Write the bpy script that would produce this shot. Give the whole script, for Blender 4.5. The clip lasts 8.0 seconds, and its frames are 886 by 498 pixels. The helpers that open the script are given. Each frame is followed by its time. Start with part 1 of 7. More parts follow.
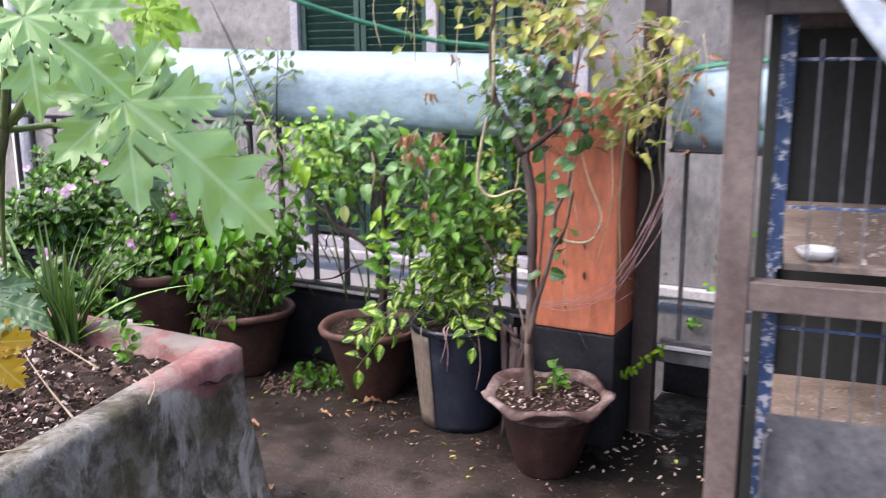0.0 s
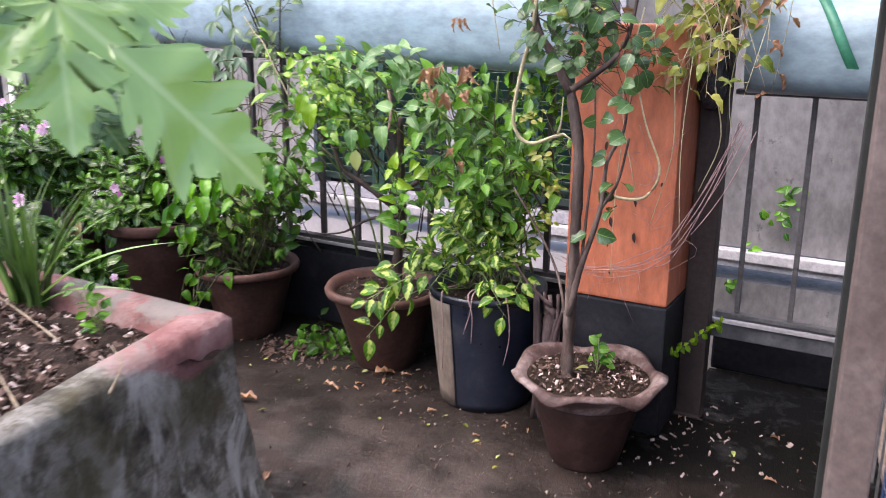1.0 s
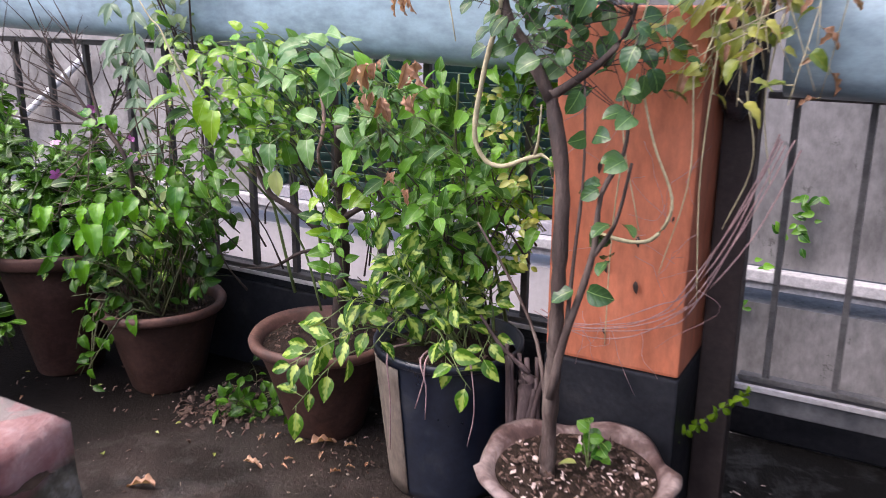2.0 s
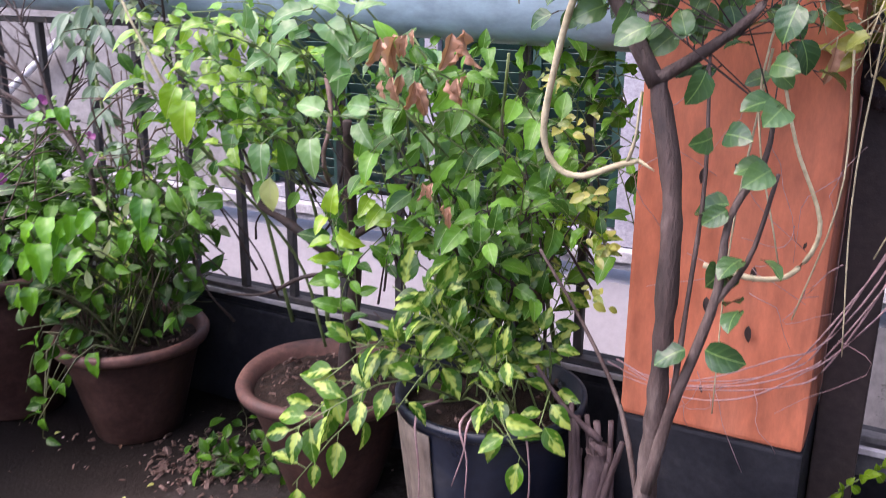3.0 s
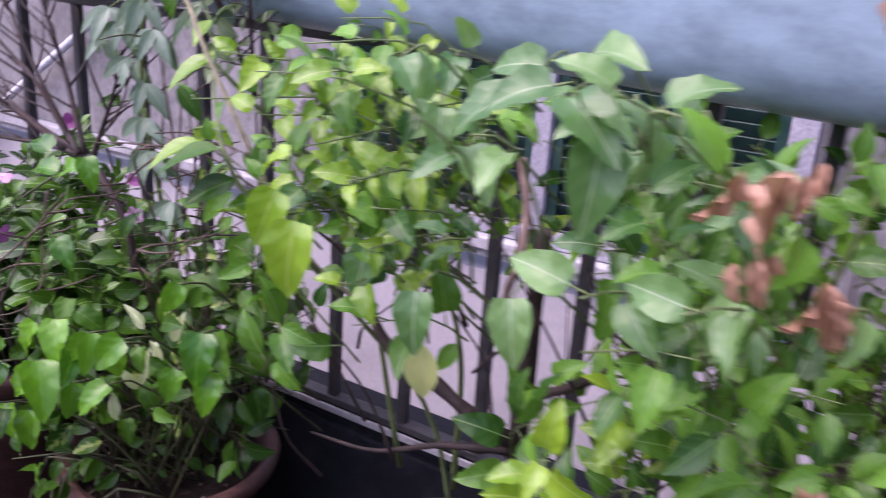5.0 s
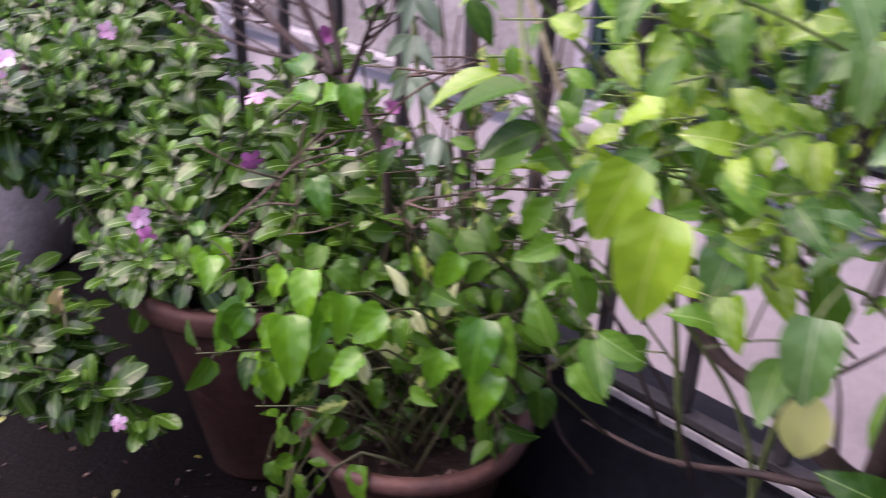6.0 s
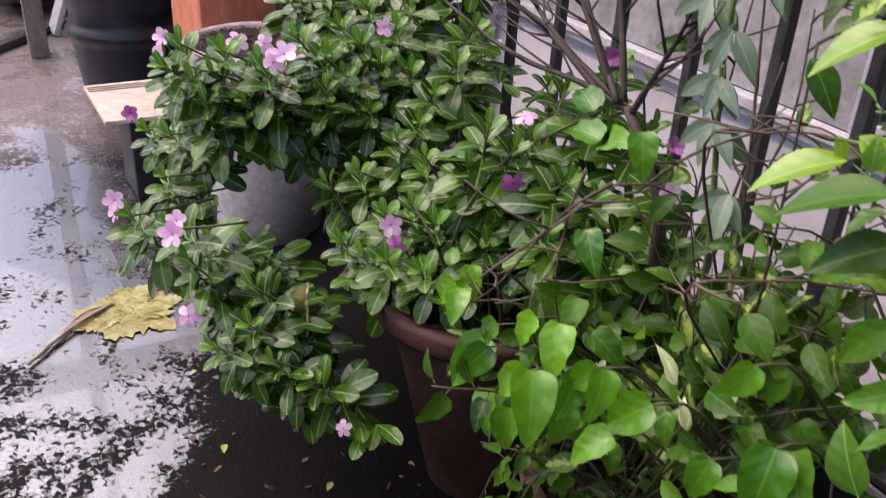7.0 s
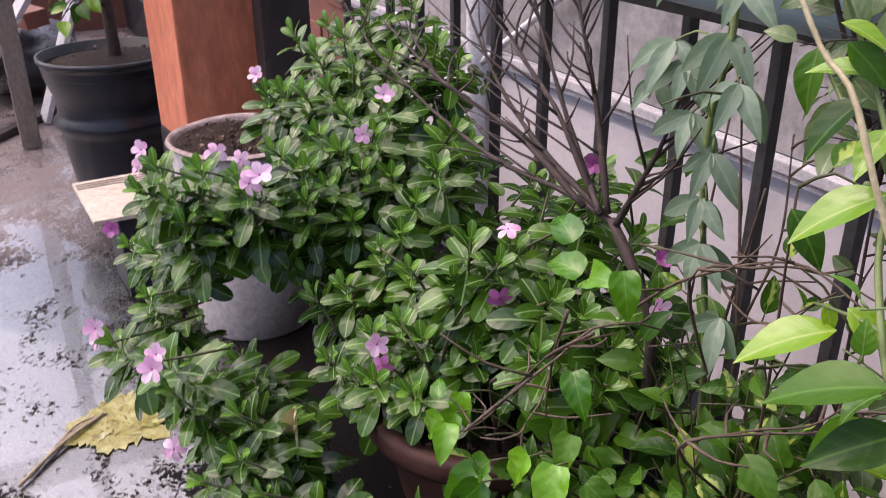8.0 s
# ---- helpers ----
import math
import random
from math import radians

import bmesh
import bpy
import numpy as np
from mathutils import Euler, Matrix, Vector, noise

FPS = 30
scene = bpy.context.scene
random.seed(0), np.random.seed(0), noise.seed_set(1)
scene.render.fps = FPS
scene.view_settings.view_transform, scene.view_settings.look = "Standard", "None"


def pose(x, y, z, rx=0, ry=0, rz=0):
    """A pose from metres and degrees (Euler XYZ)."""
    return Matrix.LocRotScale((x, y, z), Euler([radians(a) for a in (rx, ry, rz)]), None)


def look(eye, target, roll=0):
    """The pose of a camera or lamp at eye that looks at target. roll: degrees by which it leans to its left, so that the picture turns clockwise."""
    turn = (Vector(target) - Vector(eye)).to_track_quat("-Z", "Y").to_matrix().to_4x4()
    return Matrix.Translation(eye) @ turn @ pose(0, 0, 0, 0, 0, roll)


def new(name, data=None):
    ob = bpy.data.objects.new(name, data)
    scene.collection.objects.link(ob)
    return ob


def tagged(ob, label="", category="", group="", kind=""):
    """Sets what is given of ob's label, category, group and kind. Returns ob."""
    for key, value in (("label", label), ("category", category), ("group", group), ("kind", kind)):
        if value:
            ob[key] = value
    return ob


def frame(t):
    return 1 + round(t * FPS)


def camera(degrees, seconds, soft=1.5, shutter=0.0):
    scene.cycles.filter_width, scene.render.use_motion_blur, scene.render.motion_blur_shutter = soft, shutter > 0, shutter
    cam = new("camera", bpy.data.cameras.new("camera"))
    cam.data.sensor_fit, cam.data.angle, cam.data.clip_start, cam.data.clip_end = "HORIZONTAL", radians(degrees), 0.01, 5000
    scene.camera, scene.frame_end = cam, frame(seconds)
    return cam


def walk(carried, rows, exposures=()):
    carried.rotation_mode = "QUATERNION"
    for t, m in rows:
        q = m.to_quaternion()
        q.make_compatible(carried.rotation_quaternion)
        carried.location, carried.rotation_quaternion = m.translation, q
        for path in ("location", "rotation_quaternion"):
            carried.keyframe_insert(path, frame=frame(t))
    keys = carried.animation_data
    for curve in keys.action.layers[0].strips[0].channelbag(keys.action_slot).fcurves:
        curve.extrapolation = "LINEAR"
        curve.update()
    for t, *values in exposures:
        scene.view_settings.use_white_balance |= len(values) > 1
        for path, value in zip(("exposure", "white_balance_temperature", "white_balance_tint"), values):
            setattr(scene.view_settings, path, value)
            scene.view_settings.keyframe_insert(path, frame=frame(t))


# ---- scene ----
cam = camera(54.0, 8.0, 0.7, 0.5)
PATH = [
    (0, (2.707, 0.787, 1.152), (1.756, 2.496, 0.737), -0.5),
    (0.5, (2.561, 0.928, 1.143), (1.581, 2.598, 0.642), 0.3),
    (1, (2.5, 1.081, 1.094), (1.54, 2.753, 0.561), 0.4),
    (1.5, (2.415, 1.405, 1.091), (1.464, 3.074, 0.536), -0.2),
    (1.7, (2.385, 1.484, 1.091), (1.438, 3.156, 0.537), 0.1),
    (2.8, (2.057, 1.888, 1.003), (1.134, 3.566, 0.428), 0.6),
    (3, (2.028, 1.924, 1.02), (1.114, 3.606, 0.442), 0.4),
    (3.5, (1.96, 2.031, 1.053), (1.115, 3.747, 0.468), -0.3),
    (4, (1.833, 2.224, 1.077), (0.994, 3.944, 0.495), 0.0),
    (4.2, (1.796, 2.273, 1.093), (0.946, 3.979, 0.488), 0.9),
    (5.3, (1.435, 2.43, 1.064), (0.37, 3.968, 0.359), 3.9),
    (5.5, (1.415, 2.459, 1.063), (0.261, 3.91, 0.311), 2.4),
    (6, (1.286, 2.512, 1.037), (-0.014, 3.757, 0.166), 2.2),
    (6.5, (1.189, 2.552, 1.057), (-0.282, 3.537, 0.126), 2.1),
    (7, (1.162, 2.54, 1.065), (-0.402, 3.362, 0.129), 3.2),
    (7.5, (1.124, 2.573, 1.115), (-0.474, 3.389, 0.231), 2.8),
    (8, (1.106, 2.598, 1.139), (-0.505, 3.425, 0.291), -0.3),
]
walk(cam, [(t, look(eye, target, roll)) for t, eye, target, roll in PATH], [(0.0, 1.55, 6550, 15), (1.0, 1.54, 6600, 16), (1.5, 1.38, 6600, 16), (3.0, 1.62, 6250, 27), (3.5, 1.54, 6250, 28), (4.0, 1.34, 5950, 22), (5.5, 1.22, 6100, 47), (6.0, 1.33, 6500, 40), (6.5, 1.22, 6450, 36), (7.0, 1.05, 6800, 25), (8.0, 1.05, 6850, 25)])

# ---- light ----
world = bpy.data.worlds.new("sky")
scene.world = world
world.use_nodes = True
wn = world.node_tree
sky = wn.nodes.new("ShaderNodeTexSky")
sky.sky_type = "NISHITA"
sky.sun_disc = False
sky.sun_elevation = radians(60)
sky.sun_rotation = radians(222)
sky.air_density, sky.dust_density, sky.ozone_density = 1.0, 4.0, 1.5
wn.links.new(sky.outputs[0], wn.nodes["Background"].inputs[0])
wn.nodes["Background"].inputs[1].default_value = 0.15
sun = new("sun", bpy.data.lights.new("sun", "SUN"))
sun.data.energy, sun.data.angle, sun.data.color = 1.3, radians(90), (1.0, 0.98, 0.96)
sun.matrix_world = look((-1.05, -1.15, 2.7), (0, 0, 0))


# ---- materials ----
def nodes_of(name, rough=0.6, metal=0.0, spec=0.5):
    m = bpy.data.materials.new(name)
    m.use_nodes = True
    nt = m.node_tree
    b = nt.nodes["Principled BSDF"]
    b.inputs["Roughness"].default_value = rough
    b.inputs["Metallic"].default_value = metal
    b.inputs["Specular IOR Level"].default_value = spec
    return m, nt, b


def node(nt, kind, **values):
    n = nt.nodes.new(kind)
    for key, value in values.items():
        n.inputs[key].default_value = value
    return n


def ramp(nt, source, stops):
    r = nt.nodes.new("ShaderNodeValToRGB")
    while len(r.color_ramp.elements) < len(stops):
        r.color_ramp.elements.new(0.5)
    for e, (at, col) in zip(r.color_ramp.elements, stops):
        e.position, e.color = at, (*col, 1)
    nt.links.new(source, r.inputs[0])
    return r.outputs[0]


def noise_of(nt, scale, detail=6, rough=0.6, space="Object", stretch=None, distort=0.0):
    tc = nt.nodes.new("ShaderNodeTexCoord")
    src = tc.outputs[space]
    if stretch:
        mp = nt.nodes.new("ShaderNodeMapping")
        mp.inputs["Scale"].default_value = stretch
        nt.links.new(src, mp.inputs[0])
        src = mp.outputs[0]
    n = node(nt, "ShaderNodeTexNoise", Scale=scale, Detail=detail, Roughness=rough, Distortion=distort)
    nt.links.new(src, n.inputs["Vector"])
    return n.outputs["Fac"]


def mixed(nt, fac, a, b, kind="MIX"):
    m = nt.nodes.new("ShaderNodeMix")
    m.data_type, m.blend_type = "RGBA", kind
    for sock, v in ((m.inputs[0], fac), (m.inputs[6], a), (m.inputs[7], b)):
        if isinstance(v, bpy.types.NodeSocket):
            nt.links.new(v, sock)
        elif isinstance(v, (int, float)):
            sock.default_value = v
        else:
            sock.default_value = (*v, 1)
    return m.outputs[2]


def maths(nt, op, a, b=0.0, c=0.0):
    m = nt.nodes.new("ShaderNodeMath")
    m.operation = op
    for sock, v in zip(m.inputs, (a, b, c)):
        if isinstance(v, bpy.types.NodeSocket):
            nt.links.new(v, sock)
        else:
            sock.default_value = v
    return m.outputs[0]


def bumped(nt, b, height, strength=0.3, distance=0.01):
    bp = node(nt, "ShaderNodeBump", Strength=strength, Distance=distance)
    nt.links.new(height, bp.inputs["Height"])
    nt.links.new(bp.outputs[0], b.inputs["Normal"])


def span(nt, value, lo, hi, to_lo=0.0, to_hi=1.0):
    r = nt.nodes.new("ShaderNodeMapRange")
    nt.links.new(value, r.inputs[0])
    for n, v in zip((1, 2, 3, 4), (lo, hi, to_lo, to_hi)):
        r.inputs[n].default_value = v
    return r.outputs[0]


def surface(name, stops, scale=6.0, rough=(0.5, 0.8), fine=60.0, relief=0.25, metal=0.0, spots=None, stretch=None, depth=0.004, spec=0.5, grainy=1.0):
    """A worn surface: large stains by the stops, a fine grain over it, gloss that varies, and relief."""
    m, nt, b = nodes_of(name, metal=metal, spec=spec)
    big = noise_of(nt, scale, 7, 0.62, stretch=stretch, distort=0.4)
    small = noise_of(nt, fine, 4, 0.65, stretch=stretch)
    col = ramp(nt, big, stops)
    grain = ramp(nt, small, [(0.3, (0.72, 0.72, 0.72)), (0.7, (1.18, 1.18, 1.18))])
    col = mixed(nt, grainy, col, grain, "MULTIPLY")
    if spots:
        at, tint = spots
        sp = noise_of(nt, scale * 3.1, 5, 0.7)
        col = mixed(nt, span(nt, sp, at, at + 0.06), col, tint)
    nt.links.new(col, b.inputs["Base Color"])
    nt.links.new(span(nt, big, 0.3, 0.7, rough[0], rough[1]), b.inputs["Roughness"])
    bumped(nt, b, maths(nt, "ADD", maths(nt, "MULTIPLY", big, 0.6), small), relief, depth)
    return m


def wet_floor():
    m, nt, b = nodes_of("wet_concrete")
    big = noise_of(nt, 1.1, 8, 0.6, distort=0.3)
    mid = noise_of(nt, 5.0, 8, 0.65)
    fine = noise_of(nt, 120.0, 4, 0.7)
    col = ramp(nt, big, [(0.3, (0.025, 0.019, 0.016)), (0.5, (0.056, 0.042, 0.037)), (0.68, (0.1, 0.076, 0.067))])
    col = mixed(nt, span(nt, mid, 0.5, 0.7), col, (0.008, 0.008, 0.006))
    col = mixed(nt, span(nt, fine, 0.64, 0.7, 0.0, 0.4), col, (0.14, 0.12, 0.1))
    tc = nt.nodes.new("ShaderNodeTexCoord")
    sep = nt.nodes.new("ShaderNodeSeparateXYZ")
    nt.links.new(tc.outputs["Object"], sep.inputs[0])
    # Stains before the row of pots, with the shade there painted in.
    stain_shade = maths(nt, "ADD", span(nt, sep.outputs[1], 2.3, 3.1, -0.3, 0.3), maths(nt, "MULTIPLY", mid, 1.2))
    col = mixed(nt, span(nt, stain_shade, 0.5, 0.8, 0.0, 0.75), col, (0.012, 0.0095, 0.008))
    # Wet floor in the corner behind the scalloped pot, its shade painted black.
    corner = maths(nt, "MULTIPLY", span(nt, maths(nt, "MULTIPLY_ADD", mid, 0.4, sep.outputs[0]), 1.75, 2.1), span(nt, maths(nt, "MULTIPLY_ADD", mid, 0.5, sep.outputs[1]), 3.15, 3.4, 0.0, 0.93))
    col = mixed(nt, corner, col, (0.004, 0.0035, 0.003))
    # Beside the puddle the concrete is soaked; shade under the plants is painted in.
    soaked_shade = maths(nt, "MULTIPLY", span(nt, maths(nt, "ADD", sep.outputs[0], maths(nt, "MULTIPLY", mid, 0.4)), 0.95, 0.6), span(nt, maths(nt, "ADD", sep.outputs[1], maths(nt, "MULTIPLY", mid, 0.3)), 2.35, 2.55, 0.0, 0.96))
    col = mixed(nt, soaked_shade, col, (0.003, 0.002, 0.002))
    col = mixed(nt, span(nt, maths(nt, "ADD", sep.outputs[0], maths(nt, "MULTIPLY", mid, 0.5)), -1.2, -1.7, 0.0, 0.8), col, (0.22, 0.18, 0.17))
    nt.links.new(col, b.inputs["Base Color"])
    # A film of rain lies west of x 0.3; grains of the concrete stand out of it as dark specks.
    grains = noise_of(nt, 75.0, 4, 0.62, distort=0.8)
    patches = noise_of(nt, 6.0, 7, 0.66, distort=0.3)
    level = maths(nt, "SUBTRACT", span(nt, sep.outputs[0], 0.6, -0.35, 0.16, 0.6), span(nt, sep.outputs[0], -1.5, -2.0, 0.0, 0.12))
    # Towards the pots the floor rises out of the water and is only soaked.
    level = maths(nt, "SUBTRACT", level, span(nt, maths(nt, "MULTIPLY_ADD", sep.outputs[0], 0.35, sep.outputs[1]), 2.64, 2.8, 0.0, 0.5))
    depth = maths(nt, "ADD", level, maths(nt, "ADD", maths(nt, "MULTIPLY", maths(nt, "SUBTRACT", patches, 0.5), 1.25), maths(nt, "MULTIPLY", maths(nt, "SUBTRACT", big, 0.5), 0.7)))
    wet = span(nt, maths(nt, "SUBTRACT", depth, grains), -0.05, 0.05)
    damp = span(nt, maths(nt, "ADD", patches, maths(nt, "MULTIPLY", big, 0.5)), 0.7, 0.84)
    damp = maths(nt, "MULTIPLY", damp, span(nt, sep.outputs[0], 0.5, 0.9))
    rough = maths(nt, "SUBTRACT", span(nt, wet, 0.0, 1.0, 0.66, 0.05), maths(nt, "MULTIPLY", maths(nt, "MULTIPLY", damp, maths(nt, "SUBTRACT", 1.0, wet)), 0.38))
    nt.links.new(rough, b.inputs["Roughness"])
    nt.links.new(maths(nt, "MAXIMUM", span(nt, wet, 0.0, 1.0, 0.04, 1.0), maths(nt, "MULTIPLY", damp, 0.25)), b.inputs["Specular IOR Level"])
    nt.links.new(span(nt, wet, 0.0, 1.0, 0.0, 0.8), b.inputs["Coat Weight"])
    b.inputs["Coat Roughness"].default_value = 0.03
    b.inputs["IOR"].default_value = 2.0
    bp = node(nt, "ShaderNodeBump", Distance=0.004)
    nt.links.new(span(nt, wet, 0.0, 1.0, 0.6, 0.3), bp.inputs["Strength"])
    nt.links.new(maths(nt, "ADD", maths(nt, "MULTIPLY", grains, 0.9), fine), bp.inputs["Height"])
    nt.links.new(bp.outputs[0], b.inputs["Normal"])
    return m


def leaf_material(name, dark, light, rib=(0.25, 0.42, 0.12), patch=None, rough=0.32, thin=0.28, wave=26.0, spec=0.5, vein=0.08, glow=(1.15, 1.25, 0.75), wet=0.25, midrib=0.02):
    """A leaf: colour varies from leaf to leaf, with a pale midrib, side veins, and cream patches where it is variegated."""
    m, nt, b = nodes_of(name, rough=rough, spec=spec)
    info = nt.nodes.new("ShaderNodeObjectInfo")
    geo = nt.nodes.new("ShaderNodeNewGeometry")
    rnd = maths(nt, "FRACT", maths(nt, "ADD", info.outputs["Random"], geo.outputs["Random Per Island"]))
    col = mixed(nt, maths(nt, "POWER", rnd, 1.15), dark, light)
    uv = nt.nodes.new("ShaderNodeUVMap")
    sep = nt.nodes.new("ShaderNodeSeparateXYZ")
    nt.links.new(uv.outputs[0], sep.inputs[0])
    off = maths(nt, "ABSOLUTE", maths(nt, "SUBTRACT", sep.outputs[0], 0.5))
    slope = maths(nt, "SUBTRACT", sep.outputs[1], maths(nt, "MULTIPLY", off, 0.7))
    veins = maths(nt, "SINE", maths(nt, "MULTIPLY", slope, wave))
    mottle = noise_of(nt, 9.0, 4, 0.6, space="UV")
    col = mixed(nt, span(nt, mottle, 0.35, 0.75, 0.0, 0.22), col, dark)
    if patch:
        own = node(nt, "ShaderNodeTexNoise", Scale=2.3, Detail=2.0)
        own.noise_dimensions = "4D"
        nt.links.new(uv.outputs[0], own.inputs["Vector"])
        nt.links.new(maths(nt, "MULTIPLY", rnd, 40.0), own.inputs["W"])
        where = maths(nt, "ADD", maths(nt, "SUBTRACT", own.outputs["Fac"], maths(nt, "MULTIPLY", off, 0.75)), maths(nt, "MULTIPLY", veins, 0.035))
        col = mixed(nt, span(nt, where, 0.36, 0.5, 0.0, 0.85), col, patch)
    col = mixed(nt, span(nt, veins, 0.6, 1.0, 0.0, vein), col, rib)
    col = mixed(nt, span(nt, off, midrib + 0.015, midrib - 0.01, 0.0, 0.6), col, rib)
    nt.links.new(col, b.inputs["Base Color"])
    drops = noise_of(nt, 34.0, 2, 0.5, space="UV")
    bumped(nt, b, maths(nt, "ADD", maths(nt, "ADD", maths(nt, "MULTIPLY", veins, 0.26), maths(nt, "MULTIPLY", mottle, 1.1)), maths(nt, "MULTIPLY", drops, 0.25)), 0.28, 0.002)
    # A film of rain.
    b.inputs["Coat Weight"].default_value = wet
    b.inputs["Coat Roughness"].default_value = 0.07
    tr = nt.nodes.new("ShaderNodeBsdfTranslucent")
    nt.links.new(mixed(nt, 1.0, col, glow, "MULTIPLY"), tr.inputs[0])
    mx = nt.nodes.new("ShaderNodeMixShader")
    mx.inputs[0].default_value = thin
    nt.links.new(b.outputs[0], mx.inputs[1])
    nt.links.new(tr.outputs[0], mx.inputs[2])
    nt.links.new(mx.outputs[0], nt.nodes["Material Output"].inputs[0])
    return m


def planter_paint():
    """Mossy cement below, red oxide paint on top that has run and worn unevenly."""
    m, nt, b = nodes_of("planter_cement", rough=0.8)
    big = noise_of(nt, 4.0, 8, 0.62, distort=0.5)
    mid = noise_of(nt, 9.0, 10, 0.72)
    fine = noise_of(nt, 90.0, 5, 0.7)
    runs = noise_of(nt, 7.0, 8, 0.7, stretch=(1, 1, 0.35), distort=0.8)
    grey = ramp(nt, mid, [(0.34, (0.018, 0.015, 0.012)), (0.43, (0.075, 0.064, 0.048)), (0.5, (0.15, 0.135, 0.105)), (0.57, (0.3, 0.28, 0.25)), (0.66, (0.16, 0.15, 0.125))])
    grey = mixed(nt, span(nt, runs, 0.54, 0.6, 0.0, 0.85), grey, (0.46, 0.44, 0.41))
    grey = mixed(nt, span(nt, runs, 0.42, 0.36, 0.0, 0.6), grey, (0.035, 0.031, 0.025))
    moss = mixed(nt, span(nt, big, 0.5, 0.6, 0.0, 0.6), grey, (0.1, 0.088, 0.04))
    red = ramp(nt, mid, [(0.32, (0.13, 0.06, 0.055)), (0.46, (0.25, 0.105, 0.1)), (0.58, (0.33, 0.19, 0.18)), (0.7, (0.4, 0.3, 0.29))])
    tc = nt.nodes.new("ShaderNodeTexCoord")
    sep = nt.nodes.new("ShaderNodeSeparateXYZ")
    nt.links.new(tc.outputs["Object"], sep.inputs[0])
    # The paint has lasted at the back and round the corner, and is gone towards the front.
    kept = span(nt, sep.outputs[1], 1.95, 2.2, -0.09, 0.0)
    edge = maths(nt, "ADD", maths(nt, "ADD", sep.outputs[2], kept), maths(nt, "MULTIPLY", maths(nt, "SUBTRACT", big, 0.5), 0.14))
    col = mixed(nt, span(nt, edge, 0.405, 0.42), moss, red)
    bare = span(nt, noise_of(nt, 7.0, 9, 0.68, distort=0.6), 0.54, 0.58, 0.0, 0.85)
    col = mixed(nt, maths(nt, "MULTIPLY", bare, span(nt, edge, 0.40, 0.47)), col, (0.22, 0.2, 0.18))
    col = mixed(nt, span(nt, fine, 0.6, 0.75, 0.0, 0.35), col, (0.05, 0.045, 0.04))
    nt.links.new(col, b.inputs["Base Color"])
    bumped(nt, b, maths(nt, "ADD", maths(nt, "ADD", mid, runs), maths(nt, "MULTIPLY", fine, 0.3)), 0.8, 0.018)
    return m


M_FLOOR = wet_floor()
M_PLANTER = planter_paint()
M_WALL = surface("stained_wall", [(0.28, (0.12, 0.112, 0.11)), (0.5, (0.265, 0.25, 0.248)), (0.72, (0.37, 0.35, 0.35))], 1.6, (0.7, 0.95), 18, 0.35, spots=(0.62, (0.15, 0.14, 0.135)))
M_WALL_DARK = surface("weathered_wall", [(0.3, (0.06, 0.056, 0.056)), (0.45, (0.15, 0.142, 0.143)), (0.6, (0.22, 0.208, 0.21)), (0.75, (0.28, 0.265, 0.268))], 2.4, (0.7, 0.95), 22, 0.4, spots=(0.6, (0.09, 0.085, 0.083)), stretch=(1, 1, 0.6))
M_WALL_LOW = surface("pale_wall", [(0.3, (0.42, 0.395, 0.405)), (0.5, (0.54, 0.505, 0.52)), (0.7, (0.57, 0.535, 0.55))], 1.5, (0.6, 0.9), 30, 0.05, grainy=0.3)
M_LEDGE = surface("ledge_white", [(0.3, (0.34, 0.325, 0.335)), (0.7, (0.55, 0.53, 0.545))], 4, (0.5, 0.8), 50, 0.2)
M_SHUTTER = surface("shutter_green", [(0.3, (0.012, 0.04, 0.033)), (0.7, (0.028, 0.075, 0.06))], 8, (0.3, 0.55), 80, 0.2)
M_FRAME = surface("window_frame_grey", [(0.3, (0.3, 0.29, 0.33)), (0.7, (0.44, 0.42, 0.46))], 6, (0.4, 0.7), 60, 0.15)
M_DARK = surface("painted_dark", [(0.3, (0.012, 0.014, 0.014)), (0.7, (0.03, 0.032, 0.03))], 4, (0.6, 0.9), 40, 0.2)
M_ORANGE = surface("orange_paint", [(0.28, (0.44, 0.125, 0.06)), (0.5, (0.55, 0.175, 0.092)), (0.75, (0.6, 0.23, 0.135))], 5, (0.45, 0.7), 45, 0.18, stretch=(1, 1, 0.35), spots=(0.74, (0.36, 0.11, 0.06)))
M_BASE = surface("dark_plinth", [(0.3, (0.01, 0.011, 0.015)), (0.6, (0.024, 0.025, 0.031)), (0.75, (0.05, 0.048, 0.05))], 7, (0.4, 0.7), 60, 0.3, spec=0.2)
M_IRON = surface("painted_iron", [(0.3, (0.036, 0.034, 0.036)), (0.62, (0.068, 0.064, 0.066)), (0.75, (0.13, 0.108, 0.096))], 14, (0.3, 0.6), 90, 0.2, spec=0.4)
M_IRON_GREY = surface("weathered_iron", [(0.3, (0.09, 0.085, 0.086)), (0.62, (0.15, 0.143, 0.144)), (0.75, (0.2, 0.17, 0.15))], 14, (0.4, 0.7), 90, 0.2, spec=0.4)
M_SHEET = surface("dull_metal_sheet", [(0.3, (0.05, 0.052, 0.06)), (0.55, (0.12, 0.12, 0.13)), (0.75, (0.2, 0.19, 0.19))], 9, (0.45, 0.75), 60, 0.2)
M_BROWN = surface("brown_steel", [(0.3, (0.1, 0.072, 0.066)), (0.55, (0.155, 0.118, 0.108)), (0.75, (0.2, 0.16, 0.145))], 9, (0.4, 0.7), 70, 0.2)
M_POST = surface("dark_brown_post", [(0.3, (0.024, 0.016, 0.016)), (0.6, (0.05, 0.036, 0.034)), (0.75, (0.09, 0.075, 0.067))], 9, (0.45, 0.75), 70, 0.3)
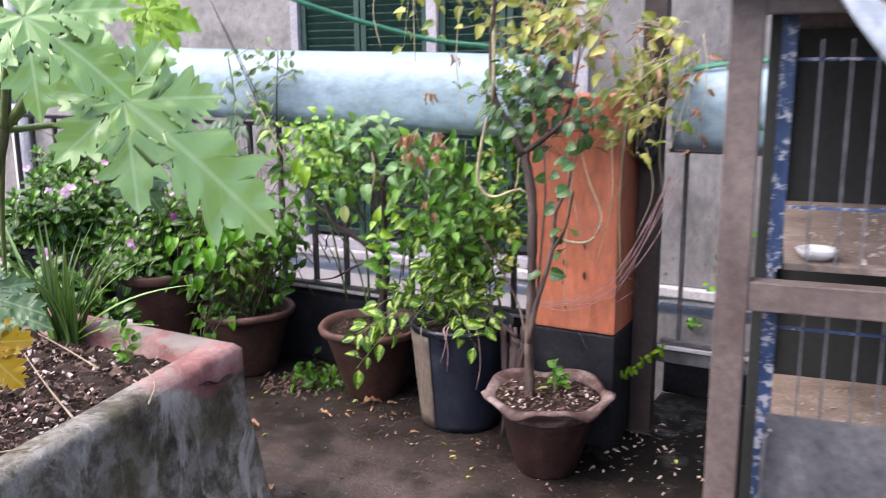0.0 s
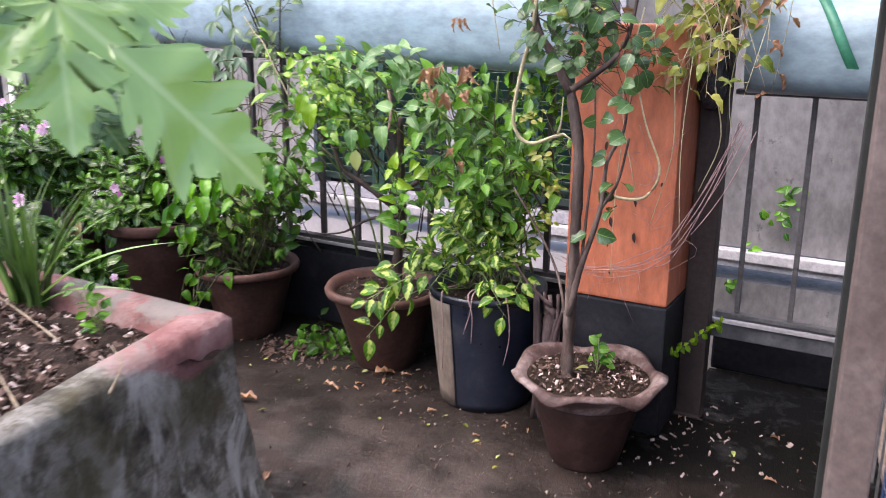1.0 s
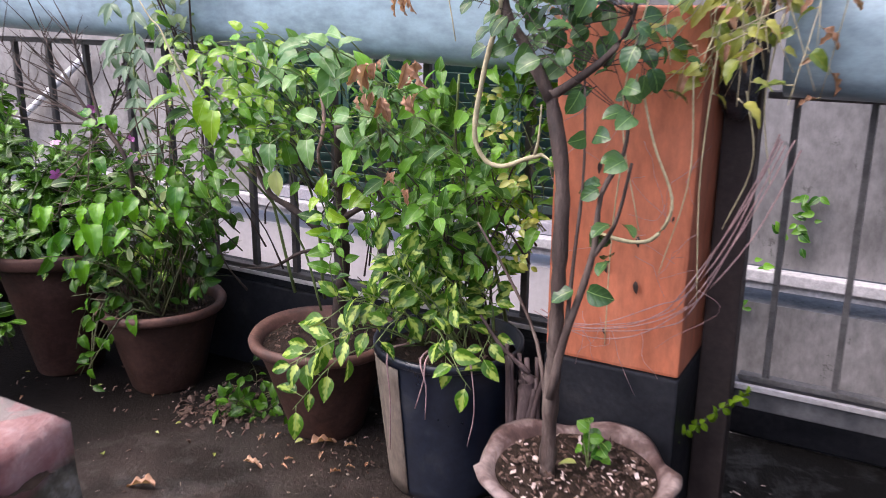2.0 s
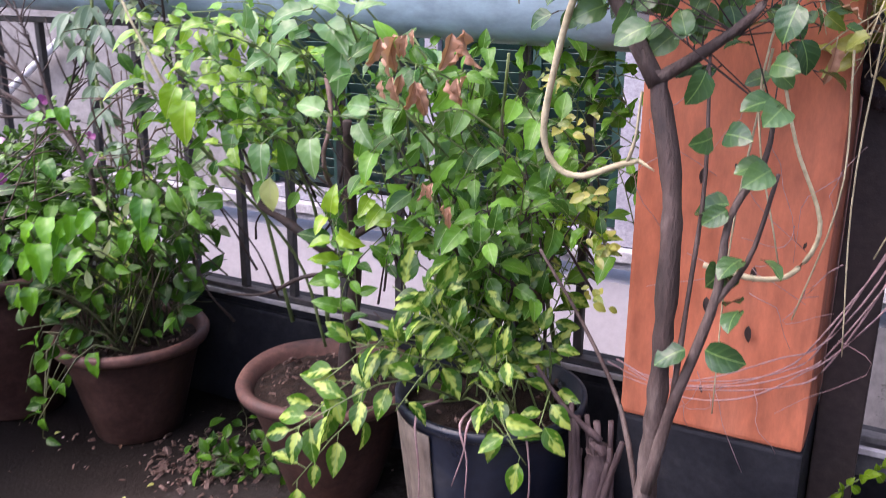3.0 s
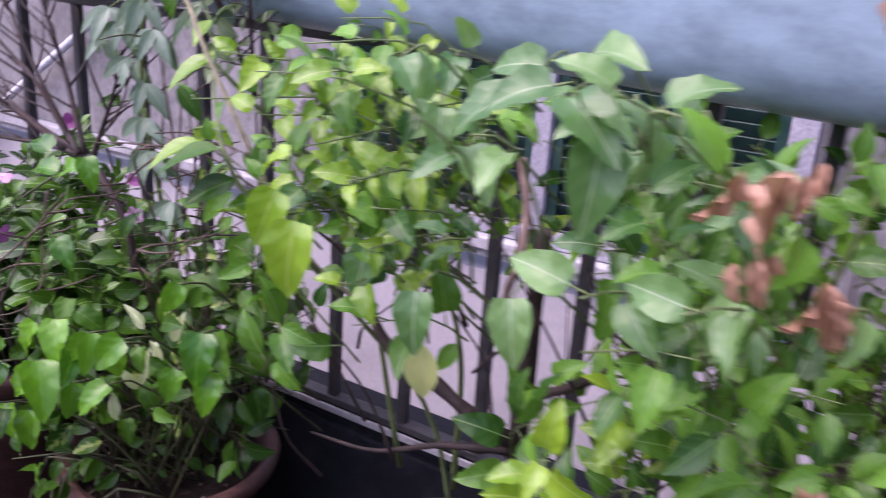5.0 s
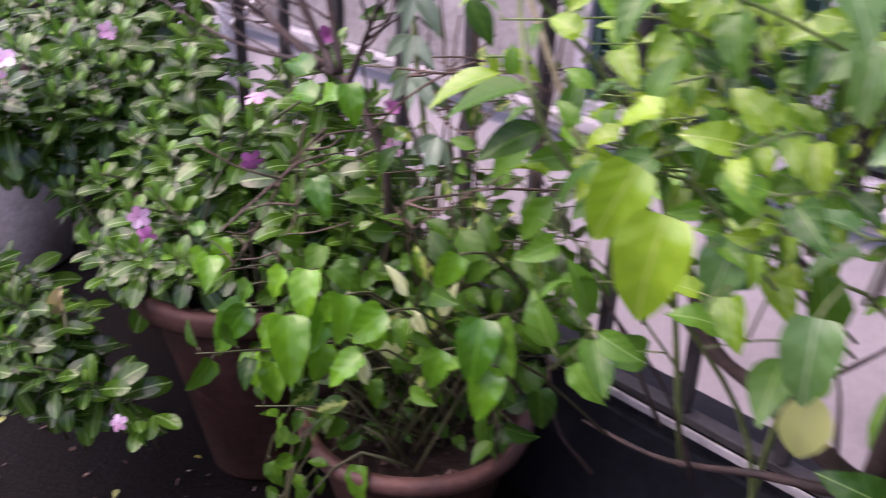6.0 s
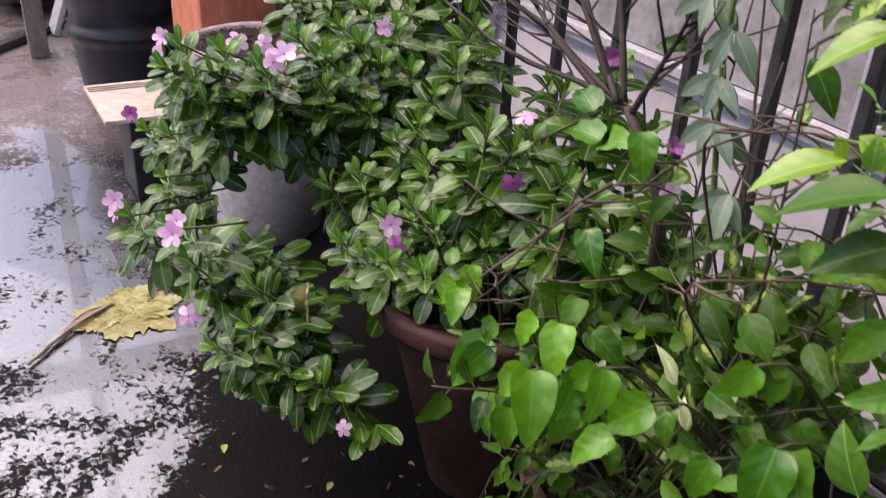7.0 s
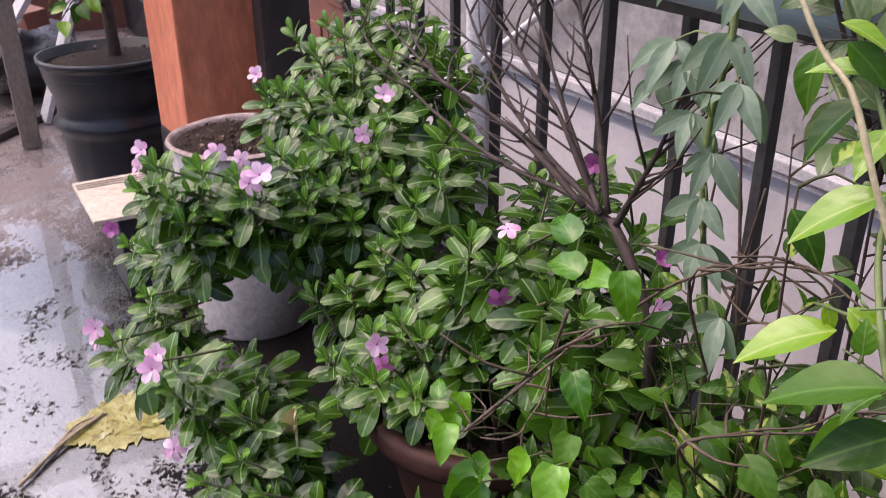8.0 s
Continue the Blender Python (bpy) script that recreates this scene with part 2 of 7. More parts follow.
M_PIPE = surface("pale_blue_plastic", [(0.25, (0.235, 0.33, 0.39)), (0.5, (0.25, 0.345, 0.405)), (0.75, (0.265, 0.36, 0.42))], 1.4, (0.36, 0.44), 35, 0.03, stretch=(0.5, 1, 1))
M_RIBBON = surface("green_ribbon", [(0.3, (0.02, 0.15, 0.085)), (0.7, (0.05, 0.24, 0.15))], 9, (0.3, 0.5), 50, 0.1)
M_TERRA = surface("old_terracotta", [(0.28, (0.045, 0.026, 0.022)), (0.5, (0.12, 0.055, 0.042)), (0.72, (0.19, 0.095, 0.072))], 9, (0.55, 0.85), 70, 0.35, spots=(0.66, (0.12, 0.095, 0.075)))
# Body clay of two pots, darker than the clay of their rims.
M_TERRA_MID = surface("deeper_terracotta", [(0.28, (0.022, 0.012, 0.01)), (0.5, (0.055, 0.026, 0.02)), (0.75, (0.095, 0.048, 0.038))], 8, (0.5, 0.8), 70, 0.4, spots=(0.68, (0.09, 0.075, 0.06)), spec=0.25)
M_TERRA_DARK = surface("dark_terracotta", [(0.28, (0.024, 0.012, 0.01)), (0.5, (0.056, 0.026, 0.021)), (0.75, (0.095, 0.048, 0.039))], 8, (0.5, 0.8), 70, 0.4, spec=0.2)
M_WAVY = surface("glazed_clay", [(0.28, (0.022, 0.011, 0.01)), (0.52, (0.042, 0.02, 0.017)), (0.7, (0.07, 0.038, 0.033))], 7, (0.6, 0.9), 60, 0.35, spots=(0.72, (0.1, 0.07, 0.064)), spec=0.2)
M_WAVY_RIM = surface("worn_clay_rim", [(0.32, (0.045, 0.025, 0.023)), (0.48, (0.11, 0.068, 0.063)), (0.62, (0.28, 0.215, 0.205))], 11, (0.5, 0.8), 70, 0.6, spec=0.25)
M_SOIL = surface("damp_soil", [(0.3, (0.014, 0.009, 0.007)), (0.5, (0.038, 0.025, 0.019)), (0.72, (0.085, 0.056, 0.043))], 40, (0.6, 0.95), 220, 0.9, depth=0.012, spec=0.15)
M_CHIP = surface("wood_chips", [(0.28, (0.03, 0.018, 0.015)), (0.5, (0.1, 0.062, 0.05)), (0.72, (0.28, 0.19, 0.155))], 45, (0.5, 0.9), 200, 0.4, spec=0.2)
M_PALECHIP = surface("pale_chips", [(0.3, (0.34, 0.25, 0.22)), (0.7, (0.62, 0.5, 0.47))], 45, (0.5, 0.9), 200, 0.3)
M_NAVY = surface("navy_plastic", [(0.3, (0.007, 0.01, 0.019)), (0.6, (0.014, 0.019, 0.034)), (0.78, (0.05, 0.053, 0.06))], 8, (0.22, 0.5), 60, 0.12)
M_BLACK = surface("black_plastic", [(0.3, (0.005, 0.006, 0.01)), (0.7, (0.013, 0.016, 0.023))], 7, (0.25, 0.5), 60, 0.15)
M_BEIGE = surface("faded_beige", [(0.3, (0.15, 0.115, 0.09)), (0.55, (0.26, 0.205, 0.165)), (0.75, (0.12, 0.09, 0.075))], 14, (0.6, 0.9), 80, 0.3, stretch=(1, 1, 0.5))
M_CREAM = surface("cream_pot", [(0.3, (0.46, 0.43, 0.42)), (0.55, (0.56, 0.53, 0.52)), (0.78, (0.36, 0.31, 0.3))], 6, (0.45, 0.75), 60, 0.2)
M_ROSE = surface("rosy_worn_rim", [(0.3, (0.22, 0.15, 0.135)), (0.55, (0.4, 0.31, 0.29)), (0.75, (0.5, 0.43, 0.41))], 16, (0.5, 0.8), 70, 0.3)
M_TILE = surface("cream_tile", [(0.3, (0.42, 0.36, 0.29)), (0.7, (0.52, 0.46, 0.38))], 5, (0.55, 0.75), 50, 0.1)
M_BARK = surface("grey_bark", [(0.28, (0.022, 0.015, 0.013)), (0.48, (0.075, 0.048, 0.041)), (0.7, (0.19, 0.145, 0.125))], 20, (0.6, 0.9), 140, 0.7, stretch=(1, 1, 0.3), depth=0.006)
M_TWIG = surface("brown_twig", [(0.3, (0.022, 0.015, 0.013)), (0.6, (0.06, 0.038, 0.032)), (0.75, (0.12, 0.085, 0.07))], 30, (0.55, 0.85), 120, 0.5)
M_GREENSTEM = surface("green_stem", [(0.3, (0.09, 0.14, 0.04)), (0.7, (0.2, 0.26, 0.09))], 20, (0.4, 0.7), 100, 0.2)
M_DARKSTEM = surface("dark_green_stem", [(0.3, (0.035, 0.045, 0.015)), (0.7, (0.09, 0.09, 0.035))], 20, (0.45, 0.7), 100, 0.2)
M_VINE = surface("dry_vine", [(0.3, (0.36, 0.3, 0.17)), (0.7, (0.56, 0.5, 0.32))], 25, (0.6, 0.9), 120, 0.3)
M_DEAD = surface("dead_twig_bark", [(0.3, (0.14, 0.085, 0.07)), (0.7, (0.34, 0.23, 0.19))], 40, (0.6, 0.9), 120, 0.4)
M_SHOOT = surface("brown_shoot", [(0.3, (0.05, 0.032, 0.022)), (0.6, (0.12, 0.08, 0.055)), (0.75, (0.2, 0.15, 0.11))], 30, (0.55, 0.85), 120, 0.5)
M_STRAW = surface("dull_straw", [(0.3, (0.2, 0.15, 0.1)), (0.7, (0.42, 0.34, 0.24))], 25, (0.6, 0.9), 120, 0.3)
M_ROOT = surface("pale_root", [(0.3, (0.26, 0.15, 0.15)), (0.7, (0.46, 0.31, 0.31))], 25, (0.6, 0.9), 120, 0.3)
M_STUMP = surface("weathered_wood", [(0.3, (0.045, 0.028, 0.028)), (0.55, (0.1, 0.066, 0.066)), (0.75, (0.2, 0.145, 0.145))], 22, (0.6, 0.9), 120, 0.6, stretch=(1, 1, 0.25))
M_YELLOWDRY = surface("yellow_dead_leaf", [(0.3, (0.1, 0.075, 0.018)), (0.43, (0.24, 0.21, 0.04)), (0.57, (0.34, 0.32, 0.12)), (0.7, (0.42, 0.42, 0.3))], 24, (0.2, 0.5), 110, 0.25)
M_BLUE = surface("blue_chipped_paint", [(0.3, (0.02, 0.05, 0.12)), (0.62, (0.05, 0.09, 0.2))], 18, (0.35, 0.6), 80, 0.25, spots=(0.53, (0.5, 0.5, 0.54)), stretch=(1, 1, 0.5))
M_WIRE = surface("grey_wire", [(0.3, (0.16, 0.16, 0.17)), (0.7, (0.3, 0.3, 0.31))], 30, (0.35, 0.6), 90, 0.1, metal=0.6)
M_TRAY = surface("dirty_tray", [(0.3, (0.14, 0.1, 0.08)), (0.6, (0.26, 0.2, 0.165)), (0.75, (0.36, 0.31, 0.27))], 14, (0.6, 0.9), 90, 0.4)
M_TARP = surface("grey_tarp", [(0.3, (0.3, 0.34, 0.39)), (0.7, (0.48, 0.52, 0.57))], 4, (0.35, 0.6), 40, 0.2)
M_REDWALL = surface("red_brown_wall", [(0.3, (0.14, 0.045, 0.03)), (0.7, (0.22, 0.08, 0.055))], 4, (0.6, 0.9), 40, 0.2)
M_WHITE = surface("white_paint", [(0.3, (0.6, 0.59, 0.6)), (0.7, (0.74, 0.73, 0.74))], 5, (0.4, 0.7), 60, 0.12)
M_BAG = surface("dark_plastic_bag", [(0.3, (0.015, 0.015, 0.02)), (0.7, (0.05, 0.052, 0.065))], 9, (0.2, 0.45), 30, 0.6, depth=0.02)

L_HEART = leaf_material("heart_leaf", (0.022, 0.088, 0.011), (0.17, 0.4, 0.035), rough=0.26, thin=0.3, spec=0.3, wet=0.18)
L_POTHOS = leaf_material("plain_pothos_leaf", (0.014, 0.05, 0.005), (0.07, 0.185, 0.01), rib=(0.09, 0.2, 0.03), rough=0.3, thin=0.14, spec=0.16, wet=0.1)
L_VARIEG = leaf_material("variegated_leaf", (0.02, 0.075, 0.007), (0.085, 0.21, 0.014), patch=(0.44, 0.55, 0.11), rough=0.24, spec=0.25, wet=0.15)
L_SHEEN = leaf_material("sheen_pale_leaf", (0.07, 0.19, 0.045), (0.21, 0.38, 0.11), rib=(0.4, 0.5, 0.3), rough=0.3, thin=0.3)
L_SHADE = leaf_material("shade_dark_leaf", (0.012, 0.045, 0.005), (0.05, 0.135, 0.008), rib=(0.07, 0.16, 0.025), rough=0.3, thin=0.1, spec=0.16, wet=0.1)
L_LIME = leaf_material("lime_leaf", (0.15, 0.31, 0.012), (0.28, 0.46, 0.025), rib=(0.4, 0.5, 0.12), rough=0.2)
L_PALE = leaf_material("pale_yellow_leaf", (0.45, 0.5, 0.14), (0.5, 0.55, 0.2), rib=(0.5, 0.5, 0.25))
L_PERI = leaf_material("periwinkle_leaf", (0.015, 0.052, 0.005), (0.068, 0.17, 0.013), rib=(0.26, 0.42, 0.14), rough=0.16, thin=0.14, spec=0.3, vein=0.04, wet=0.2, midrib=0.03)
L_FRESH = leaf_material("fresh_heart_leaf", (0.04, 0.15, 0.007), (0.14, 0.36, 0.013), rib=(0.14, 0.34, 0.03), rough=0.17, thin=0.24, spec=0.35, wet=0.3)
L_PERI_YOUNG = leaf_material("young_periwinkle_leaf", (0.06, 0.17, 0.014), (0.13, 0.3, 0.03), rib=(0.3, 0.46, 0.16), rough=0.15, thin=0.18, spec=0.4, vein=0.04, midrib=0.035)
L_TREE = leaf_material("dark_round_leaf", (0.035, 0.09, 0.028), (0.1, 0.2, 0.065), rough=0.25)
L_YELLOWING = leaf_material("yellowing_leaf", (0.12, 0.19, 0.025), (0.5, 0.47, 0.1), rib=(0.4, 0.4, 0.1))
L_BLUISH = leaf_material("bluish_leaflet", (0.12, 0.19, 0.12), (0.2, 0.29, 0.19), rib=(0.25, 0.36, 0.24), rough=0.5, vein=0.02)
L_OLIVE = leaf_material("olive_leaflet", (0.07, 0.12, 0.04), (0.18, 0.26, 0.09), rib=(0.25, 0.36, 0.2), rough=0.4, vein=0.03)
L_PAPAYA = leaf_material("papaya_leaf", (0.23, 0.41, 0.11), (0.34, 0.53, 0.19), rib=(0.5, 0.66, 0.34), rough=0.26, thin=0.3, wave=36.0, spec=1.0, wet=0.4, vein=0.13, glow=(1.05, 1.12, 0.75))
L_YOUNG = leaf_material("dull_papaya_leaf", (0.07, 0.14, 0.06), (0.11, 0.2, 0.08), rib=(0.25, 0.33, 0.2), rough=0.4, thin=0.2, wave=44.0)
L_OLD = leaf_material("yellow_papaya_leaf", (0.5, 0.3, 0.02), (0.6, 0.4, 0.04), rib=(0.6, 0.5, 0.2), rough=0.45, thin=0.3, wave=44.0)
L_STRAP = leaf_material("strap_leaf", (0.16, 0.27, 0.1), (0.26, 0.38, 0.16), rough=0.35)
L_GRASS = leaf_material("grass_blade", (0.012, 0.036, 0.007), (0.035, 0.085, 0.016), rib=(0.12, 0.2, 0.06), rough=0.5, spec=0.25, wet=0.0)
L_CREAM = leaf_material("cream_young_leaf", (0.42, 0.5, 0.22), (0.6, 0.66, 0.38), rib=(0.5, 0.55, 0.3), rough=0.3)
L_STRAW = leaf_material("withered_leaf", (0.52, 0.42, 0.22), (0.62, 0.52, 0.3), rib=(0.4, 0.3, 0.2), rough=0.6, wet=0.0)
L_DRY = leaf_material("brown_dead_leaf", (0.36, 0.18, 0.105), (0.52, 0.31, 0.2), rib=(0.22, 0.1, 0.06), rough=0.7, thin=0.2)
L_PETAL = leaf_material("pink_petal", (0.8, 0.44, 0.65), (0.88, 0.7, 0.82), rib=(0.55, 0.14, 0.45), rough=0.5, thin=0.3, glow=(1.05, 0.95, 1.15))
L_PETAL_DEEP = leaf_material("deep_pink_petal", (0.4, 0.1, 0.32), (0.5, 0.16, 0.4), rib=(0.5, 0.2, 0.45), rough=0.5, thin=0.3, glow=(1.05, 0.95, 1.15))
M_EYE = surface("flower_eye", [(0.3, (0.3, 0.02, 0.16)), (0.7, (0.4, 0.05, 0.2))], 60, (0.5, 0.7), 90, 0.1)


# ---- building tools ----
rng = random.Random(7)


def raw_mesh(name, verts, faces, material, uvs=None, smooth=True):
    me = bpy.data.meshes.new(name)
    me.from_pydata([tuple(v) for v in verts], [], [tuple(q) for q in faces])
    if uvs is not None:
        layer = me.uv_layers.new(name="UVMap")
        flat = np.array([uvs[i] for q in faces for i in q], dtype=np.float32).ravel()
        layer.data.foreach_set("uv", flat)
    if smooth:
        me.shade_smooth()
    me.materials.append(material)
    me.update()
    return me


def thing(name, label, category, at=(0, 0, 0), group="", kind="", turn=0.0):
    ob = new(name)
    ob.matrix_world = pose(*at, 0, 0, turn)
    return tagged(ob, label, category, group, kind)


def hang(name, mesh, parent, label="", m=None, kind=""):
    ob = new(name, mesh)
    ob.parent = parent
    if m is not None:
        ob.matrix_basis = m
    return tagged(ob, label, kind=kind)


def part(name, bm, material, parent=None, label="", smooth=False, kind="", category="", m=None):
    me = bpy.data.meshes.new(name)
    bm.normal_update()
    bm.to_mesh(me)
    bm.free()
    if smooth:
        me.shade_smooth()
    me.materials.append(material)
    ob = new(name, me)
    if parent is not None:
        ob.parent = parent
    if m is not None:
        ob.matrix_basis = m
    return tagged(ob, label, category, kind=kind)


def box(size, at=(0, 0, 0), bevel=0.0, bm=None, turn=None):
    own = bm is None
    bm = bm or bmesh.new()
    m = Matrix.Translation(at)
    if turn is not None:
        m = m @ turn
    r = bmesh.ops.create_cube(bm, size=1.0, matrix=m @ Matrix.Diagonal((*size, 1)))
    if bevel > 0:
        edges = list({e for v in r["verts"] for e in v.link_edges})
        bmesh.ops.bevel(bm, geom=edges, offset=bevel, segments=2, affect="EDGES", profile=0.6)
    return bm


def lathe(profile, steps=48, bm=None, squash=None, top=True, bottom=True):
    """A turned body from (radius, height) pairs; squash(angle, i) may return a factor and a lift."""
    bm = bm or bmesh.new()
    rings = []
    for i, (r, z) in enumerate(profile):
        ring = []
        for k in range(steps):
            a = 2 * math.pi * k / steps
            f, dz = squash(a, i) if squash else (1.0, 0.0)
            ring.append(bm.verts.new((r * f * math.cos(a), r * f * math.sin(a), z + dz)))
        rings.append(ring)
    for a, b in zip(rings, rings[1:]):
        for k in range(steps):
            bm.faces.new((a[k], a[(k + 1) % steps], b[(k + 1) % steps], b[k]))
    if bottom:
        bm.faces.new(rings[0][::-1])
    if top:
        bm.faces.new(rings[-1])
    return bm


def spline(pts, n):
    """Points along a smooth curve through pts."""
    pts = [Vector(p) for p in pts]
    if len(pts) == 2:
        return [pts[0].lerp(pts[1], k / n) for k in range(n + 1)]
    ext = [pts[0] * 2 - pts[1], *pts, pts[-1] * 2 - pts[-2]]
    out, total = [], len(pts) - 1
    for k in range(n + 1):
        s = min(k / n * total, total - 1e-6)
        i, u = int(s), s - int(s)
        a, b, c, d = ext[i : i + 4]
        out.append(0.5 * (2 * b + (c - a) * u + (2 * a - 5 * b + 4 * c - d) * u * u + (3 * b - a - 3 * c + d) * u**3))
    return out


class Tubes:
    """Collects round stems into one mesh."""

    def __init__(self):
        self.v, self.f = [], []

    def add(self, pts, r0, r1, sides=6, knobs=0.0):
        base, n = len(self.v), len(pts)
        side = Vector((0.31, 0.2, 0.93))
        for i, p in enumerate(pts):
            d = (pts[min(i + 1, n - 1)] - pts[max(i - 1, 0)]).normalized()
            a = d.cross(side if abs(d.dot(side)) < 0.95 else Vector((1, 0, 0))).normalized()
            b = d.cross(a)
            r = r0 + (r1 - r0) * i / max(n - 1, 1)
            r *= 1 + knobs * (rng.random() - 0.5)
            for k in range(sides):
                t = 2 * math.pi * k / sides
                self.v.append(p + (a * math.cos(t) + b * math.sin(t)) * r)
        for i in range(n - 1):
            for k in range(sides):
                q = base + i * sides
                self.f.append((q + k, q + (k + 1) % sides, q + sides + (k + 1) % sides, q + sides + k))
        self.f.append(tuple(base + k for k in range(sides))[::-1])
        self.f.append(tuple(base + (n - 1) * sides + k for k in range(sides)))

    def mesh(self, name, material):
        return raw_mesh(name, self.v, self.f, material)


def blade(half, rows=7, fold=0.25, droop=0.25, curl=0.0, wavy=0.0, blunt=False):
    """A unit leaf along +y from a width profile; half(v) is the half width at v. Folded on its midrib, drooping to the tip."""
    verts, uvs, faces = [], [], []
    for i in range(rows + 1):
        v = math.sin(math.pi / 2 * i / rows) if blunt else i / rows
        w = half(v)
        z = 0.06 * math.sin(v * 2.2) - droop * v * v
        for s in (-1, -0.55, 0, 0.55, 1):
            lift = abs(s) * w * fold - curl * (s * s) * w + wavy * math.sin(v * 17 + s * 2) * abs(s)
            verts.append((s * w, v, z + lift))
            uvs.append((0.5 + 0.5 * s * min(1.0, w / 0.3), v))
    for i in range(rows):
        for k in range(4):
            a = i * 5 + k
            faces.append((a, a + 1, a + 6, a + 5))
    return verts, faces, uvs


HEART = blade(lambda v: 0.62 * (1 - v) ** 0.8 * (v + 0.05) ** 0.36 + 0.003, 10, 0.4, 0.38, wavy=0.035)
OVATE = blade(lambda v: 0.29 * (max(0.0, math.sin(math.pi * v**0.8)) ** 0.9) + 0.004, 7, 0.3, 0.28)
OBOVATE = blade(lambda v: (0.225 * math.sqrt(max(0.0, 1 - ((v - 0.66) / 0.34) ** 2)) if v > 0.66 else 0.225 * (0.1 + 0.9 * math.sin(math.pi / 2 * v / 0.66) ** 1.3)) + 0.004, 9, 0.16, 0.28, blunt=True)
ROUND = blade(lambda v: 0.4 * (max(0.0, math.sin(math.pi * v**0.9)) ** 0.6) + 0.004, 8, 0.26, 0.36, wavy=0.025)
LANCE = blade(lambda v: 0.17 * (max(0.0, math.sin(math.pi * v**0.75)) ** 0.9) + 0.003, 7, 0.3, 0.3)
CRUMPLED = blade(lambda v: 0.17 * (max(0.0, math.sin(math.pi * v**0.8)) ** 0.8) * (1 + 0.18 * math.sin(v * 9)) + 0.01, 13, 1.3, 0.3, curl=0.25, wavy=0.08)
ELLIPTIC = blade(lambda v: 0.27 * math.sin(math.pi * v**0.85) ** 0.9 * (1 - 0.25 * v) + 0.003, 9, 0.32, 0.2)
STRAP = blade(lambda v: 0.02 * (1 - v * v) + 0.001, 10, 0.5, 0.22)


def leaf_mesh(name, shape, material):
    v, q, uv = shape
    return raw_mesh(name, v, q, material, uv)


def leaf_turn(p, d, size, up=Vector((0, 0, 1)), roll=0.0):
    """A leaf at p that points along d, its upper face towards up."""
    y = Vector(d).normalized()
    x = y.cross(up)
    if x.length < 1e-3:
        x = Vector((1, 0, 0))
    x.normalize()
    z = x.cross(y)
    m = Matrix(((x.x, y.x, z.x), (x.y, y.y, z.y), (x.z, y.z, z.z))).to_4x4()
    m = m @ Matrix.Rotation(roll, 4, "Y")
    return Matrix.Translation(p) @ m @ Matrix.Diagonal((size, size, size, 1))


def joined_leaves(name, shape, material, turns):
    v, q, uv = shape
    base = np.array([(*a, 1) for a in v])
    allv = np.concatenate([base @ np.array(m).T for m in turns])[:, :3]
    n = len(v)
    faces = [tuple(i + n * k for i in face) for k in range(len(turns)) for face in q]
    return raw_mesh(name, allv, faces, material, list(uv) * len(turns))


def dress(parent, shape, material, turns, name="leaf", most=240, label="", rest="foliage"):
    """Hangs leaves on a plant: single leaves up to a number, the others as one mass."""
    me = leaf_mesh(name, shape, material)
    for m in turns[:most]:
        hang(name, me, parent, label, m)
    if turns[most:]:
        hang(rest, joined_leaves(rest, shape, material, turns[most:]), parent, kind="stuff")


def rand_dir(up=0.0, spread=1.0):
    a = rng.uniform(0, 2 * math.pi)
    return Vector((math.cos(a) * spread, math.sin(a) * spread, up + rng.uniform(-0.5, 0.5))).normalized()


def sprig(tubes, turns, start, end, r=0.003, sag=0.0, step=0.03, size=(0.04, 0.06), first=0.25, face=Vector((0.3, -0.7, 0.6)), both=True):
    """A leafy shoot from start to end: a thin stem with leaves set alternately along it, facing the light."""
    a, b = Vector(start), Vector(end)
    mid = a.lerp(b, 0.5) + Vector((rng.uniform(-1, 1), rng.uniform(-1, 1), rng.uniform(-0.4, 1))) * (b - a).length * 0.12 + Vector((0, 0, sag))
    length = (b - a).length
    pts = spline([a, mid, b], max(4, int(length / 0.04)))
    tubes.add(pts, r, r * 0.45, 5)
    k, count = first * length, 0
    while k < length:
        s = k / length * (len(pts) - 1)
        i = min(int(s), len(pts) - 2)
        p = pts[i].lerp(pts[i + 1], s - i)
        along = (pts[i + 1] - pts[i]).normalized()
        side = along.cross(face).normalized() * (1 if count % 2 else -1)
        d = (side + along * rng.uniform(0.2, 0.9) + Vector((0, 0, rng.uniform(-0.6, 0.25))) + Vector((rng.uniform(-0.3, 0.3), rng.uniform(-0.4, 0.2), 0))).normalized()
        sz = rng.uniform(*size)
        off = d * sz * rng.uniform(0.15, 0.35)
        tubes.add([p, p + off], 0.0011, 0.0009, 4)
        up = (face + Vector((rng.uniform(-0.8, 0.8), rng.uniform(-0.6, 0.8), rng.uniform(-0.4, 0.9)))).normalized()
        turns.append(leaf_turn(p + off, d, sz, up, rng.uniform(-0.4, 0.4)))
        k += step * rng.uniform(0.7, 1.35)
        count += 1
    return pts


# ---- the terrace and the house across the lane ----
FENCE_Y = 3.45
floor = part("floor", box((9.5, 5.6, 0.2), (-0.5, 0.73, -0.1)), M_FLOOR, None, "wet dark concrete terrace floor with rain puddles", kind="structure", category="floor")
ground = part("ground", box((400, 400, 0.2), (0, 0, -6.1)), M_BASE, None, "dark lane far below the terrace", kind="structure", category="ground")
part("parapet_curb", box((2.9, 0.09, 0.03), (0.21, 3.495, 0.283), 0.004), M_BASE, None, "raised dark curb on the parapet", kind="structure", category="parapet")
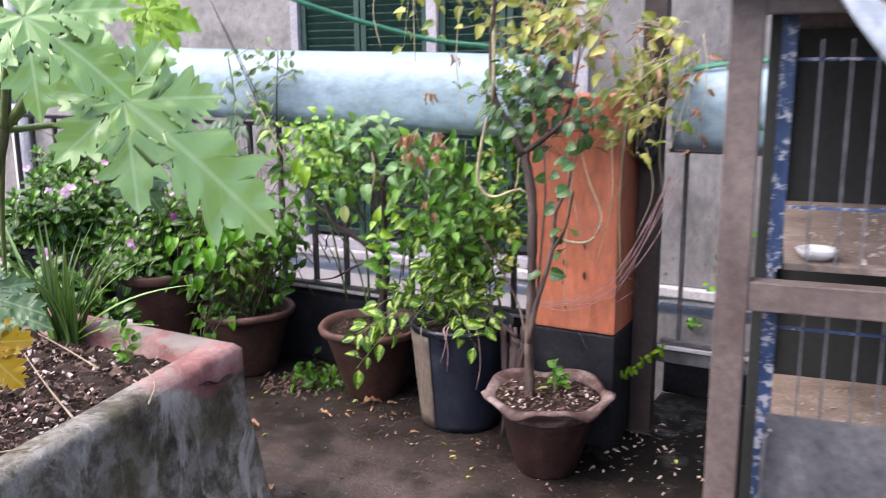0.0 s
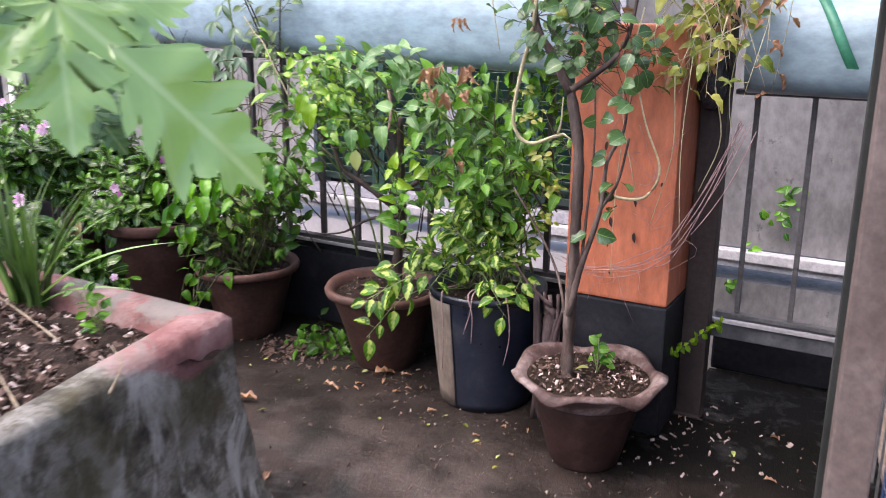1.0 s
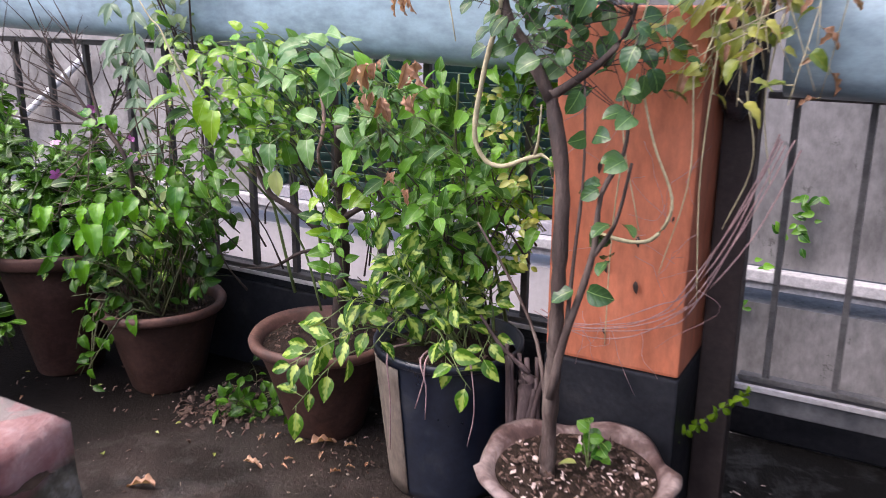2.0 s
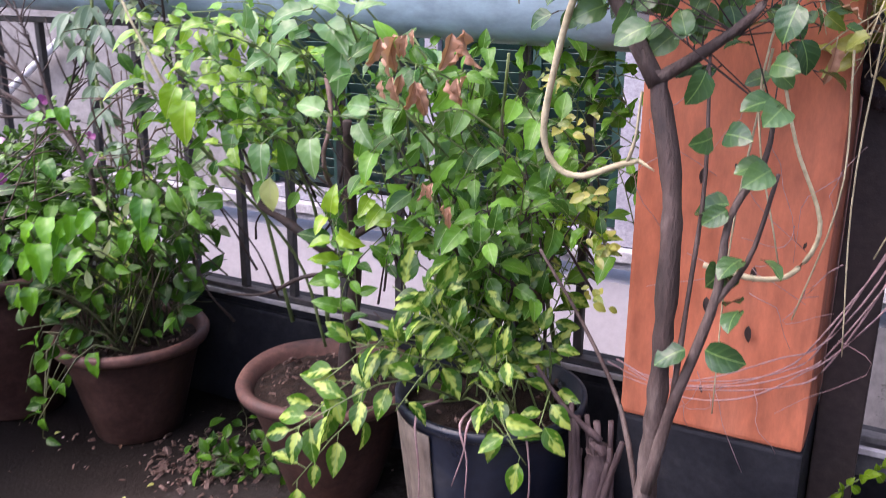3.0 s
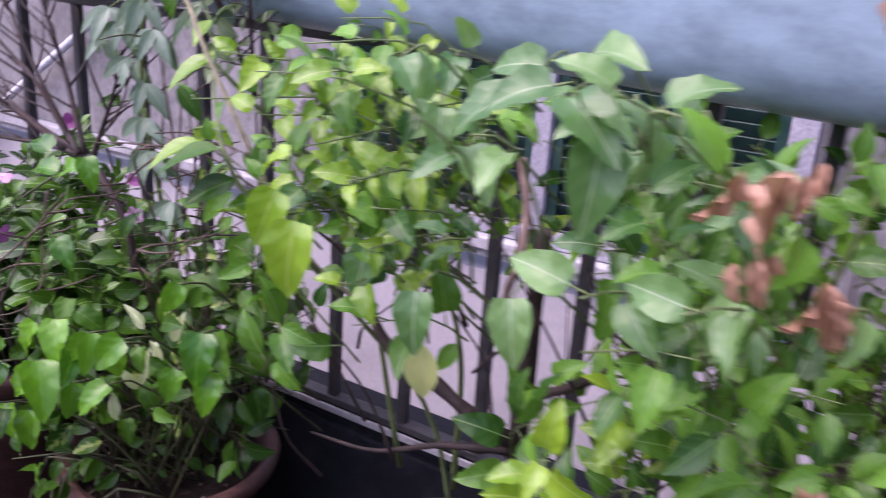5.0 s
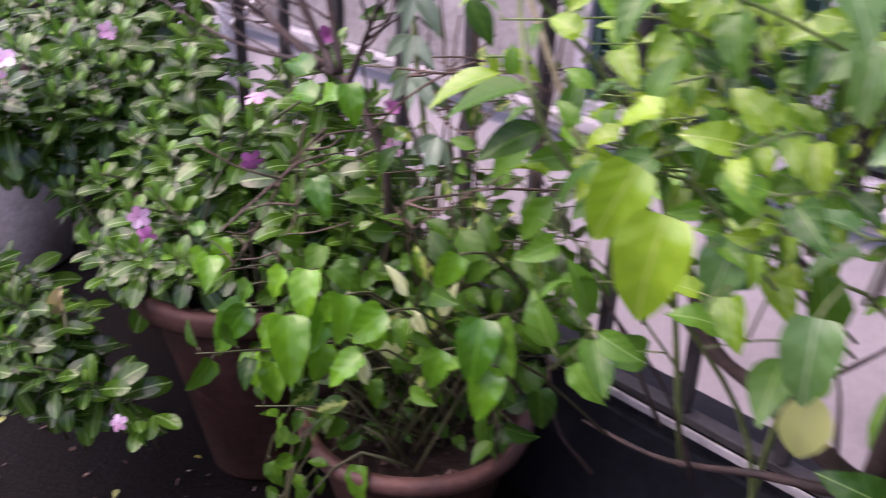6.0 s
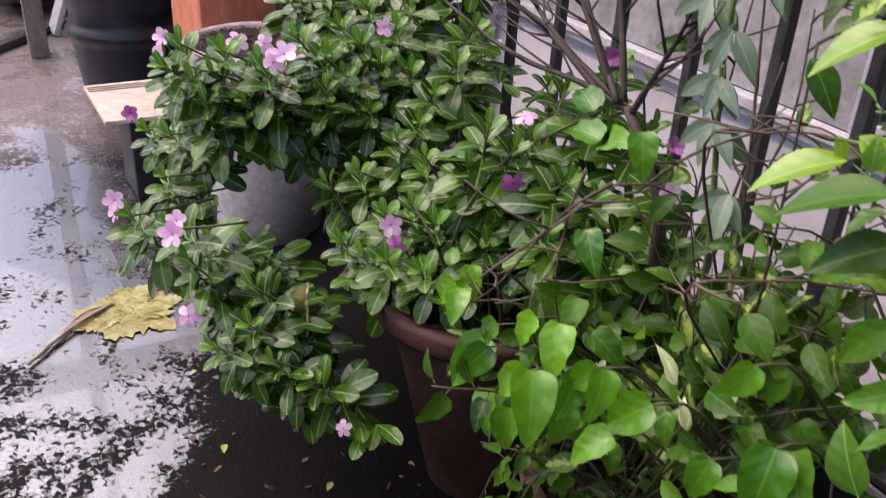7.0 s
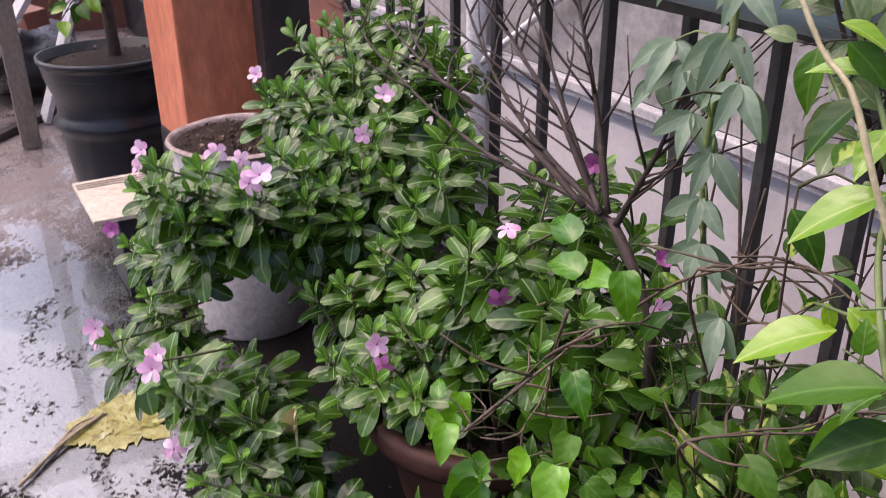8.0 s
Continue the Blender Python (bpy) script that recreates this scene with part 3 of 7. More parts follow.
part("parapet", box((7.21, 0.11, 0.27), (-1.645, 3.495, 0.135), 0.008), M_BASE, None, "low dark painted parapet under the railing", kind="structure", category="parapet")
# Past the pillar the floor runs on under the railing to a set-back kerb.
part("floor_strip", box((2.29, 0.2, 0.2), (3.105, 3.63, -0.1)), M_FLOOR, None, "wet concrete under the railing, shade painted black", kind="structure", category="floor")
part("kerb", box((2.29, 0.1, 0.13), (3.105, 3.78, 0.065), 0.008), M_BASE, None, "low black kerb behind the railing", kind="structure", category="kerb")
part("slab_edge", box((7.21, 0.02, 3.0), (-1.645, 3.556, -1.5)), M_WALL, None, "stained outer face of the terrace", kind="structure", category="wall")
part("slab_edge", box((2.29, 0.02, 3.0), (3.105, 3.842, -1.5)), M_WALL, None, "stained outer face of the terrace", kind="structure", category="wall")
# Unseen walls added to close the terrace; their heights are set for the light.
part("wall_south", box((9.9, 0.2, 1.7), (-0.5, -2.17, 0.75)), M_WALL_LOW, None, "plain pale wall added out of view behind the walk", kind="structure", category="wall")
part("wall_east", box((0.2, 5.6, 1.3), (4.35, 0.73, 0.55)), M_WALL, None, "plain stained side wall added out of view", kind="structure", category="wall")
part("wall_west", box((0.2, 2.9, 0.8), (-5.35, 2.1, 0.4)), M_REDWALL, None, "red-brown wall added out of view at the terrace's end", kind="structure", category="wall")

# The house across the lane: its wall has an opening behind the shutters.
WALL_Y = 5.4
wx0, wx1, wz0, wz1 = -0.97, 1.06, -0.03, 1.75
wall_north = thing("wall_north", "stained grey house wall across the lane", "wall", (0, WALL_Y, 0), kind="structure")
bm = bmesh.new()
for x0, x1, z0, z1 in ((-14, wx0, -0.03, 3.1), (wx0, wx1, wz1, 3.1)):
    box((x1 - x0, 0.25, z1 - z0), ((x0 + x1) / 2, 0.125, (z0 + z1) / 2), bm=bm)
part("upper_wall", bm, M_WALL, wall_north)
part("upper_wall", box((14 - wx1, 0.25, 3.13), ((14 + wx1) / 2, 0.125, 1.535)), M_WALL_DARK, wall_north, "darker weather-stained part of the wall")
part("lower_wall", box((15.45, 0.25, 5.9), (-6.275, 0.125, -3.15)), M_WALL_LOW, wall_north, "pale lilac painted wall below the ledge")
part("lower_wall", box((12.55, 0.25, 5.9), (7.725, 0.122, -3.15)), M_WALL_DARK, wall_north, "bare stained wall below the ledge")
bm = bmesh.new()
box((28, 0.07, 0.05), (0, -0.034, -0.06), 0.006, bm)
box((28, 0.045, 0.035), (0, -0.022, -0.105), 0.004, bm)
part("ledge", bm, M_LEDGE, wall_north, "white moulded ledge")
# A near-black sheet behind the slats stands in for the unlit room.
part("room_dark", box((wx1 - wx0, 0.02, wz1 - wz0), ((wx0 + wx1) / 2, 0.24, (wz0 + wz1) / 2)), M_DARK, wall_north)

window = thing("window_1", "dark green louvred shutters in a grey frame", "window", (0, WALL_Y, 0), kind="structure")
for x, w in ((wx0 + 0.03, 0.06), (0.08, 0.07), (wx1 - 0.045, 0.09)):
    part("window_frame", box((w, 0.09, wz1 - wz0), (x, 0.03, (wz0 + wz1) / 2), 0.005), M_FRAME, window)
for z in (wz0 + 0.03, wz1 - 0.03):
    part("window_frame", box((wx1 - wx0 - 0.02, 0.085, 0.06), ((wx0 + wx1) / 2, 0.028, z), 0.005), M_FRAME, window)
leaves_at = [(-0.905, -0.45), (-0.44, 0.04), (0.12, 0.55), (0.56, 0.965)]
slat = bmesh.new()
box((1.0, 0.006, 0.052), bevel=0.0015, bm=slat)
slat_mesh = bpy.data.meshes.new("slat")
slat.to_mesh(slat_mesh)
slat.free()
slat_mesh.materials.append(M_SHUTTER)
for x0, x1 in leaves_at:
    for x in (x0 + 0.02, x1 - 0.02):
        part("stile", box((0.04, 0.035, 1.64), (x, 0.03, 0.86), 0.003), M_SHUTTER, window)
    z = 0.08
    while z < 1.66:
        hang("slat", slat_mesh, window, m=pose((x0 + x1) / 2, 0.034, z, 32 + rng.uniform(-3, 3), 0, 0) @ Matrix.Diagonal((x1 - x0 - 0.08, 1, 1, 1)))
        z += 0.047

# A white pipe, a brown door and a slanting tube on the far wall.
t = Tubes()
t.add([Vector((-3.72, 5.32, -3)), Vector((-3.72, 5.32, 3.2))], 0.065, 0.065, 14)
tagged(new("drain_pipe", t.mesh("drain_pipe", M_WHITE)), "white plastic drain pipe on the house wall", "pipe", kind="structure")
t = Tubes()
t.add([Vector((-4.4, 5.33, -0.585)), Vector((-2.3, 5.33, 0.72))], 0.022, 0.022, 8)
tagged(new("slanting_tube", t.mesh("slanting_tube", M_WHITE)), "thin white tube slanting across the house wall", "tube", kind="structure")
door = thing("door_1", "red-brown panelled door in the house wall", "door", (-6.6, WALL_Y, -1.2), kind="structure")
part("leaf_panel", box((1.2, 0.05, 1.9), (0, -0.026, 0.95), 0.004), M_REDWALL, door)
for x in (-0.3, 0.3):
    for z in (0.5, 1.35):
        part("panel", box((0.42, 0.03, 0.62), (x, -0.055, z), 0.008), M_REDWALL, door)


# ---- railing ----
def square_bar(h, w, material):
    bm = box((w, w, h), (0, 0, h / 2), 0.0015)
    me = bpy.data.meshes.new("bar")
    bm.to_mesh(me)
    bm.free()
    me.materials.append(material)
    return me


def railing(name, xs, x0, x1, top, label, material=M_IRON, wide=0.017, foot=0.285):
    r = thing(name, label, "railing", (0, FENCE_Y, 0), kind="structure")
    bar = square_bar(top - foot - 0.005, wide, material)
    for x in xs:
        hang("bar", bar, r, m=pose(x, 0, foot + 0.007))
    part("bottom_rail", box((x1 - x0, 0.026, 0.012), ((x0 + x1) / 2, 0, foot), 0.002), material, r)
    part("top_rail", box((x1 - x0, 0.035, 0.014), ((x0 + x1) / 2, 0, top + 0.007), 0.002), material, r)
    return r


railing("railing", (1.63, 1.504, 1.37, 1.23, 1.093, 0.948, 0.803, 0.657, 0.5, 0.352, 0.19, 0.013, -0.161, -0.326, -0.493, -0.66, -0.82, -0.98, -1.1), -1.24, 1.668, 0.925, "black iron railing of upright square bars", foot=0.315)
part("white_strip", box((2.9, 0.006, 0.012), (0.21, -0.016, 0.301), 0.002), M_LEDGE, bpy.data.objects["railing"], "white painted strip")
east_rail = railing("railing", (2.075, 2.213, 2.35, 2.49, 2.63, 2.77, 2.91, 3.05, 3.19, 3.33, 3.47, 3.61, 3.75, 3.89, 4.03, 4.17), 2.02, 4.24, 0.885, "grey iron railing over a white bottom strip", M_IRON_GREY, 0.013)
part("white_strip", box((2.24, 0.012, 0.012), (3.12, -0.03, 0.272), 0.002), M_LEDGE, east_rail, "white painted strip")
part("board", box((2.24, 0.05, 0.05), (3.12, 0.0, 0.245), 0.003), M_SHEET, east_rail, "dull grey metal board")
railing("railing", [-1.5 - 0.15 * k for k in range(24)], -5.2, -1.425, 0.925, "black iron railing at the terrace's far end")


# ---- orange pillars ----
def pillar(x0, y0, w, d, h, label, turn=0):
    p = thing("pillar", label, "pillar", (x0 + w / 2, y0 + d / 2, 0), group="orange pillars", kind="structure", turn=turn)
    part("plinth", box((w + 0.004, d + 0.004, 0.358), (0, 0, 0.179), 0.006), M_BASE, p, "dark grey painted base")
    part("shaft", box((w, d, h - 0.36), (0, 0, 0.36 + (h - 0.36) / 2), 0.008), M_ORANGE, p)
    return p


pillar(1.671, 3.185, 0.279, 0.3, 1.06, "square orange painted concrete pillar with dark base")
pillar(-1.59, 3.02, 0.28, 0.25, 1.3, "square orange painted pillar beside the black drum", 6)


# ---- the pale blue pipe on the railing ----
def blue_pipe(x0, x1, z, r, label, tilt=0.0):
    p = thing("plastic_pipe", label, "pipe", ((x0 + x1) / 2, FENCE_Y - 0.02, z), group="pipes on the railing")
    h = (x1 - x0) / 2
    bm = bmesh.new()
    n, steps = 44, 40
    rings = []
    for outer in (True, False):
        for i in range(n + 1):
            x = -h + 2 * h * i / n
            x = x if outer else -x
            ring = []
            for k in range(steps):
                a = 2 * math.pi * k / steps
                rr = (r if outer else r - 0.006) * (1 + 0.012 * math.sin(x * 5 + 2 * a))
                c, s = math.cos(a), math.sin(a)
                flat = abs(c) ** 0.5 if s < 0.2 else abs(c) ** 0.8
                ring.append(bm.verts.new((x, rr * math.copysign(flat, c), rr * (s if s > 0 else -(abs(s) ** 0.55)))))
            rings.append(ring)
    rings.append(rings[0])
    for a, b in zip(rings, rings[1:]):
        for k in range(steps):
            bm.faces.new((a[k], a[(k + 1) % steps], b[(k + 1) % steps], b[k]))
    part("tube", bm, M_PIPE, p, smooth=True)
    p.matrix_world = pose((x0 + x1) / 2, FENCE_Y - 0.02, z, 0, tilt, 0)
    return p


blue_pipe(-1.12, 1.655, 1.087, 0.132, "pale blue plastic pipe lying along the railing", 1.7)
right_pipe = blue_pipe(2.06, 3.6, 0.9 + 0.115, 0.122, "short pale blue plastic pipe tied with green ribbon")
ring = [Vector((0.0 + 0.028 * k / 6, -0.001 + 0.127 * math.cos(u), 0.127 * math.sin(u))) for k, u in enumerate([math.radians(100 + 14 * j) for j in range(13)])]
v, q = [], []
for i, p in enumerate(ring):
    for s in (-0.013, 0.013):
        v.append((p.x + s - 0.64 + 0.0105 * i, p.y, p.z))
for i in range(len(ring) - 1):
    q.append((2 * i, 2 * i + 1, 2 * i + 3, 2 * i + 2))
ribbon = hang("ribbon", raw_mesh("ribbon", v, q, M_RIBBON), right_pipe, "bright green ribbon")
ribbon.modifiers.new("thick", "SOLIDIFY").thickness = 0.002

# ---- posts ----
post = thing("steel_post", "dark brown steel post standing behind the pillar", "post", (1.988, 3.375, 0.0))
part("shaft", box((0.068, 0.05, 2.4), (0, 0, 1.2), 0.004), M_POST, post)
part("foot_plate", box((0.072, 0.07, 0.008), (0, 0, 0.004), 0.002), M_POST, post)
far_post = thing("steel_post", "wide dark brown steel post beside the orange pillar", "post", (-1.285, 3.325, 0.0))
part("shaft", box((0.08, 0.14, 2.4), (0, 0, 1.2), 0.004), M_POST, far_post)
part("foot_plate", box((0.13, 0.13, 0.008), (0, 0, 0.004), 0.002), M_POST, far_post)
bm = bmesh.new()
bmesh.ops.create_icosphere(bm, subdivisions=4, radius=1.0)
for vert in bm.verts:
    d = vert.co.copy()
    k = 1 + 0.3 * noise.noise(d * 1.6) + 0.16 * noise.noise(d * 5.0)
    vert.co = Vector((d.x * 0.042, d.y * 0.036, d.z * 0.07)) * k
part("plastic_bag", bm, M_BAG, None, "crumpled dark plastic bag tied to the steel post", smooth=True, category="bag", m=pose(1.985, 3.325, 0.93))


# ---- planter ----
planter = thing("brick_planter", "cement planter box with worn red painted rim and mossy sides", "planter")
outer = [(1.265, 2.345), (1.43, 1.45), (0.2, 1.3), (0.2, 2.345)]
cx, cy = 0.78, 1.87
bm = bmesh.new()


def ring_at(z, inset, wob=0.0):
    """A subdivided outline of the planter, drawn in by inset."""
    out = []
    for i in range(4):
        (ax, ay), (bx, by) = outer[i], outer[(i + 1) % 4]
        for k in range(40):
            u = k / 40
            x, y = ax + (bx - ax) * u, ay + (by - ay) * u
            d = Vector((cx - x, cy - y))
            lx, ly = abs(cx - x), abs(cy - y)
            s = inset / max(lx, ly) * 1.0
            q = Vector((x, y, z)) + Vector((d.x, d.y, 0)) * s
            w = noise.noise(Vector((q.x * 6, q.y * 6, z * 7))) * wob
            q += Vector((-d.x, -d.y, 0)).normalized() * w
            if wob:
                q.z += noise.noise(Vector((q.x * 5, q.y * 5, 3.3))) * wob * 0.5
            out.append(bm.verts.new(q))
    return out


rings = [ring_at(z, inset, wob) for z, inset, wob in ((0.0, -0.07, 0.035), (0.04, -0.055, 0.035), (0.09, -0.035, 0.032), (0.14, -0.022, 0.028), (0.19, -0.012, 0.026), (0.24, -0.006, 0.02), (0.29, 0.0, 0.018), (0.34, 0.0, 0.014), (0.38, 0.0, 0.012), (0.42, 0.0, 0.01), (0.468, 0.0, 0.007), (0.482, 0.014, 0.005), (0.482, 0.04, 0.005), (0.48, 0.072, 0.007), (0.466, 0.084, 0.008), (0.3, 0.095, 0.0))]
for a, b in zip(rings, rings[1:]):
    for k in range(len(a)):
        bm.faces.new((a[k], a[(k + 1) % len(a)], b[(k + 1) % len(a)], b[k]))
part("box_wall", bm, M_PLANTER, planter, smooth=True)


def soil_sheet(inside, z, x0, x1, y0, y1, n=46, rough=0.012):
    bm = bmesh.new()
    grid = {}
    for i in range(n + 1):
        for k in range(n + 1):
            x, y = x0 + (x1 - x0) * i / n, y0 + (y1 - y0) * k / n
            if inside(x, y):
                h = noise.fractal(Vector((x * 14, y * 14, z)), 1.0, 2.0, 4) * rough
                grid[i, k] = bm.verts.new((x, y, z + h))
    for i in range(n):
        for k in range(n):
            c = [grid.get(key) for key in ((i, k), (i + 1, k), (i + 1, k + 1), (i, k + 1))]
            if all(c):
                bm.faces.new(c)
    return bm


part("soil", soil_sheet(lambda x, y: True, 0.43, 0.26, 1.3, 1.42, 2.29, 64, 0.024), M_SOIL, planter, "dark potting soil", smooth=True)


def chips(parent, count, place, size, material=M_CHIP, name="wood_chip"):
    """Flat chips and crumbs strewn on soil, as one mass."""
    v, q = [], []
    for _ in range(count):
        x, y, z = place()
        l, w, h = size[0] + (size[1] - size[0]) * rng.random() ** 1.6, rng.uniform(0.16, 0.7), rng.uniform(0.06, 0.3)
        m = pose(x, y, z, rng.uniform(-50, 50), rng.uniform(-50, 50), rng.uniform(0, 360)) @ Matrix.Diagonal((l, l * w, l * h, 1))
        b = len(v)
        for c in ((-0.5, -0.4, -0.5), (0.5, -0.5, -0.5), (0.4, 0.5, -0.5), (-0.5, 0.4, -0.5), (-0.4, -0.4, 0.5), (0.4, -0.3, 0.5), (0.5, 0.4, 0.5), (-0.3, 0.5, 0.5)):
            v.append(m @ Vector(c))
        for face in ((3, 2, 1, 0), (4, 5, 6, 7), (0, 1, 5, 4), (1, 2, 6, 5), (2, 3, 7, 6), (3, 0, 4, 7)):
            q.append(tuple(b + i for i in face))
    return hang(name, raw_mesh(name, v, q, material, smooth=False), parent, kind="stuff")


def in_planter():
    while True:
        x, y = rng.uniform(0.32, 1.34), rng.uniform(1.44, 2.25)
        if x < 1.34 - 0.18 * (y - 1.44):
            return x, y, 0.436


chips(planter, 3400, in_planter, (0.004, 0.024))
chips(planter, 1000, in_planter, (0.003, 0.022), M_PALECHIP, "pale_chip")
chips(planter, 1500, in_planter, (0.004, 0.018), M_SOIL, "soil_crumb")
chips(planter, 2600, in_planter, (0.005, 0.014), M_SOIL, "soil_crumb")
chips(planter, 120, in_planter, (0.02, 0.045), M_CHIP, "bark_piece")


# ---- pots ----
def tapered_pot(name, at, r, h, material, label, taper=0.72, lip=0.026, lip_h=0.04, soil=None, steps=56, group="pots by the railing", mound=0.0, rim_material=None, down=0.03):
    p = thing(name, label, "flower pot", at, group=group)
    wob = rng.uniform(0, 6)

    def shape(a, i):
        return 1 + 0.008 * math.sin(a * 2 + wob) + 0.004 * math.sin(a * 5 + wob), 0.002 * math.sin(a * 3 + wob)

    rb = r * taper
    body = [(rb * 0.96, 0), (rb, 0.006), (rb + (r - lip - rb) * 0.35, h * 0.33), (rb + (r - lip - rb) * 0.7, h * 0.66), (r - lip, h - lip_h)]
    inner = [(r - lip - 0.004, h - 0.008), (r - lip - 0.012, h - 0.03), (r - lip - 0.02, h - 0.07)]
    part("body", lathe(body + [(r - lip, h - lip_h + 0.004)], steps, squash=shape, top=False), material, p, smooth=True)
    rim = lathe([(r - lip, h - lip_h - 0.002), (r - 0.004, h - lip_h), (r, h - lip_h + 0.008), (r + 0.002, h - 0.01), (r - 0.004, h), *inner], steps, squash=shape, top=False, bottom=False)
    part("rim", rim, rim_material or material, p, smooth=True)
    rs = r - lip - 0.012
    bm = bmesh.new()
    center = bm.verts.new((0, 0, h - down + mound))
    last = None
    for j in range(1, 11):
        ring = [bm.verts.new((rs * j / 10 * math.cos(2 * math.pi * k / 40), rs * j / 10 * math.sin(2 * math.pi * k / 40), h - down + mound * (1 - (j / 10) ** 2) + 0.008 * noise.noise(Vector((j * 0.8, k * 0.7, wob))))) for k in range(40)]
        for k in range(40):
            if last:
                bm.faces.new((last[k], ring[k], ring[(k + 1) % 40], last[(k + 1) % 40]))
            else:
                bm.faces.new((center, ring[k], ring[(k + 1) % 40]))
        last = ring
    part("soil", bm, soil or M_SOIL, p, "dark damp soil", smooth=True)

    def on_soil():
        a, d = rng.uniform(0, 6.283), rs * 0.95 * math.sqrt(rng.random())
        return d * math.cos(a), d * math.sin(a), h - down + 0.006 + mound * (1 - (d / rs) ** 2)

    chips(p, 160, on_soil, (0.004, 0.016))
    return p, on_soil


pot_c, _ = tapered_pot("terracotta_pot", (0.15, 3.17, 0), 0.197, 0.388, M_TERRA_DARK, "dark brown clay pot under the periwinkle", 0.48)
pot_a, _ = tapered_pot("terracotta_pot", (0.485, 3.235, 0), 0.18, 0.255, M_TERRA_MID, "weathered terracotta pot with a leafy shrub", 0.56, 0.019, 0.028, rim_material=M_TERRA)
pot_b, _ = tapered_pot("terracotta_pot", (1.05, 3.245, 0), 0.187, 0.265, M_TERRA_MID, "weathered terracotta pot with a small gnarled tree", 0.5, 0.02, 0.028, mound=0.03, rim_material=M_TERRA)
pot_d, _ = tapered_pot("round_pot", (-0.93, 3.09, 0), 0.175, 0.5, M_CREAM, "large pale cream pot full of dark soil", 0.86, 0.008, 0.014, mound=0.02, rim_material=M_ROSE, down=0.014)

# The clay pot with a scalloped rim.
wavy = thing("scalloped_pot", "brown clay pot with a wavy flared rim", "flower pot", (1.822, 2.985, 0), group="pots by the railing")


def scallop(a, i):
    k = (0, 0, 0, 0.1, 0.5, 1, 1, 0.6, 0.2, 0)[i]
    w = math.sin(a * 5 + 0.9 + 0.35 * math.sin(a + 1.0))
    chip = 0.012 * noise.noise(Vector((math.cos(a) * 7, math.sin(a) * 7, i)))
    return 1 + k * (0.02 * w + chip), -0.032 * k * (0.5 - 0.5 * w) ** 2


bm = lathe([(0.136, 0.18), (0.138, 0.185), (0.14, 0.195), (0.144, 0.203), (0.16, 0.221), (0.188, 0.236), (0.19, 0.243), (0.176, 0.2475), (0.158, 0.235), (0.14, 0.195)], 120, squash=scallop)
part("rim", bm, M_WAVY_RIM, wavy, "pale worn wavy rim", smooth=True)
part("body", lathe([(0.082, 0), (0.088, 0.008), (0.108, 0.08), (0.126, 0.15), (0.1395, 0.2)], 64), M_WAVY, wavy, smooth=True)
bm = bmesh.new()
bmesh.ops.create_circle(bm, cap_ends=True, radius=0.15, segments=40)
bmesh.ops.subdivide_edges(bm, edges=bm.edges[:], cuts=1)
part("soil", bm, M_SOIL, wavy, "dark soil with pale stones", m=pose(0, 0, 0.222))


def on_wavy():
    a, d = rng.uniform(0, 6.283), 0.145 * math.sqrt(rng.random())
    return d * math.cos(a), d * math.sin(a), 0.227 + 0.012 * (1 - d / 0.155)


chips(wavy, 300, on_wavy, (0.005, 0.018))
chips(wavy, 110, on_wavy, (0.004, 0.015), M_PALECHIP, "gravel")


def drum(name, at, r, h, material, label, taper, band=None, category="bucket"):
    d = thing(name, label, category, at)
    prof = [(r * taper * 0.97, 0), (r * taper, 0.012)]
    for k in range(1, 27):
        u = k / 27
        rr = r * (taper + (1 - taper) * u)
        if band:
            # Waisted above the moulded ring, drawn in under it.
            rr += 0.02 * math.exp(-(((u - band) / 0.035) ** 2)) - 0.016 * math.exp(-(((u - band - 0.16) / 0.12) ** 2))
        prof.append((rr, h * u))
    prof += [(r, h - 0.02), (r + 0.006, h - 0.016), (r + 0.006, h), (r - 0.003, h), (r - 0.008, h - 0.06)]
    part("body", lathe(prof, 64), material, d, smooth=True)
    bm = lathe([(r - 0.009, h - 0.035), (r * 0.6, h - 0.02), (r * 0.2, h - 0.015)], 48)
    part("soil", bm, M_SOIL, d, "dark soil", smooth=True)

    def on_top():
        a, q = rng.uniform(0, 6.283), (r - 0.015) * math.sqrt(rng.random())
        return q * math.cos(a), q * math.sin(a), h - 0.02

    chips(d, 90, on_top, (0.006, 0.018))
    return d


navy = drum("plastic_bucket", (1.44, 3.185, 0), 0.162, 0.345, M_NAVY, "navy blue plastic bucket with one faded beige side", 0.8)
# The faded strip follows the bucket's side.
v, q = [], []
for i in range(9):
    u = i / 8
    rr = 0.162 * (0.8 + 0.2 * u) + 0.0045
    for k in range(9):
        a = math.radians(196 + 62 * k / 8)
        v.append((rr * math.cos(a), rr * math.sin(a), 0.01 + 0.31 * u))
for i in range(8):
    for k in range(8):
        b = i * 9 + k
        q.append((b, b + 1, b + 10, b + 9))
strip = hang("faded_side", raw_mesh("faded_side", v, q, M_BEIGE), navy, "faded beige strip")
strip.modifiers.new("thick", "SOLIDIFY").thickness = 0.003
black = drum("plastic_drum", (-2.2, 2.96, 0), 0.24, 0.47, M_BLACK, "cut-down black plastic drum planted with a croton", 0.76, 0.5, "drum")

# Cream tile on a dark block beside the cream pot.
block = part("concrete_block", box((0.17, 0.17, 0.235), (0, 0, 0.1175), 0.01), M_BASE, None, "dark wet block carrying a tile", category="block", m=pose(-1.27, 2.88, 0, 0, 0, 4))
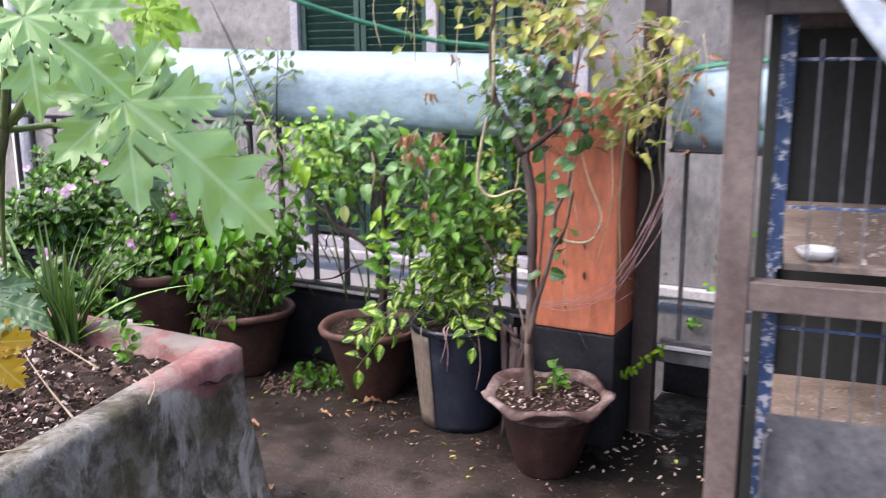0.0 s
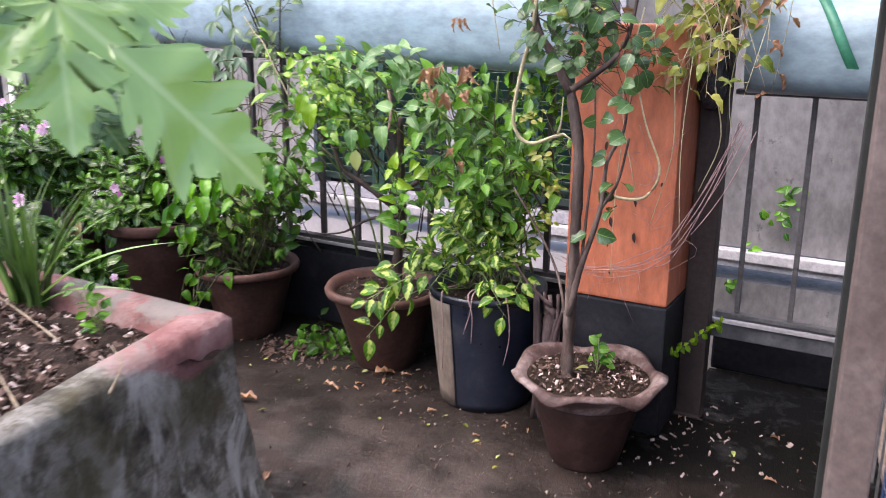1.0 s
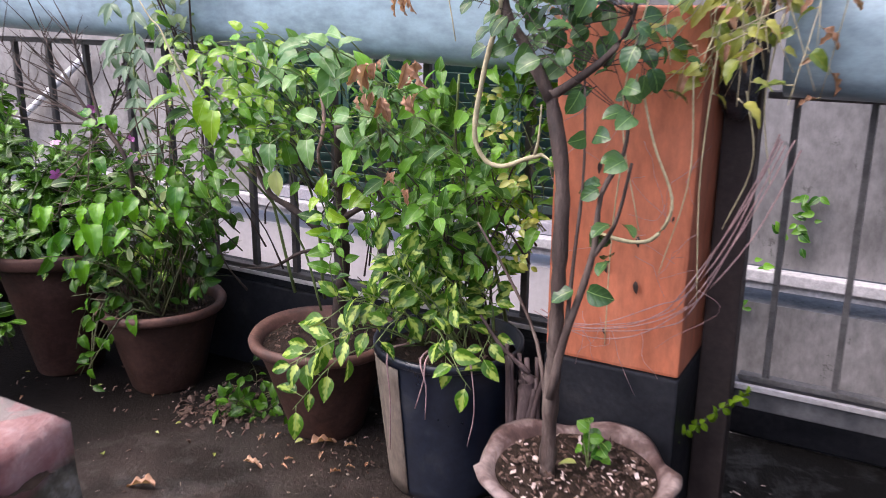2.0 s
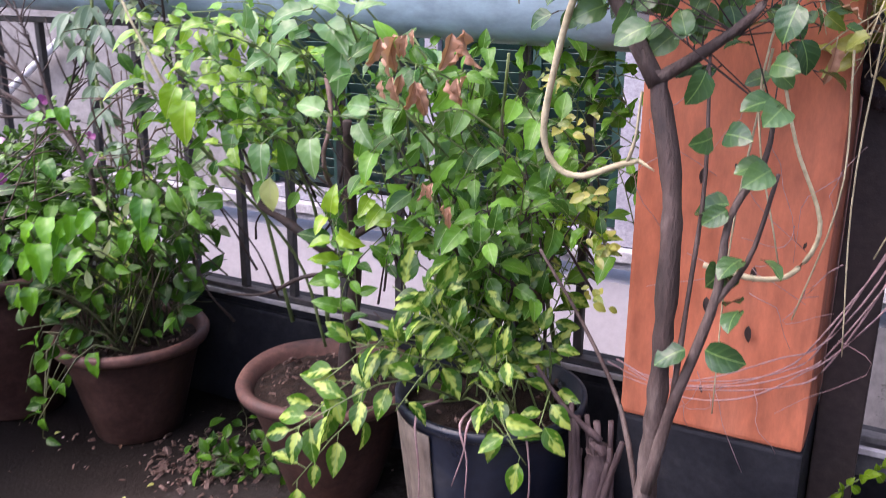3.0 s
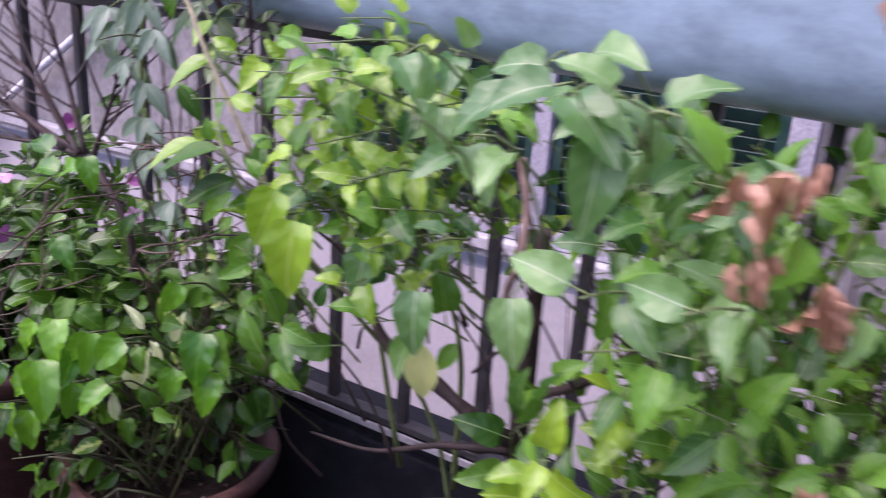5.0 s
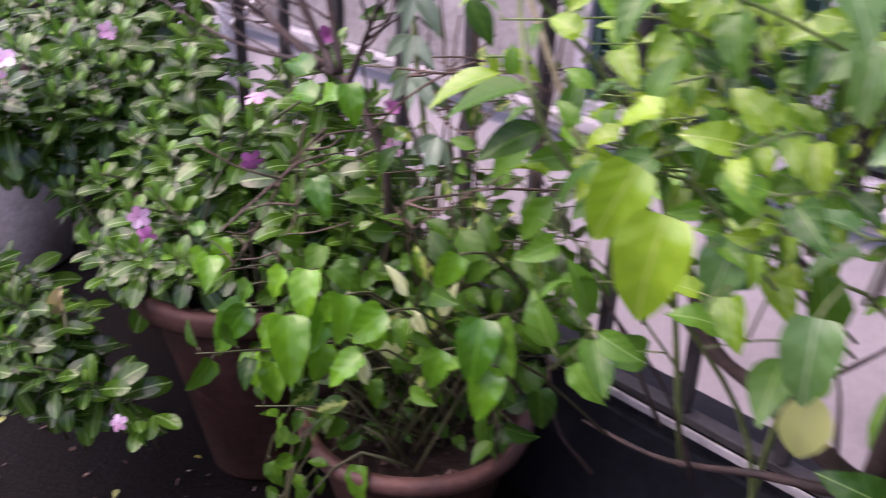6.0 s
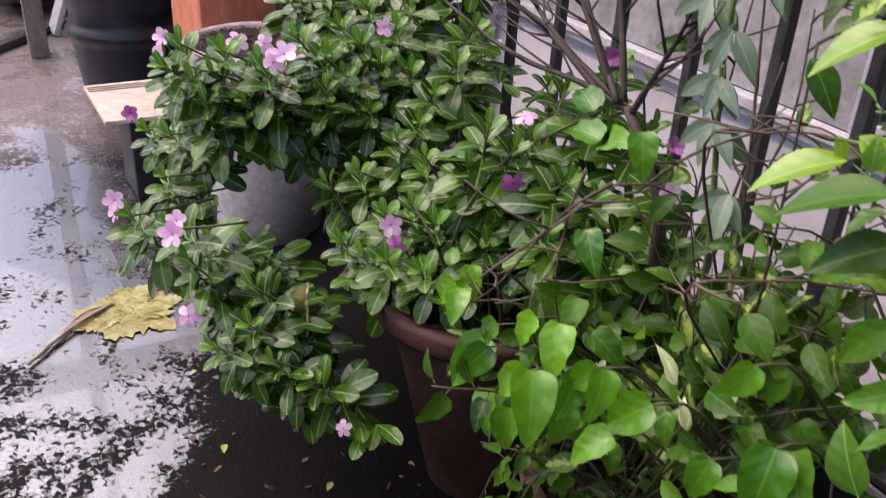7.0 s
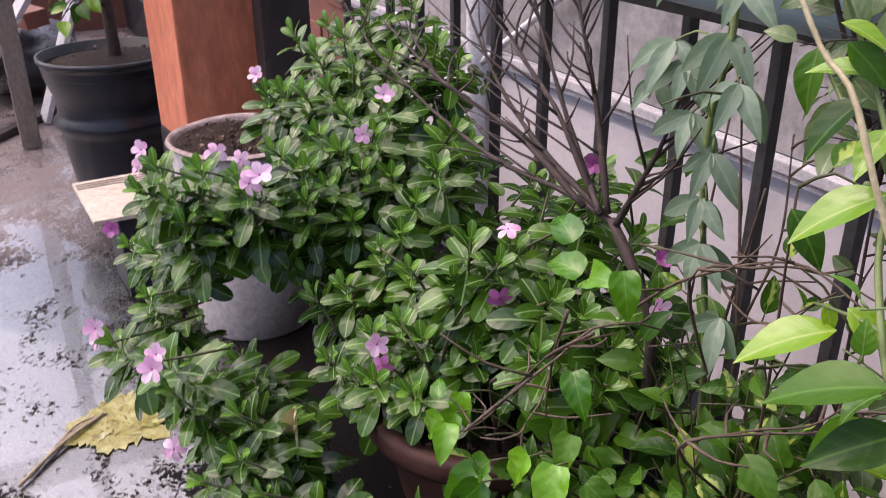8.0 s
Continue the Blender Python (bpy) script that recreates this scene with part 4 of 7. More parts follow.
tile = thing("ceramic_tile", "cream ceramic tile with ribbed edge on a block", "tile", (-1.33, 2.86, 0.236), turn=3)
part("plate", box((0.33, 0.26, 0.012), (0, 0, 0.006), 0.002), M_TILE, tile)
for k in range(3):
    part("groove", box((0.004, 0.25, 0.002), (-0.135 + 0.018 * k, 0, 0.0135)), M_BEIGE, tile)


# ---- plants in the planter ----
def papaya_leaf_mesh(size, lengths, seed, material):
    """A palmate papaya leaf: lobes webbed at the base, each with pointed forward side lobes and folded along its vein; the middle lobe points along +y."""
    own = random.Random(seed)
    # Along and across the lobe, and the place on its vein from which that point of the edge is reached.
    teeth = [(0.47, 0.33, 0.22), (0.46, 0.21, 0.32), (0.56, 0.24, 0.37), (0.555, 0.19, 0.42), (0.73, 0.3, 0.46), (0.69, 0.17, 0.56), (0.79, 0.19, 0.62), (0.78, 0.135, 0.67), (0.9, 0.15, 0.73), (0.885, 0.08, 0.83), (1.0, 0.0, 1.0)]
    n = len(lengths)
    gap = math.radians(22)
    wide = (2 * math.pi - gap) / n
    h = wide / 2
    cells = 5
    verts, uvs, faces = [], [], []
    for i, length in enumerate(lengths):
        ang = gap / 2 + wide * (i + 0.5)
        sag = own.uniform(0.06, 0.34)
        phase = own.uniform(0, 6)
        for side in (-1, 1):
            other = i + side
            web = 0.62 * min(length, lengths[other]) / length if 0 <= other < n else 0.3
            bx, by = web * math.cos(h), web * math.sin(h)
            edge = [(0.0, 0.0, 0.0), (bx, by, bx * 0.62), (max(bx + 0.04, 0.36), min(by, 0.16) * 0.95, max(bx * 0.66, 0.24))]
            edge += [(x * (1 + own.uniform(-0.05, 0.05) * (y > 0)), y * own.uniform(0.72, 1.2), v) for x, y, v in teeth]
            run = []
            for (x0, y0, v0), (x1, y1, v1) in zip(edge, edge[1:]):
                out = 0.018 if y1 > y0 and x0 > 0 else 0.0
                for j in range(4):
                    f = j / 4
                    swell = out * math.sin(math.pi * f)
                    run.append((x0 + (x1 - x0) * f - swell * 0.3, y0 + (y1 - y0) * f + swell, v0 + (v1 - v0) * f))
            run.append(edge[-1])
            start = len(verts)
            for x, y, v in run:
                for c in range(cells + 1):
                    q = c / cells
                    along, across = (v + (x - v) * q) * length, y * q * length
                    u = min(1.0, across / max(1e-4, along * math.tan(h)))
                    r = math.hypot(along, across)
                    z = -(sag * (1 - u * u) + 0.15 * u * u) * r * r + 0.26 * across + (0.1 * math.sin(along * 13 + phase) * across * 2 + 0.035 * math.sin(along * 29 + 2 * side + phase) * q * y * 4) * (1 - u * u)
                    a = ang + side * math.atan2(across, max(1e-6, along))
                    verts.append((-math.sin(a) * r * size, -math.cos(a) * r * size, z * size))
                    uvs.append((0.5 + 0.5 * side * min(1.0, across / length / 0.3), along / length))
            for k in range(len(run) - 1):
                for c in range(cells):
                    p = start + k * (cells + 1) + c
                    quad = (p, p + 1, p + cells + 2, p + cells + 1)
                    faces.append(quad if side > 0 else quad[::-1])
    bm = bmesh.new()
    me = raw_mesh("leaf_blade", verts, faces, material, uvs)
    bm.from_mesh(me)
    bmesh.ops.remove_doubles(bm, verts=bm.verts, dist=0.0004)
    bm.to_mesh(me)
    bm.free()
    return me


papaya = thing("papaya_plant", "young papaya plant with large lobed leaves in the planter", "papaya")
t = Tubes()
crown = Vector((1.474, 1.628, 1.06))
t.add(spline([(1.14, 1.5, 0.41), (1.24, 1.53, 0.6), (1.37, 1.585, 0.84), crown, (1.49, 1.63, 1.32)], 22), 0.013, 0.009, 10, 0.12)
hang("trunk", t.mesh("trunk", M_DARKSTEM), papaya)


def papaya_leaf(center, main_axis, normal, size, lengths, seed, material=L_PAPAYA):
    c, y, n = Vector(center), Vector(main_axis).normalized(), Vector(normal)
    n = (n - y * n.dot(y)).normalized()
    x = y.cross(n)
    m = Matrix(((x.x, y.x, n.x), (x.y, y.y, n.y), (x.z, y.z, n.z))).to_4x4()
    stalk = Tubes()
    stalk.add(spline([crown, crown.lerp(c, 0.5) + Vector((0, 0, 0.05)), c], 10), 0.006, 0.0035, 6)
    leaf = hang("leaf", stalk.mesh("stalk", M_GREENSTEM), papaya, "large lobed leaf on a long stalk")
    hang("blade", papaya_leaf_mesh(size, lengths, seed, material), leaf, m=Matrix.Translation(c) @ m)


SMALL = (0.7, 0.9, 1.0, 1.2, 1.0, 0.9, 0.7)
papaya_leaf((1.585, 1.765, 1.1), (0.172, 0.183, -0.227), (0.6, -0.5, 0.62), 0.34, (0.36, 0.44, 0.52, 1.0, 0.55, 0.45, 0.38), 3)
papaya_leaf((1.7, 1.52, 1.215), (0.4, 0.3, -0.35), (0.62, -0.6, 0.5), 0.13, (0.7, 0.9, 1.0, 1.2, 1.0, 0.9, 0.7), 8)
papaya_leaf((1.68, 1.74, 1.235), (0.3, 0.5, -0.12), (0.5, -0.5, 0.6), 0.075, SMALL, 5, L_LIME)
papaya_leaf((1.415, 1.6, 0.8), (0.3, 0.2, -0.12), (0.5, -0.4, 0.75), 0.085, SMALL, 11, L_YOUNG)
papaya_leaf((1.17, 1.8, 0.685), (0.4, 0.2, -0.1), (0.5, -0.4, 0.75), 0.075, SMALL, 17, L_YOUNG)
papaya_leaf((1.31, 2.02, 0.93), (0.3, 0.2, -0.5), (0.7, -0.6, 0.3), 0.07, SMALL, 23, L_YOUNG)
# One old leaf has turned yellow, and straws lie on the soil.
papaya_leaf((1.22, 1.7, 0.66), (0.35, 0.25, -0.5), (0.6, -0.6, 0.5), 0.1, (0.7, 0.9, 1.0, 1.2, 1.0, 0.9, 0.7), 19, L_OLD)
for a, b, r in (((0.825, 2.061, 0.466), (1.288, 1.849, 0.454), 0.0035), ((1.233, 2.069, 0.495), (1.383, 1.94, 0.487), 0.003), ((1.2, 1.62, 0.458), (1.36, 1.689, 0.49), 0.0025), ((0.687, 2.2, 0.461), (1.04, 2.1, 0.454), 0.003), ((0.5, 2.1, 0.456), (0.72, 2.16, 0.461), 0.002), ((1.0, 1.75, 0.454), (1.16, 1.68, 0.458), 0.002)):
    t = Tubes()
    a, b = Vector(a), Vector(b)
    t.add(spline([a, a.lerp(b, 0.5) + Vector((rng.uniform(-0.015, 0.015), rng.uniform(-0.015, 0.015), 0.003)), b], 8), r * 0.45, r * 0.75, 6, 0.5)
    tagged(new("straw", t.mesh("straw", M_STRAW)), "dry pale straw lying on the planter soil", "straw", group="straws on the soil")

# Long strap leaves and a tuft of fine grass in the soil.
lily = thing("strap_leaf_plant", "clump of long narrow strap leaves growing in the planter", "plant")
turns = []
for p, d, size in (((0.745, 2.24, 0.42), (0.85, 0.03, 0.6), 0.48), ((0.74, 2.25, 0.42), (0.6, 0.05, 0.8), 0.36), ((0.75, 2.24, 0.42), (0.9, 0.0, 0.45), 0.34), ((0.7, 2.24, 0.42), (-0.3, -0.1, 0.9), 0.4)):
    turns.append(leaf_turn(Vector(p), d, size, Vector((0, -0.3, 1))))
tuft = []
for k in range(36):
    a, r = rng.uniform(0, 6.283), 0.05 * math.sqrt(rng.random())
    p = Vector((0.765 + r * math.cos(a), 2.235 + 0.4 * r * math.sin(a), 0.42))
    tuft.append(leaf_turn(p, Vector((math.cos(a) * 0.15 - 0.03, math.sin(a) * 0.12, 1.0)) + rand_dir() * 0.14, rng.uniform(0.18, 0.35), Vector((math.cos(a), math.sin(a), 0.6)) * -1, rng.uniform(-0.5, 0.5)))
dress(lily, blade(lambda v: 0.026 * (1 - v * v) + 0.001, 6, 0.4, 0.3), L_GRASS, tuft, "grass_blade", 120, "fine dark grass blade", "grass")
dress(lily, STRAP, L_STRAP, turns, "strap_leaf")

seedling = thing("seedling", "small green seedling sprouting from the planter soil", "seedling")
t, turns = Tubes(), []
for k in range(5):
    sprig(t, turns, (1.05, 2.2, 0.43), (1.05 + rng.uniform(-0.05, 0.05), 2.2 + rng.uniform(-0.05, 0.04), 0.5 + rng.uniform(0, 0.06)), 0.0015, step=0.02, size=(0.02, 0.032))
hang("stem", t.mesh("stem", M_GREENSTEM), seedling)
dress(seedling, OVATE, L_HEART, turns)


# ---- the small tree in the scalloped pot ----
FACE = Vector((0.3, -0.75, 0.55))
tree = thing("young_tree", "slender forked tree with round dark leaves in the scalloped pot", "tree")
t, wood = Tubes(), Tubes()
trunk_line = spline([(1.778, 2.955, 0.215), (1.78, 2.95, 0.35), (1.788, 2.938, 0.5), (1.79, 2.936, 0.66), (1.782, 2.95, 0.79), (1.748, 2.968, 0.925)], 34)
wood.add(trunk_line, 0.0152, 0.0112, 14, 0.3)
wood.add(spline([(1.751, 2.965, 0.91), (1.698, 2.965, 1.0), (1.663, 2.96, 1.06), (1.657, 2.95, 1.188), (1.678, 2.93, 1.33), (1.69, 2.92, 1.5)], 18), 0.0115, 0.004, 9, 0.2)
wood.add(spline([(1.748, 2.966, 0.915), (1.785, 2.96, 0.938), (1.816, 2.958, 0.96), (1.855, 2.955, 0.994), (1.885, 2.955, 1.05), (1.91, 2.95, 1.2)], 14), 0.009, 0.003, 8, 0.2)
wood.add(spline([(1.787, 2.925, 0.39), (1.805, 2.933, 0.5), (1.828, 2.94, 0.586), (1.848, 2.943, 0.673), (1.852, 2.95, 0.763), (1.882, 2.96, 0.831), (1.888, 2.96, 0.9)], 18), 0.0085, 0.003, 8, 0.3)
wood.add(spline([(1.848, 2.943, 0.66), (1.88, 2.95, 0.72), (1.9, 2.95, 0.82)], 7), 0.005, 0.0025, 6, 0.2)
wood.add(spline([(1.808, 2.935, 0.52), (1.815, 2.94, 0.66), (1.82, 2.95, 0.8), (1.81, 2.96, 0.95)], 10), 0.004, 0.002, 6, 0.2)
wood.add(spline([(1.778, 2.945, 0.33), (1.72, 3.02, 0.45), (1.65, 3.04, 0.56), (1.58, 3.04, 0.66)], 9), 0.0045, 0.002, 6, 0.2)
turns = []
for k in range(36):
    base = rng.choice(((1.66, 2.96, 1.08), (1.84, 2.96, 0.97), (1.885, 2.95, 1.05), (1.88, 3.0, 0.88), (1.7, 2.95, 1.2)))
    end = Vector((rng.uniform(1.54, 1.98), rng.uniform(2.88, 3.14), rng.uniform(0.99, 1.2)))
    end.z -= 0.2 * max(0.0, (end.x - 1.82) / 0.16) * rng.random() + 0.16 * max(0.0, (1.64 - end.x) / 0.1) * rng.random()
    sprig(t, turns, base, end, 0.001, step=0.036, size=(0.024, 0.044), first=0.3, face=FACE)
for x, y, z in ((1.86, 2.95, 0.78), (1.88, 2.955, 0.72), (1.9, 2.95, 0.83), (1.85, 2.945, 0.7), (1.83, 2.94, 0.6), (1.83, 2.95, 0.86), (1.88, 2.95, 0.66), (1.9, 2.96, 0.9), (1.87, 2.96, 0.94)):
    for _ in range(2):
        d = rand_dir(-0.3)
        d.y -= 0.4
        turns.append(leaf_turn(Vector((x, y, z)) + d * 0.012, d, rng.uniform(0.03, 0.05), FACE + rand_dir() * 0.5, rng.uniform(-0.5, 0.5)))
hang("trunk", wood.mesh("trunk", M_BARK), tree, "grey-brown bark")
hang("twig", t.mesh("twig", M_TWIG), tree, kind="stuff")
dress(tree, ROUND, L_TREE, turns)

# Yellowing creeper over the pillar top and the post.
creeper = thing("yellowing_creeper", "tangled creeper with yellow and brown leaves over the pillar", "creeper")
t, turns, dry = Tubes(), [], []
spots = [((1.5, 2.98, 1.42), (1.25, 1.65), (2.85, 3.2), (1.18, 1.5), 26), ((1.8, 3.1, 1.2), (1.55, 2.0), (2.9, 3.25), (1.04, 1.5), 56), ((2.03, 3.3, 1.15), (1.94, 2.14), (3.12, 3.34), (0.88, 1.28), 34), ((1.98, 3.15, 1.05), (1.86, 2.05), (3.05, 3.2), (0.9, 1.1), 14)]
for base, xr, yr, zr, count in spots:
    for _ in range(count):
        a = Vector(base) + Vector((rng.uniform(-0.12, 0.12), rng.uniform(-0.06, 0.06), rng.uniform(-0.05, 0.12)))
        b = Vector((rng.uniform(*xr), rng.uniform(*yr), rng.uniform(*zr)))
        sprig(t, turns if rng.random() < 0.8 else dry, a, b, 0.0016, 0.02, 0.045, (0.026, 0.046), 0.3, FACE)
for x, y, z, l in ((1.43, 2.95, 1.5, 0.34), (1.3, 2.95, 1.4, 0.2), (1.55, 2.97, 1.3, 0.3), (1.9, 3.0, 1.1, 0.4), (1.86, 3.08, 0.95, 0.5), (2.06, 3.25, 1.05, 0.3), (1.95, 3.1, 0.95, 0.35), (2.02, 3.2, 0.92, 0.25), (1.98, 3.13, 1.0, 0.45)):
    pts = spline([(x, y, z), (x + rng.uniform(-0.04, 0.04), y, z - l * 0.5), (x + rng.uniform(-0.03, 0.03), y - 0.01, z - l)], 9)
    t.add(pts, 0.0018, 0.001, 4)
hang("tendril", t.mesh("tendril", M_VINE), creeper, kind="stuff")
dress(creeper, HEART, L_YELLOWING, turns, "yellow_leaf")
dress(creeper, CRUMPLED, L_DRY, dry, "dry_leaf", 120, "brown dried leaf", "dry_foliage")

# Thick pale vine that hangs from the tree in a loop, and thin roots on the pillar.
vine = thing("dry_vine", "pale dry vine hanging in a loop from the tree", "vine")
t = Tubes()
t.add(spline([(1.668, 2.94, 1.3), (1.663, 2.95, 1.088), (1.629, 2.958, 0.956), (1.608, 2.966, 0.848), (1.623, 2.974, 0.798), (1.656, 2.982, 0.786), (1.7, 2.985, 0.803), (1.728, 2.99, 0.812)], 40), 0.0055, 0.0035, 7, 0.3)
t.add(spline([(1.715, 2.987, 0.81), (1.725, 2.98, 0.845), (1.73, 2.975, 0.9)], 8), 0.003, 0.0015, 5, 0.2)
t.add(spline([(1.728, 2.99, 0.812), (1.75, 2.985, 0.802)], 4), 0.003, 0.001, 5)
hang("stem", t.mesh("stem", M_VINE), vine)
loop = thing("creeping_roots", "pale pinkish roots and tendrils crossing the orange pillar", "roots")
t = Tubes()
t.add(spline([(1.806, 3.06, 0.667), (1.876, 3.06, 0.659), (1.919, 3.06, 0.676), (1.942, 3.06, 0.739), (1.903, 3.06, 0.836), (1.876, 3.06, 0.929)], 26), 0.0045, 0.002, 6, 0.2)
hang("vine_loop", t.mesh("vine_loop", M_VINE), loop)
for k in range(6):
    t = Tubes()
    o = Vector((rng.uniform(-0.03, 0.03), rng.uniform(-0.008, 0.004), rng.uniform(-0.03, 0.03)))
    t.add([p + o * (0.6 + 0.4 * math.sin(i * 0.35 + k)) for i, p in enumerate(spline([(2.087, 3.25, 0.83), (2.028, 3.19, 0.661), (1.965, 3.168, 0.535), (1.921, 3.168, 0.495), (1.841, 3.16, 0.458), (1.744, 3.15, 0.441), (1.68, 3.15, 0.46)], 26))], 0.0015, 0.0007, 5, 0.3)
    hang("root", t.mesh("root", M_ROOT), loop)
t = Tubes()
for k in range(20):
    x, z = rng.uniform(1.7, 1.98), rng.uniform(0.42, 0.9)
    pts = spline([(x, 3.168, z), (x + rng.uniform(-0.05, 0.05), 3.15, z - rng.uniform(0.0, 0.06)), (x + rng.uniform(-0.07, 0.07), 3.166, z - rng.uniform(0.02, 0.14))], 7)
    t.add([p + rand_dir() * 0.003 for p in pts], 0.0007, 0.0004, 4)
hang("hair_root", t.mesh("hair_root", M_ROOT), loop, kind="stuff")
scraps = thing("dry_pods", "small dark dried pods stuck to the pillar", "pods")
turns = [leaf_turn(Vector((rng.uniform(1.69, 1.94), 3.176, rng.uniform(0.4, 0.85))), (rng.uniform(-0.3, 0.3), -0.05, -1), rng.uniform(0.012, 0.03), Vector((0, -1, 0))) for _ in range(8)]
dress(scraps, LANCE, M_TWIG, turns, "pod")

stump = thing("weathered_stump", "weathered grey-purple stump between bucket and tree", "stump")
for k in range(14):
    t = Tubes()
    x, y = 1.655 + rng.uniform(-0.035, 0.03), 3.13 + rng.uniform(-0.012, 0.012)
    t.add(spline([(x, y, 0.0), (x + rng.uniform(-0.01, 0.01), y, 0.2), (x + rng.uniform(-0.02, 0.02), y, 0.33 + rng.uniform(-0.09, 0.06))], 9), 0.0095, 0.005, 7, 0.4)
    hang("stalk", t.mesh("stalk", M_STUMP), stump)
t = Tubes()
t.add(spline([(1.65, 3.135, 0.0), (1.648, 3.13, 0.15), (1.655, 3.135, 0.3), (1.65, 3.13, 0.31)], 16), 0.022, 0.016, 11, 0.35)
hang("butt", t.mesh("butt", M_STUMP), stump)
t = Tubes()
t.add(spline([(1.66, 3.13, 0.33), (1.6, 3.12, 0.38), (1.55, 3.12, 0.44)], 8), 0.006, 0.003, 6, 0.3)
hang("side_stalk", t.mesh("side_stalk", M_STUMP), stump)

sprout = thing("seedling", "small seedling with one yellow leaf in the scalloped pot", "seedling")
t, turns = Tubes(), []
for dx, dy, h in ((0, 0, 0.09), (0.02, 0.01, 0.06), (-0.015, 0.01, 0.05)):
    t.add(spline([(1.84, 3.0, 0.23), (1.84 + dx, 3.0 + dy, 0.23 + h)], 4), 0.0018, 0.001, 5)
    for k in range(5):
        d = rand_dir(0.25)
        turns.append(leaf_turn(Vector((1.84 + dx, 3.0 + dy, 0.235 + h * (0.3 + 0.16 * k))), d, rng.uniform(0.022, 0.034), FACE + rand_dir() * 0.3))
hang("stem", t.mesh("stem", M_GREENSTEM), sprout)
dress(sprout, ROUND, L_HEART, turns)
hang("yellow_leaf", leaf_mesh("yellow_leaf", OVATE, L_PALE), sprout, "yellow leaf", leaf_turn(Vector((1.825, 2.98, 0.245)), (-0.9, -0.2, -0.05), 0.036))

fern = thing("creeping_fern", "small fern creeping along the foot of the parapet", "fern")
t, turns = Tubes(), []
line = spline([(1.93, 3.24, 0.19), (1.97, 3.27, 0.225), (2.02, 3.3, 0.27), (2.07, 3.33, 0.31)], 14)
t.add(line, 0.0016, 0.0008, 5)
for p, q in zip(line, line[1:]):
    for s in (-1, 1):
        turns.append(leaf_turn(p + rand_dir() * 0.004, Vector((rng.uniform(0.0, 0.7), -0.3 * s, 0.7 * s)) + rand_dir() * 0.3, rng.uniform(0.014, 0.03), FACE + rand_dir() * 0.4))
t.add(spline([(1.93, 3.24, 0.19), (1.92, 3.22, 0.1), (1.9, 3.2, 0.0)], 5), 0.002, 0.0016, 5)
hang("stem", t.mesh("stem", M_GREENSTEM), fern)
dress(fern, OVATE, L_LIME, turns)


# ---- the gnarled tree and the hedge of heart-leaved vine ----
bonsai = thing("gnarled_tree", "small gnarled tree with a dark crooked trunk in terracotta", "tree")
t = Tubes()
t.add(spline([(1.06, 3.285, 0.245), (1.07, 3.285, 0.333), (1.094, 3.275, 0.431), (1.104, 3.26, 0.504), (1.115, 3.24, 0.584), (1.126, 3.22, 0.698), (1.139, 3.2, 0.79)], 24), 0.0185, 0.008, 10, 0.3)
t.add(spline([(1.11, 3.24, 0.5), (1.086, 3.183, 0.55), (1.022, 3.167, 0.594), (0.97, 3.15, 0.63), (0.93, 3.14, 0.72)], 14), 0.0125, 0.005, 8, 0.5)
t.add(spline([(1.1, 3.25, 0.48), (1.018, 3.217, 0.473), (0.901, 3.233, 0.411), (0.776, 3.25, 0.384)], 14), 0.006, 0.002, 6, 0.3)
t.add(spline([(1.11, 3.24, 0.56), (1.2, 3.24, 0.62), (1.28, 3.22, 0.72)], 9), 0.008, 0.003, 6, 0.3)
hang("trunk", t.mesh("trunk", M_TWIG), bonsai)
t = Tubes()
t.add(spline([(1.118, 3.17, 0.872), (1.136, 3.155, 0.825), (1.142, 3.14, 0.78), (1.132, 3.135, 0.735), (1.118, 3.17, 0.68), (1.125, 3.215, 0.64)], 18), 0.005, 0.0034, 7, 0.35)
hang("dead_twig", t.mesh("dead_twig", M_DEAD), bonsai, "bare pinkish dead twig")

hedge = thing("heart_leaf_vine", "dense vine of bright heart-shaped leaves climbing the railing", "vine")
t, turns, lime = Tubes(), [], []


def hedge_top(x):
    return 0.95 + 0.03 * math.sin(x * 9)


near = []
for k in range(140):
    x = rng.uniform(1.22, 1.56) if k % 10 < 8 else rng.uniform(0.76, 1.1)
    y = 3.4 - 0.5 * rng.random() ** 1.6 * (0.75 + 0.25 * math.sin((x - 0.7) * 3.3))
    low = 0.66 if x < 1.15 else 0.6
    z = rng.uniform(low, hedge_top(x))
    end = Vector((x, y, z))
    start = Vector((x + rng.uniform(-0.14, 0.14), min(3.42, y + rng.uniform(0.02, 0.16)), max(0.42, z - rng.uniform(0.02, 0.2))))
    near.append((y, start, end))
near.sort(key=lambda s: s[0])
for y, start, end in near:
    top = rng.uniform(0.036, 0.064)
    sprig(t, lime if rng.random() < 0.05 else turns, start, end, 0.0014, 0.01, top * 0.6, (top * 0.5, top), 0.1, FACE)
# Shoots that lean out over the pots, at the side that the walk passes.
for _ in range(30):
    end = Vector((rng.uniform(0.84, 1.1), rng.uniform(2.93, 3.2), rng.uniform(0.76, 0.99)))
    start = Vector((rng.uniform(0.9, 1.05), 3.3, end.z - rng.uniform(0.05, 0.25)))
    sprig(t, lime if rng.random() < 0.6 else turns, start, end, 0.0018, 0.03, 0.03, (0.018, 0.04), 0.4, FACE)
